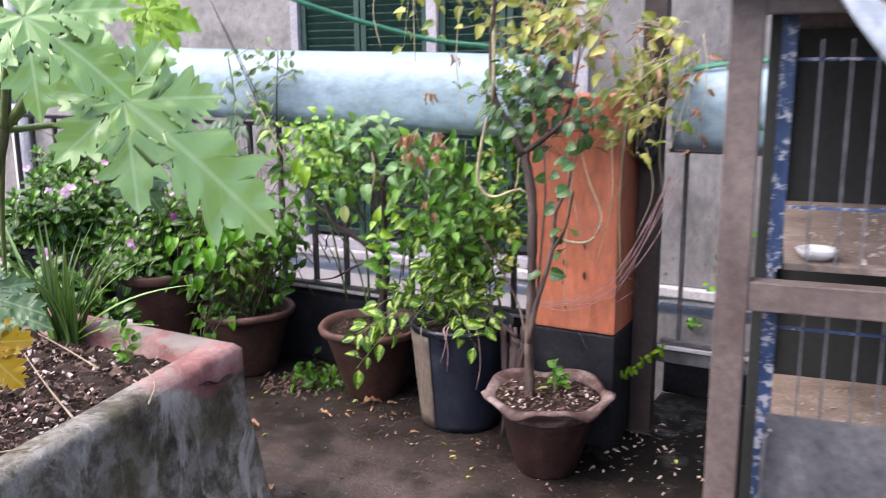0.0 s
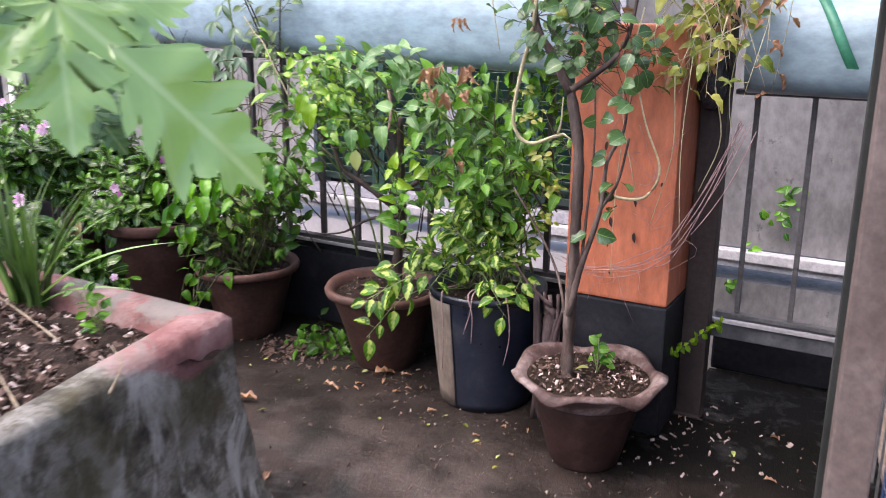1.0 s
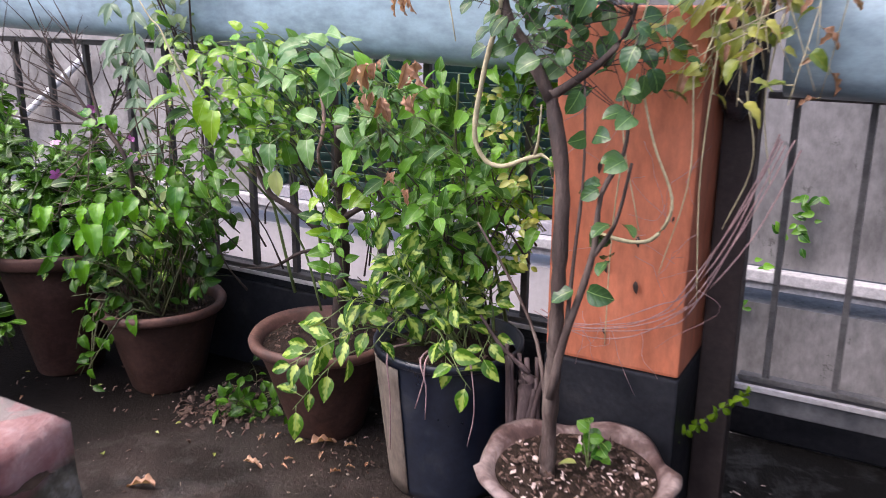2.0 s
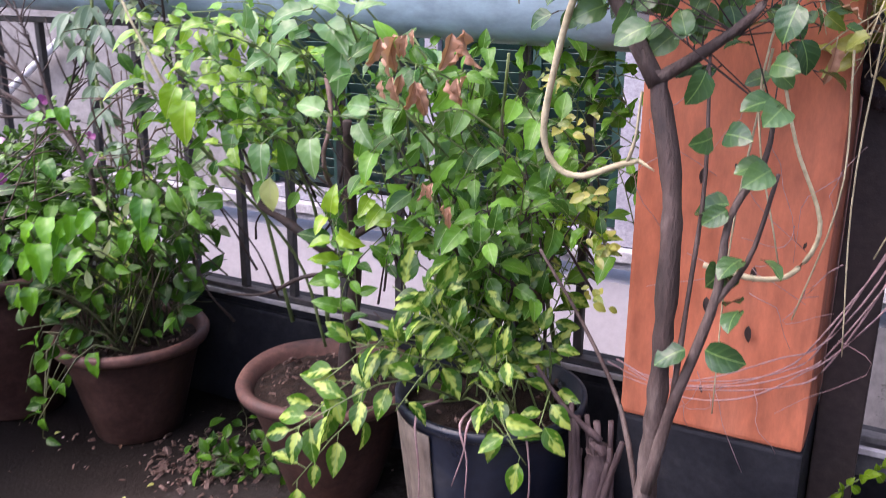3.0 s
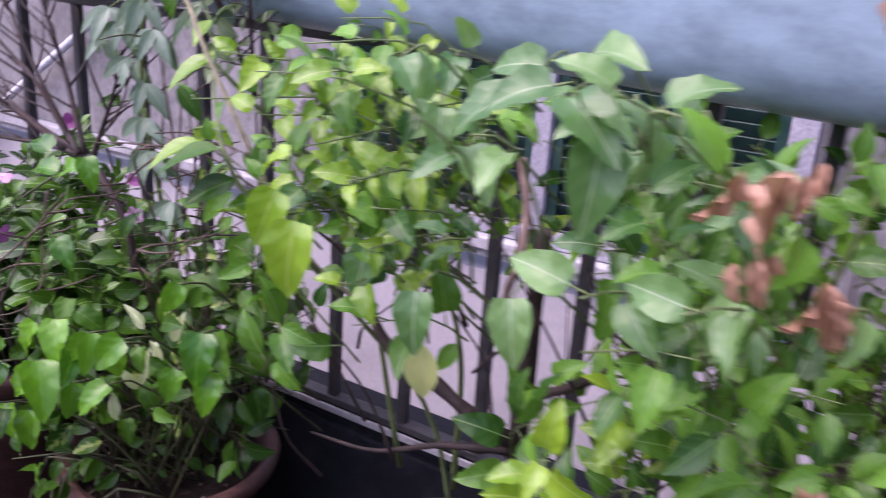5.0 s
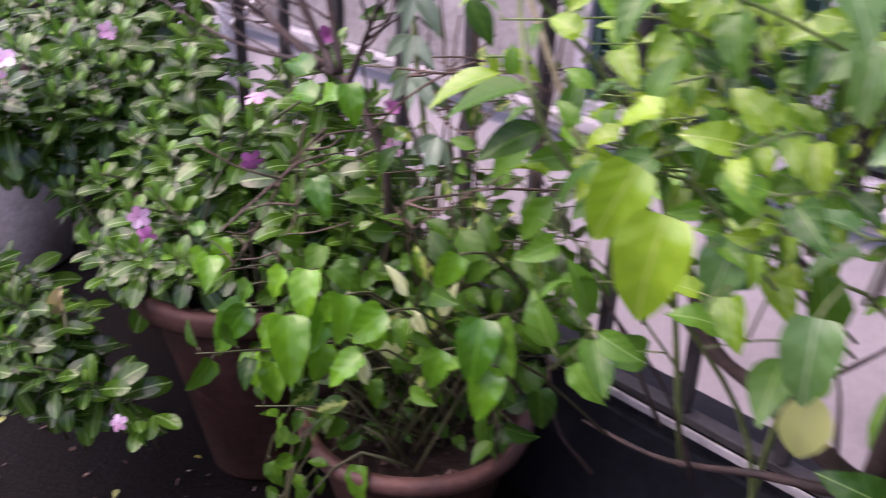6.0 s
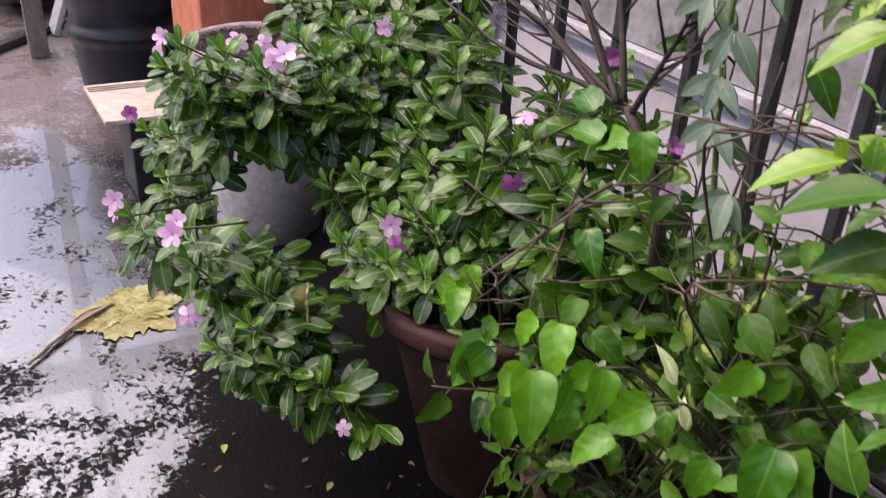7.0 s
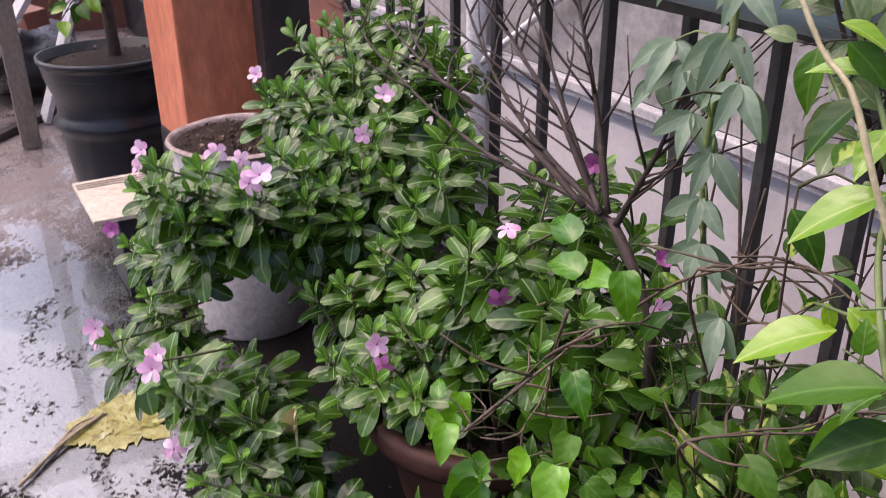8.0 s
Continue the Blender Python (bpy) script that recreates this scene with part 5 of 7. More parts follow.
# Wide leaves where the vine reaches the pipe; their pale colour holds sky sheen.
soft = []
for _ in range(11):
    end = Vector((rng.uniform(1.06, 1.5), rng.uniform(2.9, 3.04), rng.uniform(0.84, 1.0)))
    start = end + Vector((rng.uniform(-0.06, 0.06), rng.uniform(0.08, 0.16), rng.uniform(-0.12, -0.04)))
    sprig(t, soft, start, end, 0.002, 0.02, 0.06, (0.034, 0.052), 0.55, FACE)
for _ in range(14):
    end = Vector((rng.uniform(1.0, 1.36), rng.uniform(3.0, 3.16), rng.uniform(0.8, 0.98)))
    start = end + Vector((rng.uniform(-0.06, 0.06), rng.uniform(0.08, 0.16), rng.uniform(-0.12, -0.04)))
    sprig(t, soft, start, end, 0.002, 0.02, 0.045, (0.03, 0.05), 0.4, FACE)
for p, d, size in (((1.178, 3.02, 0.96), (-0.5, -0.3, -0.3), 0.062), ((1.23, 3.02, 0.965), (0.6, -0.4, -0.25), 0.072), ((1.26, 3.02, 0.935), (0.1, -0.4, -0.8), 0.075), ((1.2, 3.03, 0.985), (-0.7, -0.1, 0.0), 0.05), ((1.14, 3.02, 0.91), (0.7, -0.4, -0.5), 0.055), ((1.2, 3.01, 0.79), (0.3, -0.4, -0.8), 0.06), ((1.24, 3.03, 1.0), (0.5, -0.3, 0.1), 0.055), ((1.06, 3.03, 0.975), (0.6, -0.3, -0.4), 0.055), ((1.04, 3.02, 0.795), (-0.1, -0.4, -0.9), 0.055), ((1.11, 3.0, 0.775), (0.2, -0.4, -0.9), 0.058)):
    soft.append(leaf_turn(Vector(p), d, size, Vector((0.2, -0.6, 0.75)), rng.uniform(-0.25, 0.25)))
    t.add(spline([p, Vector(p) + Vector((0.0, 0.05, 0.005)), Vector(p) + Vector((0.02, 0.16, -0.08))], 5), 0.0012, 0.0018, 5)
dress(hedge, HEART, L_SHEEN, soft, "pale_leaf", 120, "wide leaf with the sky's sheen in its pale green")
# Brown twigs tangled behind the leaves.
twigs = Tubes()
for _ in range(46):
    a = Vector((rng.uniform(0.75, 1.6), rng.uniform(3.2, 3.4), rng.uniform(0.32, 0.7)))
    b = a + Vector((rng.uniform(-0.14, 0.14), rng.uniform(-0.14, 0.02), rng.uniform(0.08, 0.3)))
    twigs.add(spline([a, a.lerp(b, 0.5) + rand_dir() * 0.02, b], 7), 0.0028, 0.0012, 5, 0.4)
hang("twig", twigs.mesh("twig", M_TWIG), hedge, "thin brown twigs", kind="stuff")
stems = [((0.95, 3.38, 0.29), (0.98, 3.3, 0.6), (0.9, 3.2, 0.86)), ((1.35, 3.36, 0.29), (1.38, 3.3, 0.6), (1.45, 3.2, 0.92)), ((1.5, 3.38, 0.29), (1.45, 3.3, 0.6), (1.3, 3.15, 0.95)), ((0.85, 3.38, 0.29), (0.8, 3.3, 0.7), (0.75, 3.1, 0.93)), ((1.2, 3.38, 0.29), (1.25, 3.33, 0.6), (1.2, 3.25, 0.94))]
for s in stems:
    t.add(spline(s, 14), 0.005, 0.0025, 6, 0.2)
hang("shoot", t.mesh("shoot", M_GREENSTEM), hedge, kind="stuff")
lime = [m for m in lime if m.translation.x > 0.85 or m.translation.z > 0.72]
dress(hedge, HEART, L_HEART, turns[::2], most=150)
dress(hedge, OVATE, L_HEART, turns[1::2], most=150)
dress(hedge, HEART, L_LIME, lime, "lime_leaf", 160, "bright lime leaf", "lime_foliage")
heart = leaf_mesh("lime_leaf", HEART, L_LIME)
hang("lime_leaf", heart, hedge, "large bright lime heart-shaped leaf", leaf_turn(Vector((1.055, 2.9, 0.852)), (-0.02, -0.3, -1), 0.068, Vector((0.5, -0.85, 0.1)), 0.2))
hang("lime_leaf", heart, hedge, "large bright lime heart-shaped leaf", leaf_turn(Vector((1.03, 2.905, 0.872)), (-0.25, -0.3, -0.8), 0.055, Vector((0.2, -0.8, 0.5)), -0.3))
hang("lime_leaf", heart, hedge, "bright lime leaf", leaf_turn(Vector((1.03, 2.92, 0.9)), (-0.9, -0.2, -0.35), 0.035, Vector((0.3, -0.5, 0.8)), 0.2))
hang("yellow_leaf", leaf_mesh("yellow_leaf", OVATE, L_PALE), hedge, "pale yellow leaf", leaf_turn(Vector((1.116, 3.01, 0.72)), (0.04, -0.12, -1), 0.058, Vector((0.3, -0.9, 0.1))))
dried = [((1.405, 2.92, 0.955), 0.075), ((1.41, 2.915, 0.905), 0.06), ((1.45, 2.915, 0.9), 0.07), ((1.505, 2.905, 0.965), 0.08), ((1.515, 2.9, 0.91), 0.06), ((1.43, 2.92, 0.96), 0.05), ((1.475, 2.91, 0.77), 0.045), ((1.49, 2.93, 0.735), 0.05), ((1.47, 2.95, 1.075), 0.055), ((1.485, 2.95, 1.07), 0.045), ((1.537, 2.95, 1.175), 0.045)]
turns = [leaf_turn(Vector(p), (rng.uniform(-0.25, 0.25), rng.uniform(-0.15, 0.1), -1), s * 0.62, Vector((rng.uniform(-0.4, 0.6), -0.9, 0.1)), rng.uniform(-0.6, 0.6)) for p, s in dried]
for p, s in dried:
    for _ in range(2):
        turns.append(leaf_turn(Vector(p) + rand_dir() * 0.014, (rng.uniform(-0.6, 0.6), rng.uniform(-0.4, 0.3), -1), s * rng.uniform(0.4, 0.7), Vector((rng.uniform(-0.8, 0.8), -0.9, 0.3)), rng.uniform(-1.2, 1.2)))
dress(hedge, CRUMPLED, L_DRY, turns, "dry_leaf", 40, "curled brown dead leaf")

# Brown flower tufts of the vine by the loop.
tuft = []
for _ in range(55):
    c = rng.choice(((1.6, 3.05, 0.9), (1.62, 3.06, 0.84), (1.63, 3.08, 0.74), (1.66, 3.1, 0.66), (1.64, 3.1, 0.58)))
    tuft.append(leaf_turn(Vector(c) + rand_dir() * rng.uniform(0.005, 0.035), rand_dir(-0.2), rng.uniform(0.012, 0.028), FACE))
dress(hedge, OVATE, L_YELLOWING, tuft, "bract", 90, "faded yellow-brown bract")

# ---- variegated shrub in the navy bucket ----
varieg = thing("variegated_shrub", "shrub of green and cream leaves spilling from the bucket", "shrub")
t, turns = Tubes(), []
root = Vector((1.47, 3.19, 0.3))
for _ in range(30):
    end = Vector((rng.uniform(1.27, 1.6), rng.uniform(2.98, 3.3), rng.uniform(0.38, 0.62)))
    sprig(t, turns, root + Vector((rng.uniform(-0.08, 0.08), rng.uniform(-0.08, 0.08), 0)), end, 0.0022, 0.03, 0.03, (0.034, 0.058), 0.4, FACE)
for end in ((1.2, 2.95, 0.33), (1.24, 2.9, 0.36), (1.2, 2.93, 0.2), (1.26, 2.96, 0.4), (1.58, 3.0, 0.37), (1.6, 3.02, 0.3), (1.38, 2.98, 0.37)):
    e = Vector(end) + Vector((rng.uniform(-0.03, 0.03), rng.uniform(-0.03, 0.03), rng.uniform(-0.02, 0.03)))
    sprig(t, turns, root + Vector((-0.06, -0.06, 0.04)), e, 0.0022, 0.06, 0.026, (0.038, 0.064), 0.5, FACE)
hang("stem", t.mesh("stem", M_GREENSTEM), varieg, kind="stuff")
for pts in (((1.47, 3.1, 0.36), (1.48, 3.02, 0.365), (1.472, 3.018, 0.31), (1.45, 3.022, 0.244)), ((1.46, 3.1, 0.36), (1.465, 3.02, 0.36), (1.478, 3.02, 0.3), (1.47, 3.03, 0.22)), ((1.52, 3.1, 0.36), (1.56, 3.06, 0.35), (1.57, 3.06, 0.25), (1.55, 3.07, 0.16)), ((1.4, 3.08, 0.36), (1.385, 3.02, 0.355), (1.39, 3.02, 0.25), (1.375, 3.04, 0.12))):
    t = Tubes()
    t.add(spline(pts, 12), 0.0026, 0.0012, 6, 0.3)
    hang("hanging_root", t.mesh("hanging_root", M_ROOT), varieg, "pinkish root hanging over the bucket")
dress(varieg, OVATE, L_VARIEG, turns, most=300)
small = thing("small_leaf_shrub", "upright shrub with small glossy green leaves by the railing", "shrub")
t, turns = Tubes(), []
for _ in range(32):
    end = Vector((rng.uniform(1.34, 1.56), rng.uniform(3.05, 3.3), rng.uniform(0.5, 0.76)))
    sprig(t, turns, (1.44 + rng.uniform(-0.08, 0.08), 3.24, 0.36 + rng.uniform(0, 0.15)), end, 0.0028, 0.02, 0.026, (0.026, 0.046), 0.4, FACE)
hang("stem", t.mesh("stem", M_TWIG), small, kind="stuff")
dress(small, OVATE, L_HEART, turns, most=290)


# ---- shrub in the first terracotta pot ----
def off_sight_line(turns, a=Vector((0.53, 2.95, 0.66)), b=Vector((0.26, 3.13, 0.4)), r=0.055):
    """Leaves without those on the camera's sight line to the pot beside the shrub."""
    d = (b - a).normalized()
    return [m for m in turns if (m.translation - a - d * (m.translation - a).dot(d)).length > r or not -0.3 < (m.translation - a).dot(d) < 0.5]



shrub = thing("leafy_shrub", "sprawling shrub of heart-shaped glossy leaves in terracotta", "shrub")
t, turns, pale = Tubes(), [], []
root = Vector((0.485, 3.235, 0.23))
for _ in range(30):
    a = rng.uniform(0, 6.283)
    q = rng.uniform(0.06, 0.27)
    end = Vector((0.5 + q * math.cos(a) * 1.05, 3.13 + q * math.sin(a) * 0.85, rng.uniform(0.28, 0.5) - 0.3 * max(0, q - 0.2)))
    end.y = min(end.y, 3.4)
    if end.x > 0.56 and end.y < 3.3:
        # Shoots on this side are shifted so the rim shows from the camera.
        end.x -= 0.18
        end.z += 0.08
    sprig(t, turns if rng.random() < 0.78 else pale, root + Vector((rng.uniform(-0.1, 0.1), rng.uniform(-0.1, 0.1), 0)), end, 0.0025, 0.04, 0.04, (0.034, 0.058), 0.45, FACE)
# Lower shoots towards the second pot.
for _ in range(16):
    end = Vector((rng.uniform(0.56, 0.8), rng.uniform(3.14, 3.3), rng.uniform(0.52, 0.68)))
    sprig(t, turns if rng.random() < 0.88 else pale, root + Vector((rng.uniform(0, 0.12), rng.uniform(-0.1, 0.1), 0.02)), end, 0.0022, 0.05, 0.036, (0.028, 0.05), 0.45, FACE)
deep = []
for _ in range(18):
    end = Vector((rng.uniform(0.42, 0.74), rng.uniform(3.12, 3.34), rng.uniform(0.32, 0.66)))
    sprig(t, deep, root + Vector((rng.uniform(-0.05, 0.1), rng.uniform(-0.05, 0.1), 0.02)), end, 0.0022, 0.03, 0.034, (0.03, 0.055), 0.4, FACE)
# Dense low growth against the railing.
for _ in range(14):
    end = Vector((rng.uniform(0.42, 0.62), rng.uniform(3.24, 3.36), rng.uniform(0.28, 0.55)))
    sprig(t, deep, root + Vector((rng.uniform(0, 0.1), rng.uniform(-0.05, 0.1), 0.02)), end, 0.0022, 0.05, 0.036, (0.034, 0.058), 0.4, FACE)
# The darker green puts the shrub's inner shade into these leaves.
dress(shrub, OVATE, L_SHADE, off_sight_line(deep), "shaded_leaf", 160, "green leaf darkened for the shade it hangs in")
# Short growth over the soil.
low = []
for _ in range(12):
    end = Vector((rng.uniform(0.46, 0.6), rng.uniform(3.1, 3.24), rng.uniform(0.27, 0.38)))
    sprig(t, low, end + Vector((rng.uniform(-0.05, 0.03), rng.uniform(0.0, 0.06), -0.08)), end, 0.0018, 0.02, 0.03, (0.02, 0.036), 0.35, FACE)
dress(shrub, OVATE, L_SHADE, low, "low_leaf", 80)
# Fallen shoots over the rim.
for _ in range(7):
    end = Vector((rng.uniform(0.36, 0.52), rng.uniform(2.97, 3.06), rng.uniform(0.06, 0.22)))
    sprig(t, turns, root + Vector((rng.uniform(-0.1, 0.1), -0.1, 0.02)), end, 0.003, 0.08, 0.036, (0.03, 0.055), 0.4, FACE)
# Tall sparse shoots along the railing.
tall = [((0.5, 3.25, 0.24), (0.56, 3.22, 0.6), (0.53, 3.2, 0.97)), ((0.55, 3.25, 0.24), (0.62, 3.2, 0.58), (0.68, 3.12, 0.9)), ((0.6, 3.28, 0.24), (0.66, 3.25, 0.6), (0.74, 3.2, 0.93)), ((0.45, 3.25, 0.24), (0.5, 3.24, 0.55), (0.58, 3.2, 0.85)), ((0.42, 3.28, 0.24), (0.4, 3.3, 0.55), (0.43, 3.3, 0.88))]
wood = Tubes()
for pts in tall:
    line = spline(pts, 16)
    wood.add(line, 0.0028, 0.0012, 6, 0.4)
    for p in line[5:]:
        if rng.random() < 0.26:
            e = p + Vector((rng.uniform(-0.1, 0.1), rng.uniform(-0.1, 0.05), rng.uniform(-0.02, 0.08)))
            sprig(t, pale if rng.random() < 0.35 else turns, p, e, 0.0018, 0.01, 0.045, (0.02, 0.04), 0.4, FACE)
bent_shoots = [((0.564, 3.22, 0.704), (0.589, 3.22, 0.796), (0.584, 3.22, 0.9)), ((0.564, 3.22, 0.704), (0.5, 3.26, 0.62), (0.47, 3.26, 0.45)), ((0.6, 3.0, 0.763), (0.527, 3.0, 0.695), (0.425, 3.0, 0.563), (0.36, 3.0, 0.5)), ((0.535, 3.02, 0.748), (0.514, 3.02, 0.674), (0.48, 3.05, 0.542), (0.47, 3.15, 0.3)), ((0.466, 3.15, 0.677), (0.536, 3.15, 0.746), (0.622, 3.15, 0.803), (0.679, 3.15, 0.825), (0.736, 3.15, 0.813)), ((0.55, 3.2, 0.45), (0.615, 3.1, 0.613), (0.688, 3.1, 0.685), (0.745, 3.1, 0.728), (0.773, 3.1, 0.765))]
leaning_shoots = [((0.529, 3.2, 0.75), (0.565, 3.2, 0.722), (0.609, 3.2, 0.723), (0.673, 3.2, 0.786)), ((0.609, 3.2, 0.723), (0.6, 3.2, 0.623), (0.58, 3.24, 0.4), (0.54, 3.26, 0.24)), ((0.546, 2.905, 0.658), (0.549, 2.95, 0.685), (0.556, 2.992, 0.713), (0.565, 3.04, 0.742), (0.58, 3.12, 0.7), (0.56, 3.2, 0.45)), ((0.5, 3.12, 0.27), (0.488, 3.01, 0.544), (0.464, 3.047, 0.602), (0.44, 3.087, 0.67)), ((0.6, 3.2, 0.5), (0.685, 3.028, 0.691), (0.716, 3.074, 0.71), (0.749, 3.109, 0.722), (0.775, 3.144, 0.746)), ((0.56, 3.2, 0.6), (0.597, 3.104, 0.785), (0.628, 3.144, 0.803), (0.667, 3.18, 0.809), (0.717, 3.205, 0.792))]
for pts in bent_shoots + leaning_shoots:
    line = spline(pts, 16)
    wood.add(line, 0.0017, 0.0008, 6, 0.5)
    for p in line[3::2]:
        if rng.random() < 0.6:
            d = rand_dir(0.2) * rng.uniform(0.03, 0.1)
            wood.add(spline([p, p + d * 0.5 + rand_dir() * 0.008, p + d], 4), 0.0016, 0.0008, 5, 0.3)
# Clear green hearts in front of the clay pots.
hearts = []
for x, z, size in ((0.42, 0.535, 0.058), (0.455, 0.53, 0.05), (0.54, 0.575, 0.06), (0.5, 0.56, 0.055), (0.4, 0.47, 0.078), (0.44, 0.49, 0.06), (0.545, 0.53, 0.078), (0.515, 0.5, 0.06), (0.345, 0.545, 0.046), (0.36, 0.53, 0.05), (0.65, 0.6, 0.05), (0.63, 0.585, 0.045), (0.73, 0.62, 0.056), (0.7, 0.6, 0.045), (0.84, 0.655, 0.06), (0.85, 0.61, 0.05), (0.475, 0.42, 0.06), (0.43, 0.42, 0.05), (0.6, 0.56, 0.05), (0.58, 0.5, 0.05), (0.665, 0.53, 0.05), (0.8, 0.7, 0.04), (0.77, 0.58, 0.045)):
    p = Vector((x, 2.985 + rng.uniform(-0.015, 0.03), z))
    d = Vector((rng.uniform(-0.6, 0.6), rng.uniform(-0.6, -0.1), rng.uniform(-0.9, -0.2)))
    hearts.append(leaf_turn(p, d, size, Vector((0.45, -0.5, 0.8)) + rand_dir() * 0.3, rng.uniform(-0.3, 0.3)))
    for _ in range(2):
        d = Vector((rng.uniform(-0.8, 0.8), rng.uniform(-0.5, 0.2), rng.uniform(-0.7, 0.2)))
        turns.append(leaf_turn(p + Vector((rng.uniform(-0.04, 0.04), rng.uniform(0.0, 0.07), rng.uniform(-0.05, 0.03))), d, size * rng.uniform(0.55, 0.9), Vector((0.45, -0.5, 0.8)) + rand_dir() * 0.5, rng.uniform(-0.4, 0.4)))
    t.add(spline([p, p + Vector((0, 0.05, -0.02)), p + Vector((rng.uniform(-0.04, 0.04), 0.16, -0.14))], 5), 0.0012, 0.0018, 5)
hang("branch", wood.mesh("branch", M_SHOOT), shrub)
hang("shoot", t.mesh("shoot", M_DARKSTEM), shrub, kind="stuff")
for p, d, s in (((0.4, 2.96, 0.56), (-0.5, -0.3, -0.6), 0.05), ((0.41, 2.96, 0.56), (0.5, -0.4, -0.3), 0.045), ((0.39, 2.96, 0.58), (-0.5, 0.2, 0.3), 0.03), ((0.5, 3.06, 0.76), (-0.8, -0.2, 0.1), 0.05), ((0.51, 3.06, 0.76), (0.7, -0.2, 0.4), 0.05), ((0.56, 3.06, 0.79), (0.5, -0.2, -0.8), 0.045), ((0.47, 3.07, 0.78), (-0.7, 0.1, 0.3), 0.05), ((0.55, 3.02, 0.69), (0.6, -0.2, -0.5), 0.045)):
    hearts.append(leaf_turn(Vector(p), d, s, Vector((0.5, -0.5, 0.75)), rng.uniform(-0.2, 0.2)))
young = []
for p in ((0.705, 3.03, 0.61), (0.738, 3.03, 0.6), (0.696, 3.03, 0.56), (0.72, 3.03, 0.56), (0.6, 3.02, 0.53), (0.52, 3.02, 0.46), (0.66, 3.05, 0.5), (0.58, 3.06, 0.42)):
    for _ in range(2):
        young.append(leaf_turn(Vector(p) + rand_dir() * 0.008, (rng.uniform(-0.5, 0.5), rng.uniform(-0.4, 0.2), rng.uniform(0.3, 1.0)), rng.uniform(0.026, 0.042), Vector((0.5, -0.6, 0.5)), rng.uniform(-0.9, 0.9)))
dress(shrub, LANCE, L_CREAM, young, "young_leaf", label="narrow cream young leaf")
dress(shrub, HEART, L_FRESH, off_sight_line(hearts, r=0.035), "heart_leaf", label="large fresh green heart-shaped leaf")
dress(shrub, HEART, L_POTHOS, off_sight_line(turns[::2]), most=150)
dress(shrub, ELLIPTIC, L_POTHOS, off_sight_line(turns[1::2]), most=150)
dress(shrub, OVATE, L_VARIEG, off_sight_line(pale), "variegated_leaf", 200, "leaf splashed with cream")

# Large bright leaves that lean towards the walk.
near_shoot = thing("leaning_vine", "leaning vine shoot with long bright green leaves", "vine")
t = Tubes()
t.add(spline([(1.0, 3.3, 0.29), (0.97, 3.25, 0.5), (0.9, 3.1, 0.72), (0.863, 3.022, 0.827), (0.81, 3.045, 0.9), (0.785, 3.07, 0.96), (0.745, 3.078, 1.02), (0.735, 3.06, 1.06)], 34), 0.0036, 0.0014, 6)
t.add(spline([(0.863, 3.022, 0.827), (0.859, 3.004, 0.862)], 3), 0.0018, 0.0012, 5)
t.add(spline([(0.785, 3.07, 0.96), (0.73, 3.085, 0.985), (0.707, 3.083, 1.015)], 6), 0.0018, 0.001, 5)
t.add(spline([(0.83, 3.04, 0.87), (0.798, 3.043, 0.868), (0.77, 3.047, 0.862)], 6), 0.0018, 0.001, 5)
hang("stem", t.mesh("stem", M_GREENSTEM), near_shoot)
t = Tubes()
t.add(spline([(0.93, 3.16, 0.66), (0.88, 3.1, 0.74), (0.804, 3.05, 0.931), (0.765, 3.05, 1.0), (0.737, 3.05, 1.022), (0.7, 3.05, 1.07)], 16), 0.003, 0.0015, 6, 0.2)
hang("old_stem", t.mesh("old_stem", M_VINE), near_shoot, "yellow-brown stem")
lime_at = [((0.79, 3.068, 0.942), (-0.035, -0.04, -0.03), 0.066), ((0.79, 3.046, 0.852), (-0.036, -0.047, -0.022), 0.068), ((0.738, 3.061, 1.038), (0.03, 0.015, -0.012), 0.035), ((0.798, 3.04, 0.874), (0.03, 0.01, -0.018), 0.04), ((0.777, 3.047, 0.866), (0.01, 0.0, -0.02), 0.022), ((0.777, 3.073, 0.979), (0.005, -0.03, -0.02), 0.04), ((0.76, 3.07, 1.01), (-0.04, -0.02, 0.0), 0.04)]
green_at = [((0.859, 3.004, 0.862), (-0.043, -0.03, -0.018), 0.072), ((0.75, 3.083, 0.991), (-0.02, -0.03, -0.04), 0.056), ((0.707, 3.083, 1.015), (0.004, -0.01, -0.04), 0.045), ((0.744, 3.063, 1.027), (0.024, 0.012, -0.022), 0.04), ((0.863, 3.022, 0.827), (-0.02, -0.045, -0.015), 0.06), ((0.703, 3.089, 0.897), (0.03, 0.005, -0.035), 0.05), ((0.83, 3.05, 0.8), (-0.04, -0.02, -0.04), 0.055), ((0.86, 3.05, 0.76), (-0.03, -0.02, -0.05), 0.055)]
up = Vector((0.25, -0.45, 0.85))
dress(near_shoot, ELLIPTIC, L_LIME, [leaf_turn(Vector(p), d, size, up, rng.uniform(-0.35, 0.35)) for p, d, size in lime_at], "lime_leaf", label="glossy lime-green leaf")
dress(near_shoot, ELLIPTIC, L_POTHOS, [leaf_turn(Vector(p), d, size, up, rng.uniform(-0.35, 0.35)) for p, d, size in green_at])

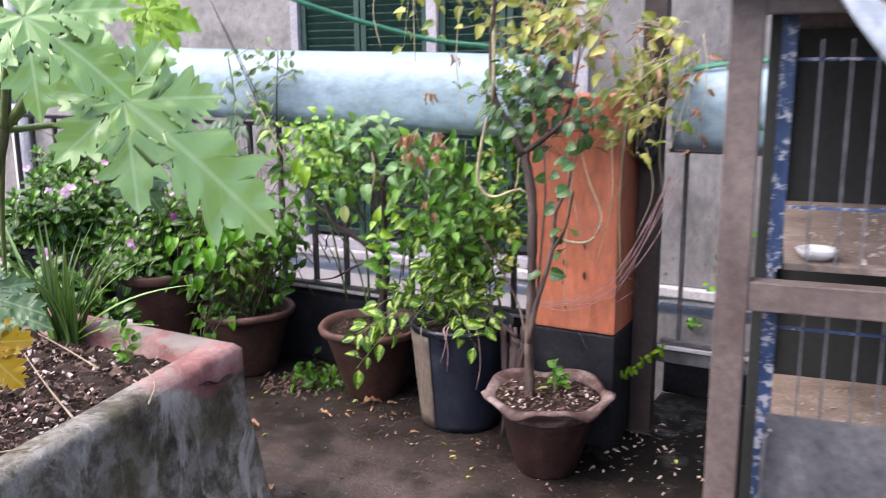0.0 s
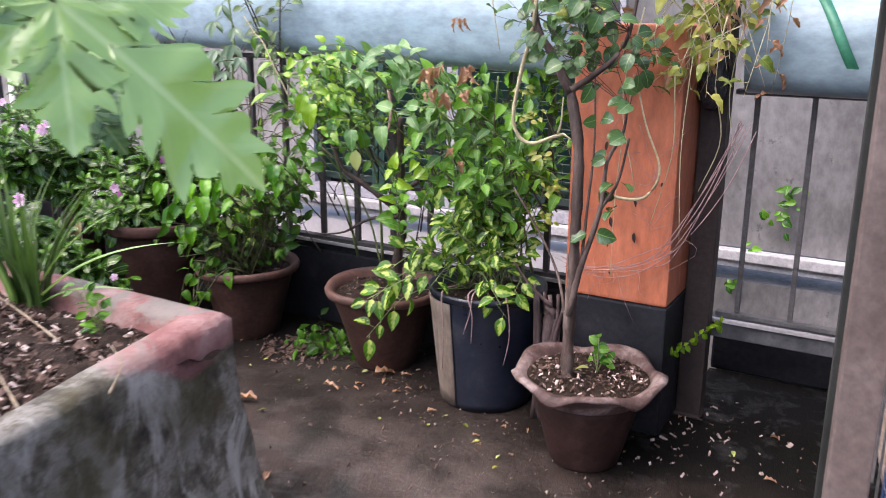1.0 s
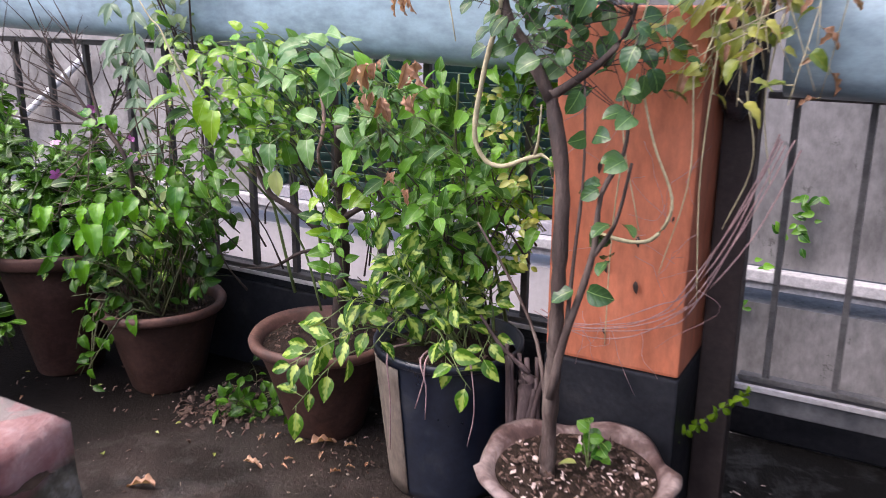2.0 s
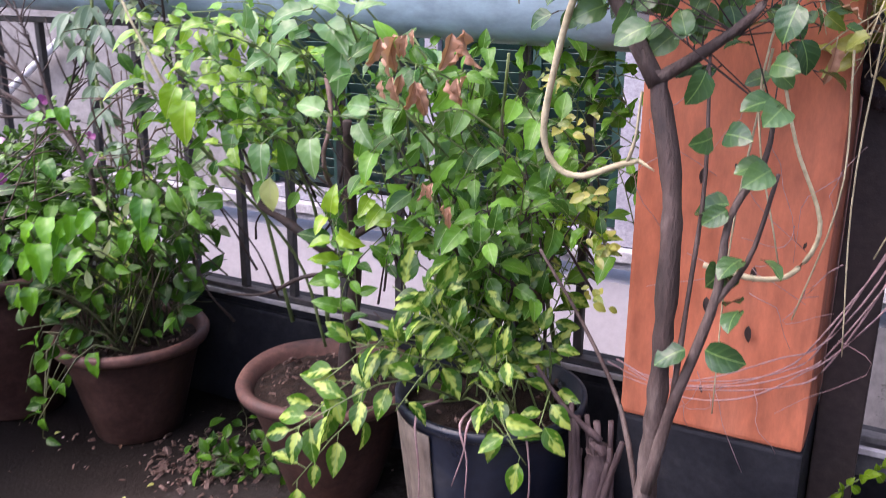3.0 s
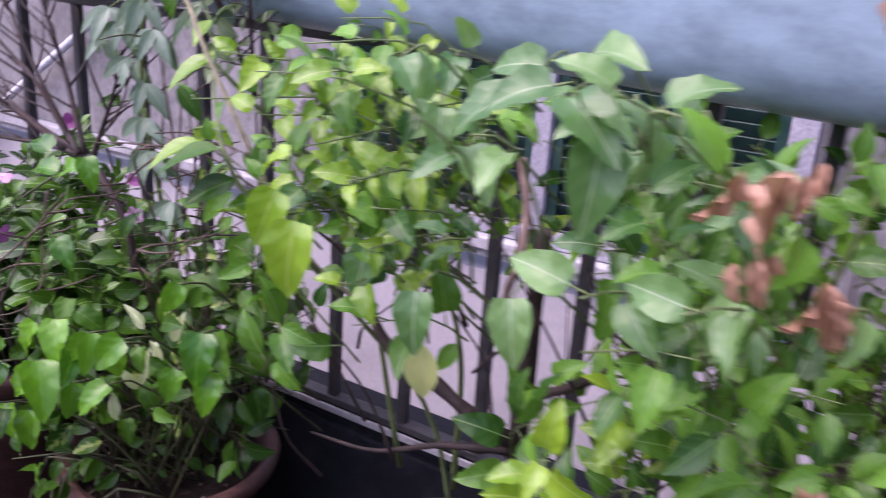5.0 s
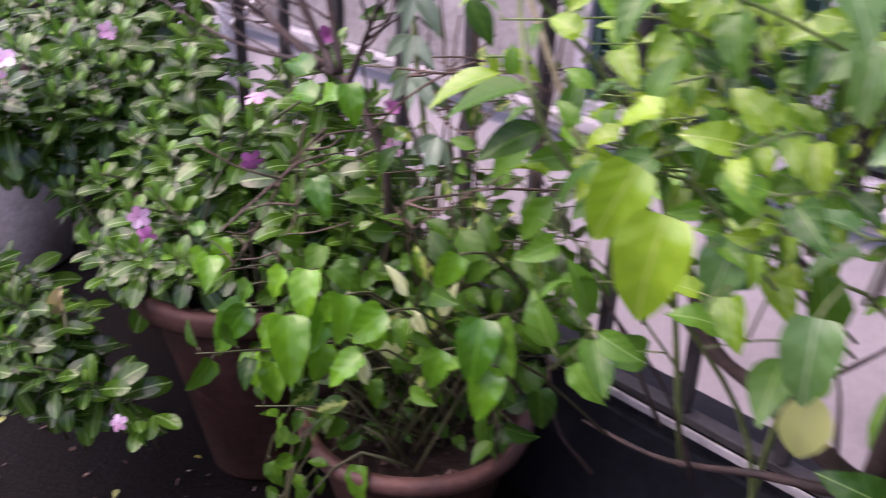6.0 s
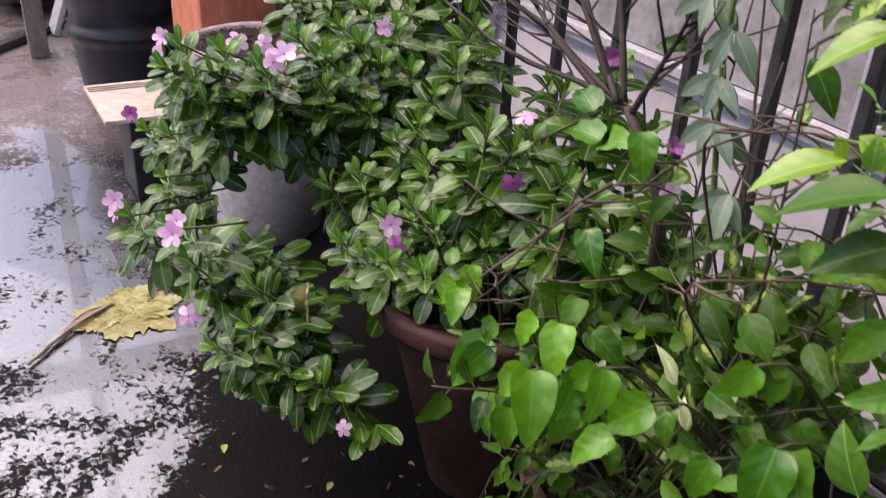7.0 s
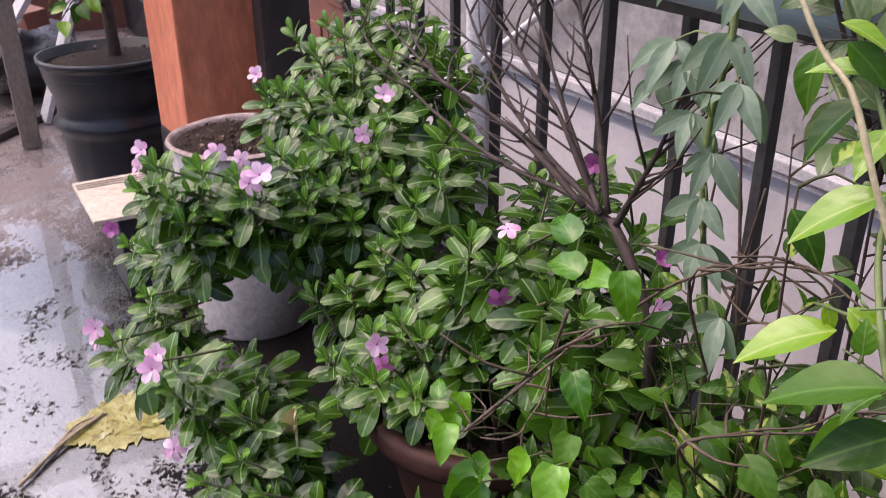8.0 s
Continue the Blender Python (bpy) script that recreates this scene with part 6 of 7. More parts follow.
# ---- bare twiggy shrub ----
bare = thing("bare_shrub", "leafless shrub of dark brown branching twigs", "shrub")
t = Tubes()
lines = [((0.344, 3.22, 0.722), (0.242, 3.22, 0.727), (0.069, 3.215, 0.721), (-0.152, 3.21, 0.751), (-0.382, 3.2, 0.822), (-0.487, 3.2, 0.88)), ((0.32, 3.22, 0.728), (0.186, 3.23, 0.756), (0.066, 3.24, 0.8), (-0.019, 3.24, 0.868), (-0.11, 3.25, 0.95)), ((0.302, 3.22, 0.74), (0.232, 3.21, 0.83), (0.164, 3.21, 0.873), (0.098, 3.2, 0.93)), ((0.332, 3.22, 0.729), (0.284, 3.23, 0.843), (0.253, 3.23, 0.919), (0.22, 3.23, 1.0)), ((0.349, 3.22, 0.721), (0.383, 3.22, 0.783), (0.413, 3.22, 0.839), (0.435, 3.22, 0.9)), ((0.31, 3.2, 0.735), (0.2, 3.17, 0.8), (0.05, 3.14, 0.84), (-0.1, 3.12, 0.9)), ((0.33, 3.21, 0.73), (0.22, 3.24, 0.8), (0.1, 3.27, 0.9), (0.03, 3.28, 1.0))]
for pts in lines:
    t = Tubes()
    line = spline(pts, 22)
    t.add(line, 0.0048, 0.0014, 7, 0.35)
    for i in range(4, 22):
        if rng.random() < 0.7:
            p = line[i]
            d = (line[min(i + 1, 22)] - line[i - 1]).normalized() + rand_dir(0.3) * 0.8
            l = rng.uniform(0.03, 0.15)
            t.add(spline([p, p + d * l * 0.5 + rand_dir() * 0.012, p + d * l], 5), 0.0021, 0.0008, 5, 0.4)
    hang("branch", t.mesh("branch", M_TWIG), bare)
t = Tubes()
t.add(spline([(0.34, 3.22, 0.725), (0.399, 3.22, 0.667), (0.42, 3.23, 0.596), (0.4, 3.24, 0.45), (0.3, 3.24, 0.345)], 14), 0.0062, 0.008, 8, 0.25)
for pts in (((0.157, 3.22, 0.35), (0.266, 3.22, 0.473), (0.333, 3.2, 0.571)), ((0.2, 3.2, 0.345), (0.23, 3.21, 0.45), (0.26, 3.2, 0.56)), ((0.26, 3.12, 0.36), (0.3, 3.08, 0.5), (0.36, 3.05, 0.56))):
    t.add(spline(pts, 10), 0.004, 0.002, 6, 0.3)
hang("trunk", t.mesh("trunk", M_TWIG), bare)

climber = thing("bluish_climber", "slender climber with drooping blue-green leaflets", "climber")
t, turns = Tubes(), []
t.add(spline([(0.5, 3.25, 0.25), (0.52, 3.22, 0.6), (0.5, 3.2, 0.85), (0.515, 3.2, 1.0), (0.47, 3.22, 1.2)], 22), 0.0045, 0.0025, 6, 0.2)
for x, y, z in ((0.459, 3.2, 0.942), (0.508, 3.2, 0.864), (0.416, 3.2, 0.916), (0.51, 3.2, 0.979), (0.509, 3.2, 0.767), (0.501, 3.2, 0.814), (0.475, 3.2, 0.895), (0.54, 3.19, 0.94), (0.44, 3.2, 0.96), (0.52, 3.2, 1.03), (0.55, 3.2, 0.7), (0.48, 3.19, 1.1), (0.44, 3.2, 1.05)):
    c = Vector((x, y, z))
    t.add(spline([(0.51, 3.2, z), c.lerp(Vector((0.51, 3.2, z)), 0.5) + Vector((0, 0, 0.015)), c], 5), 0.0016, 0.001, 5)
    for k in range(5):
        a = 2 * math.pi * k / 5 + rng.uniform(-0.3, 0.3)
        turns.append(leaf_turn(c, (math.cos(a) * 0.9, math.sin(a) * 0.5 - 0.1, -0.45 - 0.4 * rng.random()), rng.uniform(0.04, 0.066), Vector((0.5, -0.6, 0.6)), rng.uniform(-0.3, 0.3)))
hang("stem", t.mesh("stem", M_GREENSTEM), climber)
dress(climber, LANCE, L_BLUISH, turns, "leaflet")
# The same climber's thin shoots further along, in front of the pipe.
upper = thing("bluish_climber", "thin shoots of a climber in front of the pipe", "climber")
t, turns = Tubes(), []
for pts in (((0.62, 3.3, 0.85), (0.56, 3.22, 1.1), (0.46, 3.15, 1.4)), ((0.62, 3.3, 0.85), (0.6, 3.22, 1.05), (0.52, 3.15, 1.3)), ((0.62, 3.3, 0.85), (0.66, 3.25, 1.0), (0.72, 3.2, 1.2)), ((0.64, 3.3, 0.4), (0.63, 3.3, 0.6), (0.62, 3.3, 0.85))):
    line = spline(pts, 14)
    t.add(line, 0.0035, 0.0014, 6, 0.2)
    for p in line[2:]:
        if rng.random() < 0.85 and p.z < 1.22:
            sprig(t, turns, p, p + rand_dir(0.4) * rng.uniform(0.05, 0.1), 0.0013, 0, 0.018, (0.024, 0.042), 0.2, FACE)
hang("stem", t.mesh("stem", M_TWIG), upper)
dress(upper, OVATE, L_OLIVE, turns)


# ---- periwinkles ----
def flower_mesh(material, cup, droop):
    """Five spoon-shaped petals round a small eye."""
    v, q, uv = [], [], []
    pv, pq, puv = blade(lambda s: 0.05 + 0.34 * math.sin(math.pi * min(1.0, 0.04 + 0.9 * s**1.5)) ** 0.75, 7, 0.12, droop, blunt=True)
    for k in range(5):
        m = Matrix.Rotation(2 * math.pi * k / 5, 4, "Z") @ pose(0, 0.05, 0, cup, 11, 0)
        b = len(v)
        v += [m @ Vector(p) for p in pv]
        q += [tuple(i + b for i in face) for face in pq]
        uv += puv
    return raw_mesh("flower", v, q, material, uv)


PINK = [flower_mesh(L_PETAL, 12, -0.05), flower_mesh(L_PETAL, -2, 0.25), flower_mesh(L_PETAL, 22, 0.1)]
DEEP = [flower_mesh(L_PETAL_DEEP, 30, 0.0), flower_mesh(L_PETAL_DEEP, 5, 0.3)]
eye_bm = bmesh.new()
bmesh.ops.create_icosphere(eye_bm, subdivisions=1, radius=0.09)
EYE = bpy.data.meshes.new("flower_eye")
eye_bm.to_mesh(EYE)
eye_bm.free()
EYE.materials.append(M_EYE)


def flower(parent, p, d, size, mesh):
    d = (Vector(d).normalized() + rand_dir() * 0.4).normalized()
    f = hang("flower", rng.choice(mesh), parent, "five-petalled pink flower", leaf_turn(Vector(p), d, size * rng.uniform(0.7, 0.85), Vector((0, 0, 1))) @ Matrix.Rotation(math.radians(-90), 4, "X") @ Matrix.Rotation(rng.uniform(0, 6.28), 4, "Z"))
    hang("flower_eye", EYE, f, "dark pink centre", pose(0, 0, 0.03))
    s = Tubes()
    a = Vector(p)
    s.add(spline([a, a - Vector(d).normalized() * 0.02 - Vector((0, 0, 0.02))], 3), 0.0012, 0.0014, 4)
    hang("flower_stalk", s.mesh("flower_stalk", M_GREENSTEM), parent)


def periwinkle(label, root, tips, flowers, fill=2, spread=0.07):
    """Rosettes of glossy leaves on the tips of bending stems, with darker leaves further in."""
    plant = thing("periwinkle", label, "flowering plant", group="periwinkles")
    t, front, inner, young = Tubes(), [], [], []
    # Leaves and stems are cleared along the camera's line of sight to the cream pot.
    sight_a, sight_b = Vector((0.067, 2.829, 0.584)), Vector((-0.575, 2.972, 0.25))
    gap = (sight_b - sight_a).normalized()

    def in_sight_line(p, r):
        along = (p - sight_a).dot(gap)
        return -0.25 < along < 0.85 and (p - sight_a - gap * along).length < r * (0.7 + 0.5 * along)

    root = Vector(root)
    for tip in tips:
        tip = Vector(tip)
        a = root + Vector((rng.uniform(-spread, spread), rng.uniform(-spread, spread), 0))
        mid = a.lerp(tip, 0.5) + Vector((0, 0, 0.05 if tip.z > a.z + 0.15 else -0.1)) + rand_dir() * 0.03
        line = spline([a, mid, tip], 10)
        reach = (tip - root).xy.length
        if reach < 0.2 and not any(in_sight_line(p, 0.13) for p in line):
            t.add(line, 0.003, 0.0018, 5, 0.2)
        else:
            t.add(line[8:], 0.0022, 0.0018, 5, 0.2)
        out = tip - root
        out.z *= 0.4
        axis = (out.normalized() * 0.4 + Vector((0.35, -0.25, 1)) + rand_dir() * 0.25).normalized()
        u = axis.cross(Vector((0.3, 0.7, 0.1))).normalized()
        w = axis.cross(u)
        big = rng.uniform(0.054, 0.074)
        for k in range(12):
            ang = k * 2.4 + rng.uniform(-0.2, 0.2)
            r = 0.25 + 0.1 * k
            d = (u * math.cos(ang) + w * math.sin(ang)) * r + axis * (1.05 - 0.1 * k)
            (young if k < 3 else front).append(leaf_turn(tip - axis * 0.006 * k, d, big * (0.42 + 0.055 * k), axis, rng.uniform(-0.2, 0.2)))
        # Whorls further down the stem, and loose leaves behind them.
        for j in range(1, 3):
            for k in range(5):
                ang = k * 1.257 + j * 0.7 + rng.uniform(-0.3, 0.3)
                d = (u * math.cos(ang) + w * math.sin(ang)) + axis * (0.1 - 0.2 * j) + Vector((0, 0, rng.uniform(-0.2, 0.1)))
                inner.append(leaf_turn(tip - axis * (0.05 + 0.035 * j) + rand_dir() * 0.006, d, big * rng.uniform(0.85, 1.1), axis + rand_dir() * 0.2, rng.uniform(-0.3, 0.3)))
        for _ in range(fill - 1):
            c = tip + Vector((rng.uniform(-0.07, 0.03), rng.uniform(0.02, 0.1), rng.uniform(-0.12, -0.04)))
            for k in range(5):
                inner.append(leaf_turn(c + rand_dir() * 0.014, rand_dir(0.25), rng.uniform(0.04, 0.058), Vector((rng.uniform(-0.4, 0.6), rng.uniform(-0.7, 0.3), 1)), rng.uniform(-0.3, 0.3)))
            if not in_sight_line(c, 0.18):
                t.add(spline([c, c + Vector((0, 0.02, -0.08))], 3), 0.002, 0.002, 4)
    hang("stem", t.mesh("stem", M_DARKSTEM), plant, kind="stuff")
    front = [m for m in front if not in_sight_line(m.translation, 0.082)]
    inner = off_sight_line([m for m in inner if not in_sight_line(m.translation, 0.09)], r=0.045)
    rng.shuffle(front)
    dress(plant, OBOVATE, L_PERI, front + inner, most=min(290, len(front)))
    dress(plant, OBOVATE, L_PERI_YOUNG, [m for m in young if not in_sight_line(m.translation, 0.082)], "young_leaf", 120, "lighter young leaf", "young_foliage")
    for p, d, s, me in flowers:
        flower(plant, p, d, s, me)
    return plant


TO = (0.75, -0.35, 0.5)
upper_c = [(0.12, 2.99, 0.52), (0.13, 3.03, 0.53), (0.16, 3.05, 0.51), (-0.07, 2.97, 0.49), (-0.13, 2.98, 0.5), (-0.01, 3, 0.53), (0.16, 3, 0.48), (0.23, 3.13, 0.64), (0.2, 3.12, 0.56), (0.16, 3.1, 0.59), (0.23, 3.14, 0.56), (0.19, 3.11, 0.66), (0.08, 3.07, 0.58), (0, 3.06, 0.58), (0.28, 3.16, 0.55), (0.25, 3.27, 0.76), (0.26, 3.26, 0.7)]
lower_c = [(-0.11, 2.85, 0.38), (-0.03, 2.85, 0.39), (0.05, 2.72, 0.46), (0.03, 2.71, 0.5), (-0.01, 2.79, 0.41), (-0.07, 2.78, 0.42), (0.02, 2.83, 0.37), (0.05, 2.75, 0.38), (0.08, 2.83, 0.34), (0.04, 2.79, 0.36), (0.11, 2.81, 0.3), (0.35, 3.18, 0.61), (0.38, 3.21, 0.57), (0.4, 3.25, 0.64), (0.43, 3.25, 0.57), (0.4, 3.19, 0.53), (0.33, 3.15, 0.63), (0.34, 3.12, 0.57)]
tips_low = [(0.113, 2.96, 0.455), (0.072, 2.94, 0.46), (0.223, 3.0, 0.475), (0.174, 2.97, 0.475), (0.18, 2.8, 0.35), (0.2, 2.85, 0.31), (0.14, 2.78, 0.39), (0.13, 2.73, 0.36), (0.09, 2.8, 0.42)]
upper_e = [(-0.14, 2.67, 0.45), (-0.23, 2.74, 0.47), (-0.25, 2.75, 0.42), (-0.38, 2.74, 0.5), (-0.32, 2.77, 0.51), (-0.33, 2.81, 0.54), (-0.42, 2.81, 0.59), (-0.48, 2.8, 0.6), (-0.33, 2.84, 0.59), (-0.28, 2.88, 0.58), (-0.22, 2.91, 0.58), (-0.16, 2.94, 0.59), (-0.18, 2.88, 0.64), (-0.19, 2.78, 0.7), (-0.16, 2.82, 0.66), (-0.15, 2.89, 0.68), (-0.13, 2.86, 0.62), (-0.17, 2.79, 0.65), (-0.18, 2.75, 0.67), (-0.15, 2.95, 0.71)]
lower_e = [(-0.13, 2.99, 0.68), (-0.17, 2.84, 0.69), (-0.14, 2.8, 0.62), (-0.45, 3.1, 0.66), (-0.55, 3.2, 0.72), (-0.62, 3.22, 0.8), (-0.5, 3.16, 0.76), (-0.4, 2.87, 0.6), (-0.11, 2.89, 0.67), (-0.1, 2.98, 0.64), (-0.12, 3.02, 0.65), (-0.13, 3, 0.56), (-0.09, 3.05, 0.6), (-0.12, 3.08, 0.67), (-0.16, 3.06, 0.69), (-0.13, 3.11, 0.72), (-0.09, 3.12, 0.66), (0, 3.12, 0.65), (0.01, 3.09, 0.61), (-0.01, 3.16, 0.69), (-0.05, 3.21, 0.73)]
back = [(rng.uniform(-0.55, 0.3), rng.uniform(3.1, 3.36), rng.uniform(0.46, 0.7)) for _ in range(26)]
tips_d = [(-0.48, 3.1, 0.82), (-0.39, 3.11, 0.8), (-0.38, 3.16, 0.83), (-0.31, 3.15, 0.79), (-0.41, 3.02, 0.73), (-0.38, 3.04, 0.74), (-0.32, 3.06, 0.75), (-0.3, 3.1, 0.76), (-0.21, 3.09, 0.74), (-0.2, 3.04, 0.71), (-0.16, 3.14, 0.76), (-0.36, 3.25, 0.72), (-0.25, 3.25, 0.7), (-0.45, 3.2, 0.7), (-0.12, 3.28, 0.68), (-0.5, 3.26, 0.86), (-0.42, 3.28, 0.9), (-0.34, 3.28, 0.88), (-0.28, 3.3, 0.82), (-0.2, 3.3, 0.8), (-0.55, 3.28, 0.8), (-0.46, 3.3, 0.78), (-0.3, 3.22, 0.8)]
periwinkle("pink periwinkle with glossy dark leaves in a clay pot", (0.15, 3.14, 0.35), upper_c + lower_c + tips_low + [p for p in back if p[0] > -0.1], [((0.152, 2.985, 0.515), TO, 0.024, PINK), ((0.17, 2.985, 0.49), (0.6, -0.6, 0.1), 0.02, DEEP), ((0.068, 2.7, 0.512), TO, 0.025, PINK), ((0.05, 2.71, 0.522), (0.4, -0.7, 0.5), 0.022, PINK), ((0.067, 2.71, 0.378), TO, 0.022, PINK), ((0.25, 3.255, 0.76), TO, 0.022, DEEP), ((0.229, 3.143, 0.685), (0.5, -0.2, 0.8), 0.022, PINK), ((0.25, 3.12, 0.6), (0.5, -0.5, -0.3), 0.02, DEEP), ((0.4, 3.25, 0.69), TO, 0.02, DEEP), ((0.44, 3.22, 0.65), TO, 0.018, PINK), ((0.24, 2.88, 0.25), (0.6, -0.4, 0.3), 0.018, PINK)])
t = Tubes()
t.add(spline([(0.115, 2.87, 0.32), (0.11, 2.873, 0.37), (0.1, 2.876, 0.41), (0.108, 2.874, 0.418)], 8), 0.0022, 0.0016, 5, 0.3)
withered = new("withered_leaf", t.mesh("stem", M_VINE))
tagged(withered, "pale withered leaf curled up among the periwinkles", "leaf")
hang("blade", leaf_mesh("blade", CRUMPLED, L_STRAW), withered, "", leaf_turn(Vector((0.105, 2.875, 0.418)), (-0.15, -0.1, -1), 0.062, Vector((0.6, -0.7, 0.2))))
pot_e, _ = tapered_pot("terracotta_pot", (-0.42, 3.27, 0), 0.115, 0.27, M_TERRA_DARK, "dark clay pot hidden under the periwinkle", 0.7)
periwinkle("spreading pink periwinkle beside the cream pot", (-0.42, 3.26, 0.25), upper_e + lower_e + [p for p in back if p[0] <= -0.1], [((-0.025, 2.892, 0.72), TO, 0.026, PINK), ((-0.04, 2.88, 0.705), (0.7, -0.5, 0.0), 0.022, PINK), ((-0.33, 2.9, 0.66), TO, 0.025, PINK), ((-0.16, 2.9, 0.7), (0.8, -0.1, 0.3), 0.02, PINK), ((-0.13, 3.09, 0.72), TO, 0.022, PINK), ((-0.11, 3.12, 0.785), TO, 0.022, PINK), ((-0.485, 2.8, 0.635), TO, 0.024, PINK), ((-0.47, 2.79, 0.61), (0.6, -0.6, 0.2), 0.021, PINK), ((-0.42, 2.72, 0.52), TO, 0.022, DEEP), ((-0.14, 2.65, 0.48), TO, 0.023, PINK), ((-0.15, 2.65, 0.455), (0.6, -0.6, 0.2), 0.02, PINK)])
periwinkle("tall periwinkle with light green leaves behind the cream pot", (-0.43, 3.28, 0.25), tips_d, [((-0.43, 3.01, 0.76), TO, 0.023, PINK)])


# ---- croton in the black drum, weeds ----
croton = thing("croton", "croton with broad yellow-green leaves in the black drum", "shrub")
t, turns = Tubes(), []
t.add(spline([(-2.2, 2.98, 0.41), (-2.21, 2.98, 0.7), (-2.2, 2.98, 1.0)], 10), 0.025, 0.014, 8, 0.2)
for _ in range(26):
    end = Vector((-2.25 + rng.uniform(-0.22, 0.2), 2.92 + rng.uniform(-0.22, 0.2), rng.uniform(0.66, 1.1)))
    sprig(t, turns, (-2.2, 2.98, rng.uniform(0.6, 0.95)), end, 0.003, 0.03, 0.05, (0.07, 0.11), 0.4, Vector((0.6, -0.4, 0.6)))
for _ in range(5):
    end = Vector((-2.12 + rng.uniform(-0.05, 0.05), 2.84 + rng.uniform(-0.06, 0.06), rng.uniform(0.56, 0.68)))
    sprig(t, turns, (-2.2, 2.98, 0.62), end, 0.003, 0.03, 0.05, (0.05, 0.08), 0.5, Vector((0.6, -0.4, 0.6)))
hang("stem", t.mesh("stem", M_TWIG), croton)
dress(croton, OVATE, L_LIME, turns[::2] or turns, "yellow_leaf")
dress(croton, OVATE, L_POTHOS, turns[1::2], "green_leaf")

weeds = thing("weeds", "low green weeds growing between the pots", "weeds", kind="stuff")
t, turns = Tubes(), []
for cx, cy, n in ((0.84, 3.18, 15), (0.78, 3.3, 5), (0.74, 3.2, 7)):
    for _ in range(n):
        a = Vector((cx + rng.uniform(-0.05, 0.05), cy + rng.uniform(-0.05, 0.05), 0.0))
        sprig(t, turns, a, a + Vector((rng.uniform(-0.1, 0.1), rng.uniform(-0.1, 0.06), rng.uniform(0.01, 0.07))), 0.0014, 0.0, 0.022, (0.02, 0.042), 0.2, FACE)
hang("stem", t.mesh("stem", M_DARKSTEM), weeds, kind="stuff")
hang("foliage", joined_leaves("foliage", OVATE, L_POTHOS, turns), weeds, kind="stuff")

creep = thing("wall_weed", "small dusty weed hanging on the far wall", "weed")
turns = []
for c in ((1.9, 5.38, 0.2), (1.92, 5.38, 0.26), (1.87, 5.38, 0.12), (1.75, 5.38, -0.05), (1.72, 5.38, -0.2)):
    for _ in range(7):
        turns.append(leaf_turn(Vector(c) + Vector((rng.uniform(-0.05, 0.05), -0.01, rng.uniform(-0.05, 0.05))), (rng.uniform(-1, 1), -0.3, rng.uniform(-0.8, 0.5)), rng.uniform(0.03, 0.06), Vector((0, -1, 0.3))))
dress(creep, OVATE, L_HEART, turns)


# ---- the hen cage by the walk ----
cage_turn = 8
cage = thing("cage_rack", "brown steel rack holding empty wire bird cages", "cage", (2.43, 2.19, 0), turn=cage_turn)
# The rear posts get a near-black colour, darker than the front pair.
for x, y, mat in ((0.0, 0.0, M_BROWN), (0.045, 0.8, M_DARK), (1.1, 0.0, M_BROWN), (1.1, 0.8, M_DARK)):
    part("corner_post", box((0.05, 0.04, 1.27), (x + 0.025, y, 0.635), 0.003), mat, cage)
for y in (0.0, 0.8):
    for z in (0.36, 0.79, 1.245):
        part("cross_rail", box((1.05, 0.034, 0.048), (0.575, y, z), 0.003), M_BROWN, cage)
for z in (0.36, 0.79, 1.245):
    part("side_rail", box((0.03, 0.76, 0.034), (1.125, 0.4, z), 0.002), M_BROWN, cage)
for z in (0.825, 0.395):
    tray = part("shelf", box((1.0, 0.7, 0.012), (0.6, 0.41, z), 0.002), M_TRAY, cage, "dirty tray floor strewn with feed")
    chips(tray, 300, lambda: (rng.uniform(0.13, 1.0), rng.uniform(0.08, 0.7), z + 0.008), (0.005, 0.018), M_PALECHIP, "feed")
for z in (0.825, 0.395):
    for x in (0.085, 1.06):
        for y in (0.05, 0.76):
            part("cage_post", box((0.022, 0.022, 0.4), (x, y, z + 0.2), 0.002), M_BLUE, cage, "blue post with chipped white paint")
    for h in (0.1, 0.33):
        part("cage_wire", box((0.94, 0.005, 0.005), (0.57, 0.05, z + h)), M_BLUE, cage)
    for k in range(22):
        part("cage_wire", box((0.0035, 0.0035, 0.36), (0.13 + 0.042 * k + rng.uniform(-0.006, 0.006), 0.05, z + 0.18)), M_WIRE, cage)
    for k in range(10):
        part("cage_wire", box((0.0035, 0.0035, 0.36), (0.085, 0.12 + 0.065 * k, z + 0.18)), M_WIRE, cage)
    # The shade inside the cage is put into these sheets' near-black colour.
    part("back_sheet", box((0.98, 0.008, 0.4), (0.58, 0.775, z + 0.2)), M_DARK, cage, "sheet at the back, the cage's shade in its colour")
    part("far_sheet", box((0.008, 0.68, 0.4), (1.085, 0.41, z + 0.2)), M_DARK, cage, "sheet at the end, the cage's shade in its colour")
part("side_sheet", box((1.0, 0.006, 0.2), (0.59, 0.032, 0.48)), M_SHEET, cage, "grey metal sheet before the lower cage")
bowl = lathe([(0.018, 0.0), (0.028, 0.008), (0.033, 0.018), (0.031, 0.019), (0.025, 0.008), (0.012, 0.004)], 28)
part("feed_bowl", bowl, M_WHITE, None, "shallow white feed bowl on the cage tray", smooth=True, category="bowl", m=cage.matrix_world @ pose(0.15, 0.1, 0.832))
bm = bmesh.new()
n = 26
grid = []
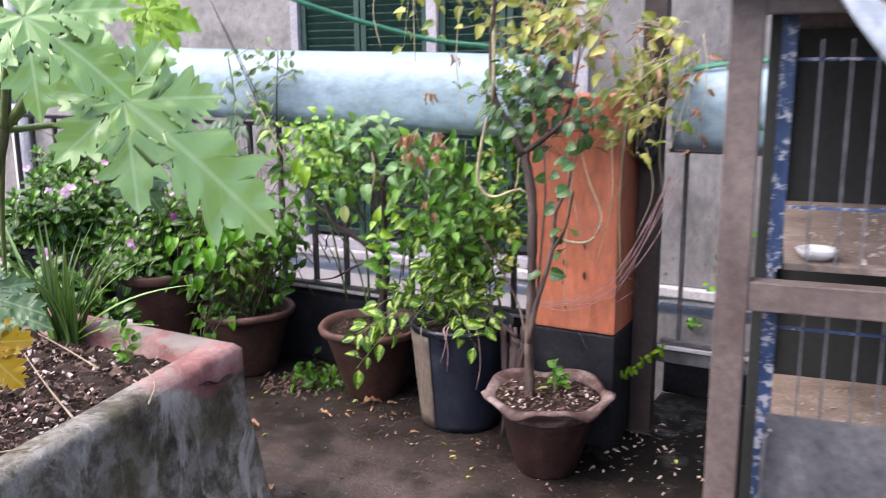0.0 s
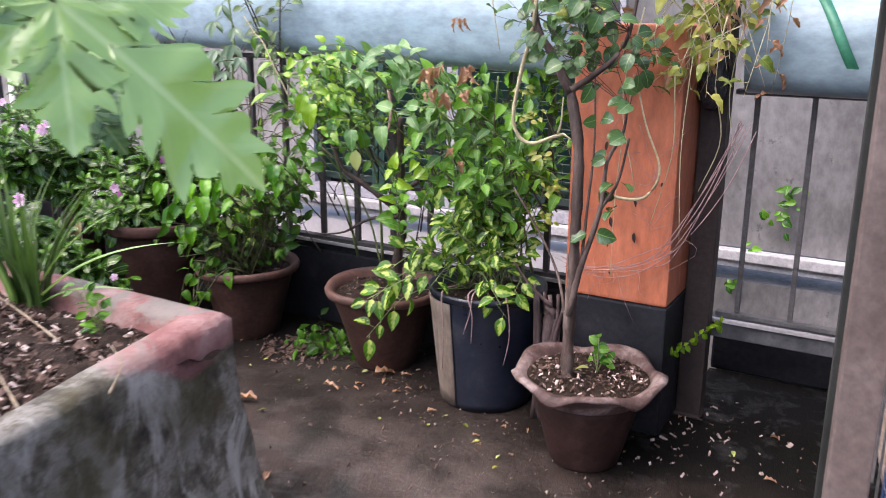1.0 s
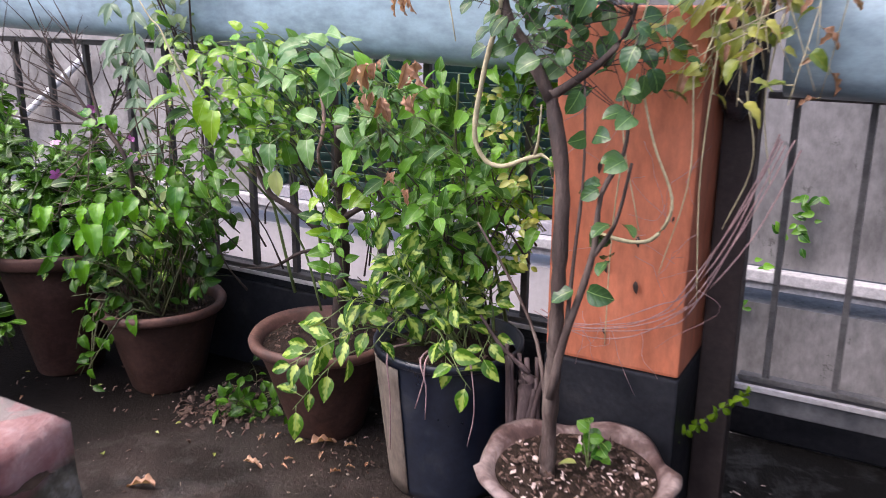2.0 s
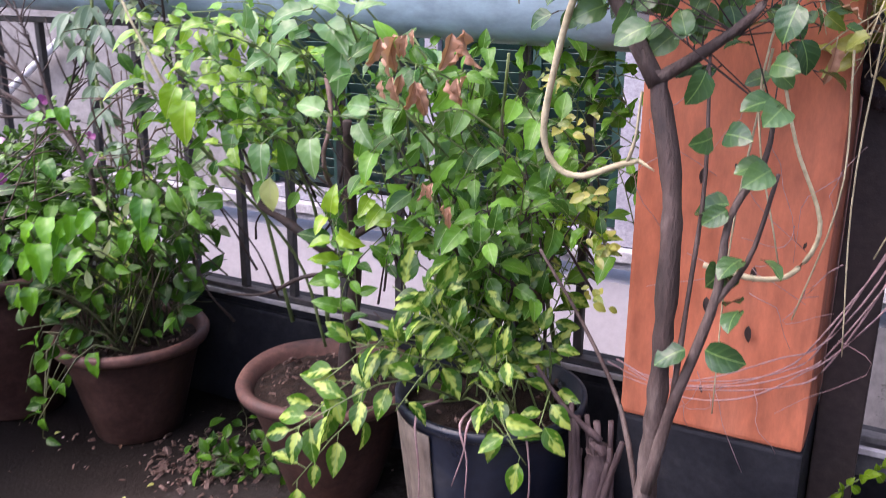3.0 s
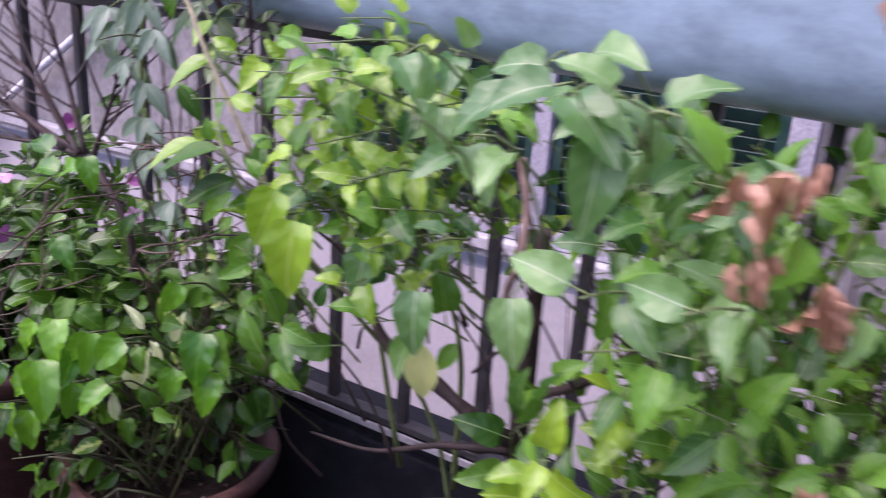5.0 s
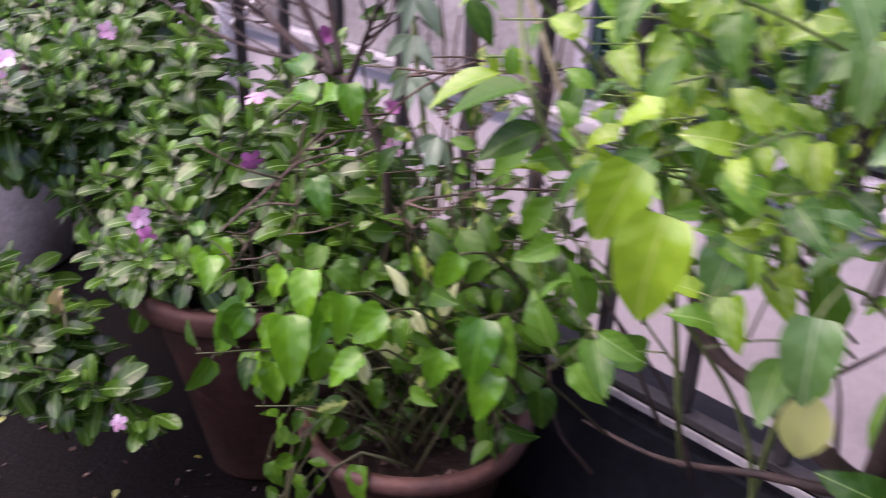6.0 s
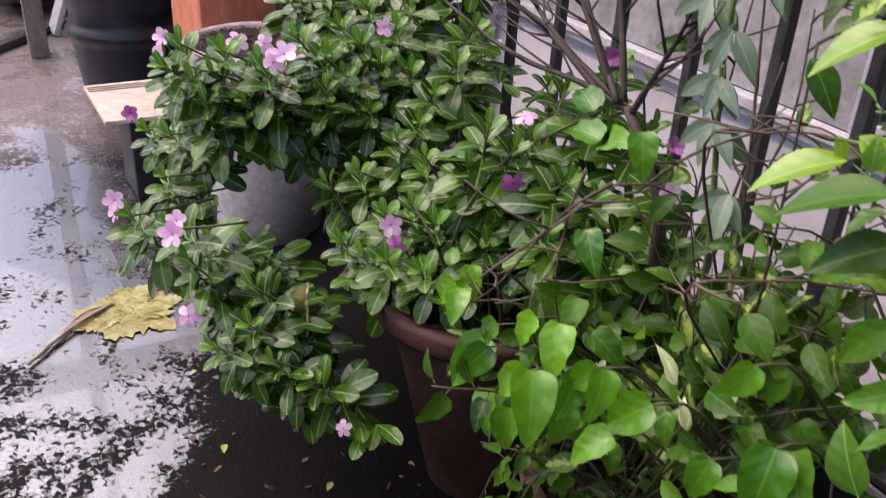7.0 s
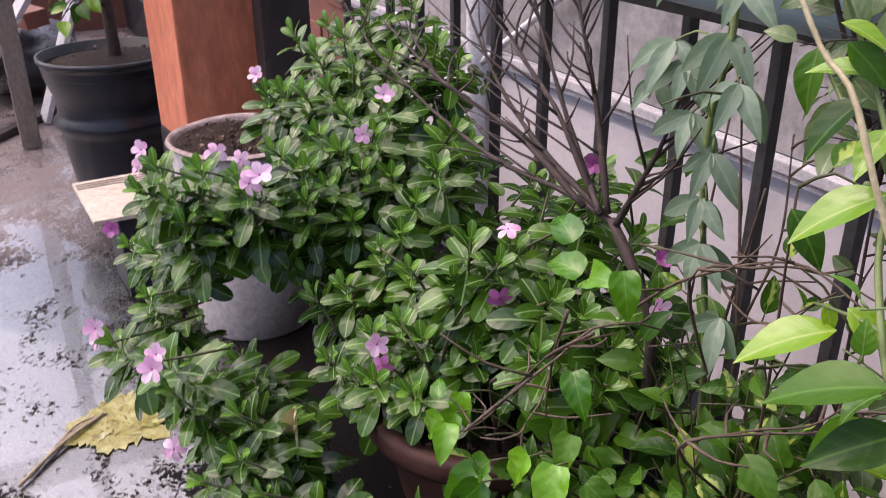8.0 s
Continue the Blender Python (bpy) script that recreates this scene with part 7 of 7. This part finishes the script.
for i in range(n + 1):
    row = []
    for k in range(n + 1):
        x, y = -0.03 + 1.3 * i / n, -0.09 + 0.98 * k / n
        z = 1.285 + 0.03 * noise.noise(Vector((i * 0.28, k * 0.3, 1.7)))
        if k < 4:
            z -= (4 - k) * 0.045 * min(1.0, max(0.1, (x - 0.13) * 14)) * (0.9 + 0.35 * noise.noise(Vector((i * 0.5, 0, 4.0))))
        row.append(bm.verts.new((x, y, z)))
    grid.append(row)
for i in range(n):
    for k in range(n):
        bm.faces.new((grid[i][k], grid[i + 1][k], grid[i + 1][k + 1], grid[i][k + 1]))
cover = part("tarpaulin", bm, M_TARP, None, "crumpled grey-blue tarpaulin over the cage rack", smooth=True, category="tarpaulin", m=cage.matrix_world.copy())
cover.modifiers.new("thick", "SOLIDIFY").thickness = 0.004
hook = Tubes()
hook.add(spline([(0.1, 0.012, 0.56), (0.09, 0.008, 0.54), (0.09, 0.008, 0.44), (0.105, 0.012, 0.42)], 10), 0.003, 0.003, 6)
hang("hook", hook.mesh("hook", M_WIRE), cage, "bent wire hook")

# Green strap slung from above over the pipe.
t = Tubes()
v, q = [], []
line = spline([(0.35, 2.9, 1.72), (0.75, 3.05, 1.42), (1.2, 3.25, 1.25), (1.5, 3.33, 1.2)], 40)
for p in line:
    v += [p + Vector((0, 0, 0.008)), p + Vector((0, 0.006, -0.008))]
for i in range(len(line) - 1):
    q.append((2 * i, 2 * i + 1, 2 * i + 3, 2 * i + 2))
strap = tagged(new("green_strap", raw_mesh("green_strap", v, q, M_RIBBON)), "faded green strap slung over the pipe", "strap")
strap.modifiers.new("thick", "SOLIDIFY").thickness = 0.002
v, q = [], []
line = spline([(2.08, 3.36, 1.13), (2.2, 3.37, 1.15), (2.33, 3.4, 1.158), (2.5, 3.41, 1.15)], 20)
for i, p in enumerate(line):
    w = 0.006 + 0.003 * math.sin(i * 0.6)
    v += [p + Vector((0, 0.004, w)), p + Vector((0, -0.006, -w))]
for i in range(len(line) - 1):
    q.append((2 * i, 2 * i + 1, 2 * i + 3, 2 * i + 2))
bow = hang("ribbon_tail", raw_mesh("ribbon_tail", v, q, M_RIBBON), right_pipe, "loose green ribbon tail", right_pipe.matrix_world.inverted())
bow.modifiers.new("thick", "SOLIDIFY").thickness = 0.002


# ---- litter on the floor ----
litter = thing("leaf_litter", "fallen leaves and crumbs strewn on the wet floor", "litter", kind="stuff")
spots = [((0.75, 3.2), 0.16, 120), ((1.15, 3.15), 0.12, 50), ((1.5, 3.02), 0.14, 140), ((2.05, 3.3), 0.22, 150), ((1.95, 2.75), 0.4, 120), ((1.1, 2.75), 0.35, 90), ((0.3, 3.0), 0.3, 60), ((0.15, 2.85), 0.3, 40)]


def scattered():
    (cx, cy), s, _ = rng.choice(spots)
    while True:
        x, y = rng.gauss(cx, s), rng.gauss(cy, s * 0.6)
        if y < 3.42:
            return x, y, 0.003


chips(litter, 260, scattered, (0.003, 0.011), M_BEIGE, "crumbs")
chips(litter, 320, scattered, (0.005, 0.018), M_CHIP, "bark_crumbs")


def wide():
    return rng.uniform(0.3, 3.0), rng.uniform(1.6, 3.4), 0.002


chips(litter, 420, wide, (0.002, 0.007), M_PALECHIP, "grit")


def by_post():
    return rng.gauss(2.05, 0.1), rng.gauss(3.2, 0.15), 0.004


chips(litter, 60, by_post, (0.006, 0.022), M_PALECHIP, "plaster_bits")


def under_shrub():
    return rng.gauss(0.75, 0.07), rng.gauss(3.17, 0.06), 0.004


chips(litter, 50, under_shrub, (0.008, 0.024), M_CHIP, "leaf_bits")
chips(litter, 160, under_shrub, (0.008, 0.03), M_CHIP, "bark_bits")


def fallen(shape, material, count, size, name):
    turns = []
    for _ in range(count):
        x, y, z = scattered()
        a = rng.uniform(0, 6.283)
        turns.append(leaf_turn(Vector((x, y, 0.008)), (math.cos(a), math.sin(a), rng.uniform(-0.05, 0.12)), rng.uniform(*size), Vector((rng.uniform(-0.3, 0.3), rng.uniform(-0.3, 0.3), 1))))
    hang(name, joined_leaves(name, shape, material, turns), litter, kind="stuff")


fallen(CRUMPLED, L_DRY, 24, (0.012, 0.034), "dead_leaves")
fallen(OVATE, L_YELLOWING, 20, (0.01, 0.026), "yellow_leaves")
fallen(OVATE, L_PALE, 20, (0.01, 0.022), "pale_leaves")
one = leaf_mesh("dry_leaf", CRUMPLED, L_DRY)
for x, y, s, a in ((1.09, 3.12, 0.07, 60), (1.0, 2.98, 0.05, 10), (1.22, 2.47, 0.05, 120), (0.9, 2.8, 0.07, 200)):
    tagged(new("dry_leaf", one), "curled orange-brown dead leaf on the floor", "dead leaf").matrix_world = leaf_turn(Vector((x, y, 0.012)), (math.cos(radians(a)), math.sin(radians(a)), 0.05), s)

fallen_leaf = thing("fallen_papaya_leaf", "yellow shrivelled papaya leaf with stalk on wet floor", "dead leaf")
t = Tubes()
t.add(spline([(-0.462, 2.473, 0.008), (-0.56, 2.563, 0.012), (-0.63, 2.654, 0.012)], 12), 0.0048, 0.0038, 8, 0.2)
hang("stalk", t.mesh("stalk", M_STRAW), fallen_leaf)
for off, r in (((0.02, -0.012), 0.004), ((-0.015, 0.012), 0.003)):
    t = Tubes()
    t.add(spline([(-0.5 + off[0], 2.505 + off[1], 0.006), (-0.6 + off[0], 2.58 + off[1], 0.009), (-0.63, 2.66, 0.01)], 10), r, r * 0.7, 6, 0.3)
    hang("split_stalk", t.mesh("split_stalk", M_STRAW), fallen_leaf)
# The blade lies flat and soggy, its lobes folded over one another.
for k, (turn, size, z) in enumerate(((-52, 0.15, 0.001), (-85, 0.12, 0.0025), (-20, 0.11, 0.004))):
    me = papaya_leaf_mesh(size, (0.5, 0.8, 1.0, 1.1, 0.9, 0.8, 0.5), 40 + k, M_YELLOWDRY)
    for vert in me.vertices:
        p = vert.co
        p.z = max(0.0, 0.04 * p.z + 0.003 + 0.0035 * noise.noise(Vector((p.x * 30, p.y * 30, k))))
    hang("lobe", me, fallen_leaf, m=pose(-0.62, 2.665, z, 0, 0, turn))

# ---- clutter at the far end ----
def plank(at, size, turn, material, label):
    return part("plank", box(size, bevel=0.004), material, None, label, category="plank", m=turn_at(at, turn))


def turn_at(at, turn):
    return pose(*at, *turn)


plank((-3.05, 2.93, 0.5), (0.09, 0.025, 1.05), (-20, 8, 10), M_WHITE, "white painted plank leaning on the clutter")
plank((-3.1, 2.74, 0.52), (0.08, 0.025, 1.2), (-38, 4, 20), M_LEDGE, "pale weathered plank leaning on the clutter")
# A post and its beam, which the water on the floor mirrors.
gallows = thing("wooden_frame", "weathered wooden post carrying a long beam", "frame", (-2.75, 2.66, 0))
part("post", box((0.075, 0.075, 2.9), (0, 0, 1.45), 0.006), M_BEIGE, gallows)
part("beam", box((0.1, 3.6, 0.12), (0.03, -0.9, 1.58), 0.006), M_BEIGE, gallows)
plank((-3.0, 2.62, 0.02), (0.9, 0.05, 0.03), (0, 0, -38), M_POST, "dark wet batten on the floor")
part("brick", box((0.22, 0.11, 0.075), bevel=0.006), M_REDWALL, None, "old red brick on the clutter", category="brick", m=pose(-3.4, 2.76, 0.42, 8, 0, 20))
bm = bmesh.new()
bmesh.ops.create_icosphere(bm, subdivisions=4, radius=1.0)
for vert in bm.verts:
    d = vert.co.copy()
    k = 1 + 0.25 * noise.noise(d * 1.4) + 0.12 * noise.noise(d * 4.0)
    vert.co = Vector((d.x * 0.42, d.y * 0.26, max(-0.24, d.z * 0.18))) * k
    vert.co.z = max(vert.co.z, -0.2)
sack = thing("sack", "dark wet sack lying on the floor with a tied neck", "sack", (-3.75, 2.7, 0.2))
part("bag", bm, M_BAG, sack, smooth=True)
neck = Tubes()
neck.add(spline([(0.4, -0.12, 0.06), (0.5, -0.16, 0.1), (0.56, -0.18, 0.12), (0.66, -0.2, 0.16)], 12), 0.09, 0.07, 14, 0.4)
hang("neck", neck.mesh("neck", M_BAG), sack)
cord = lathe([(0.075, -0.012), (0.083, 0.0), (0.075, 0.012)], 20)
part("cord", cord, M_VINE, sack, "pale cord", smooth=True, m=pose(0.55, -0.175, 0.115, 0, 60, -20))
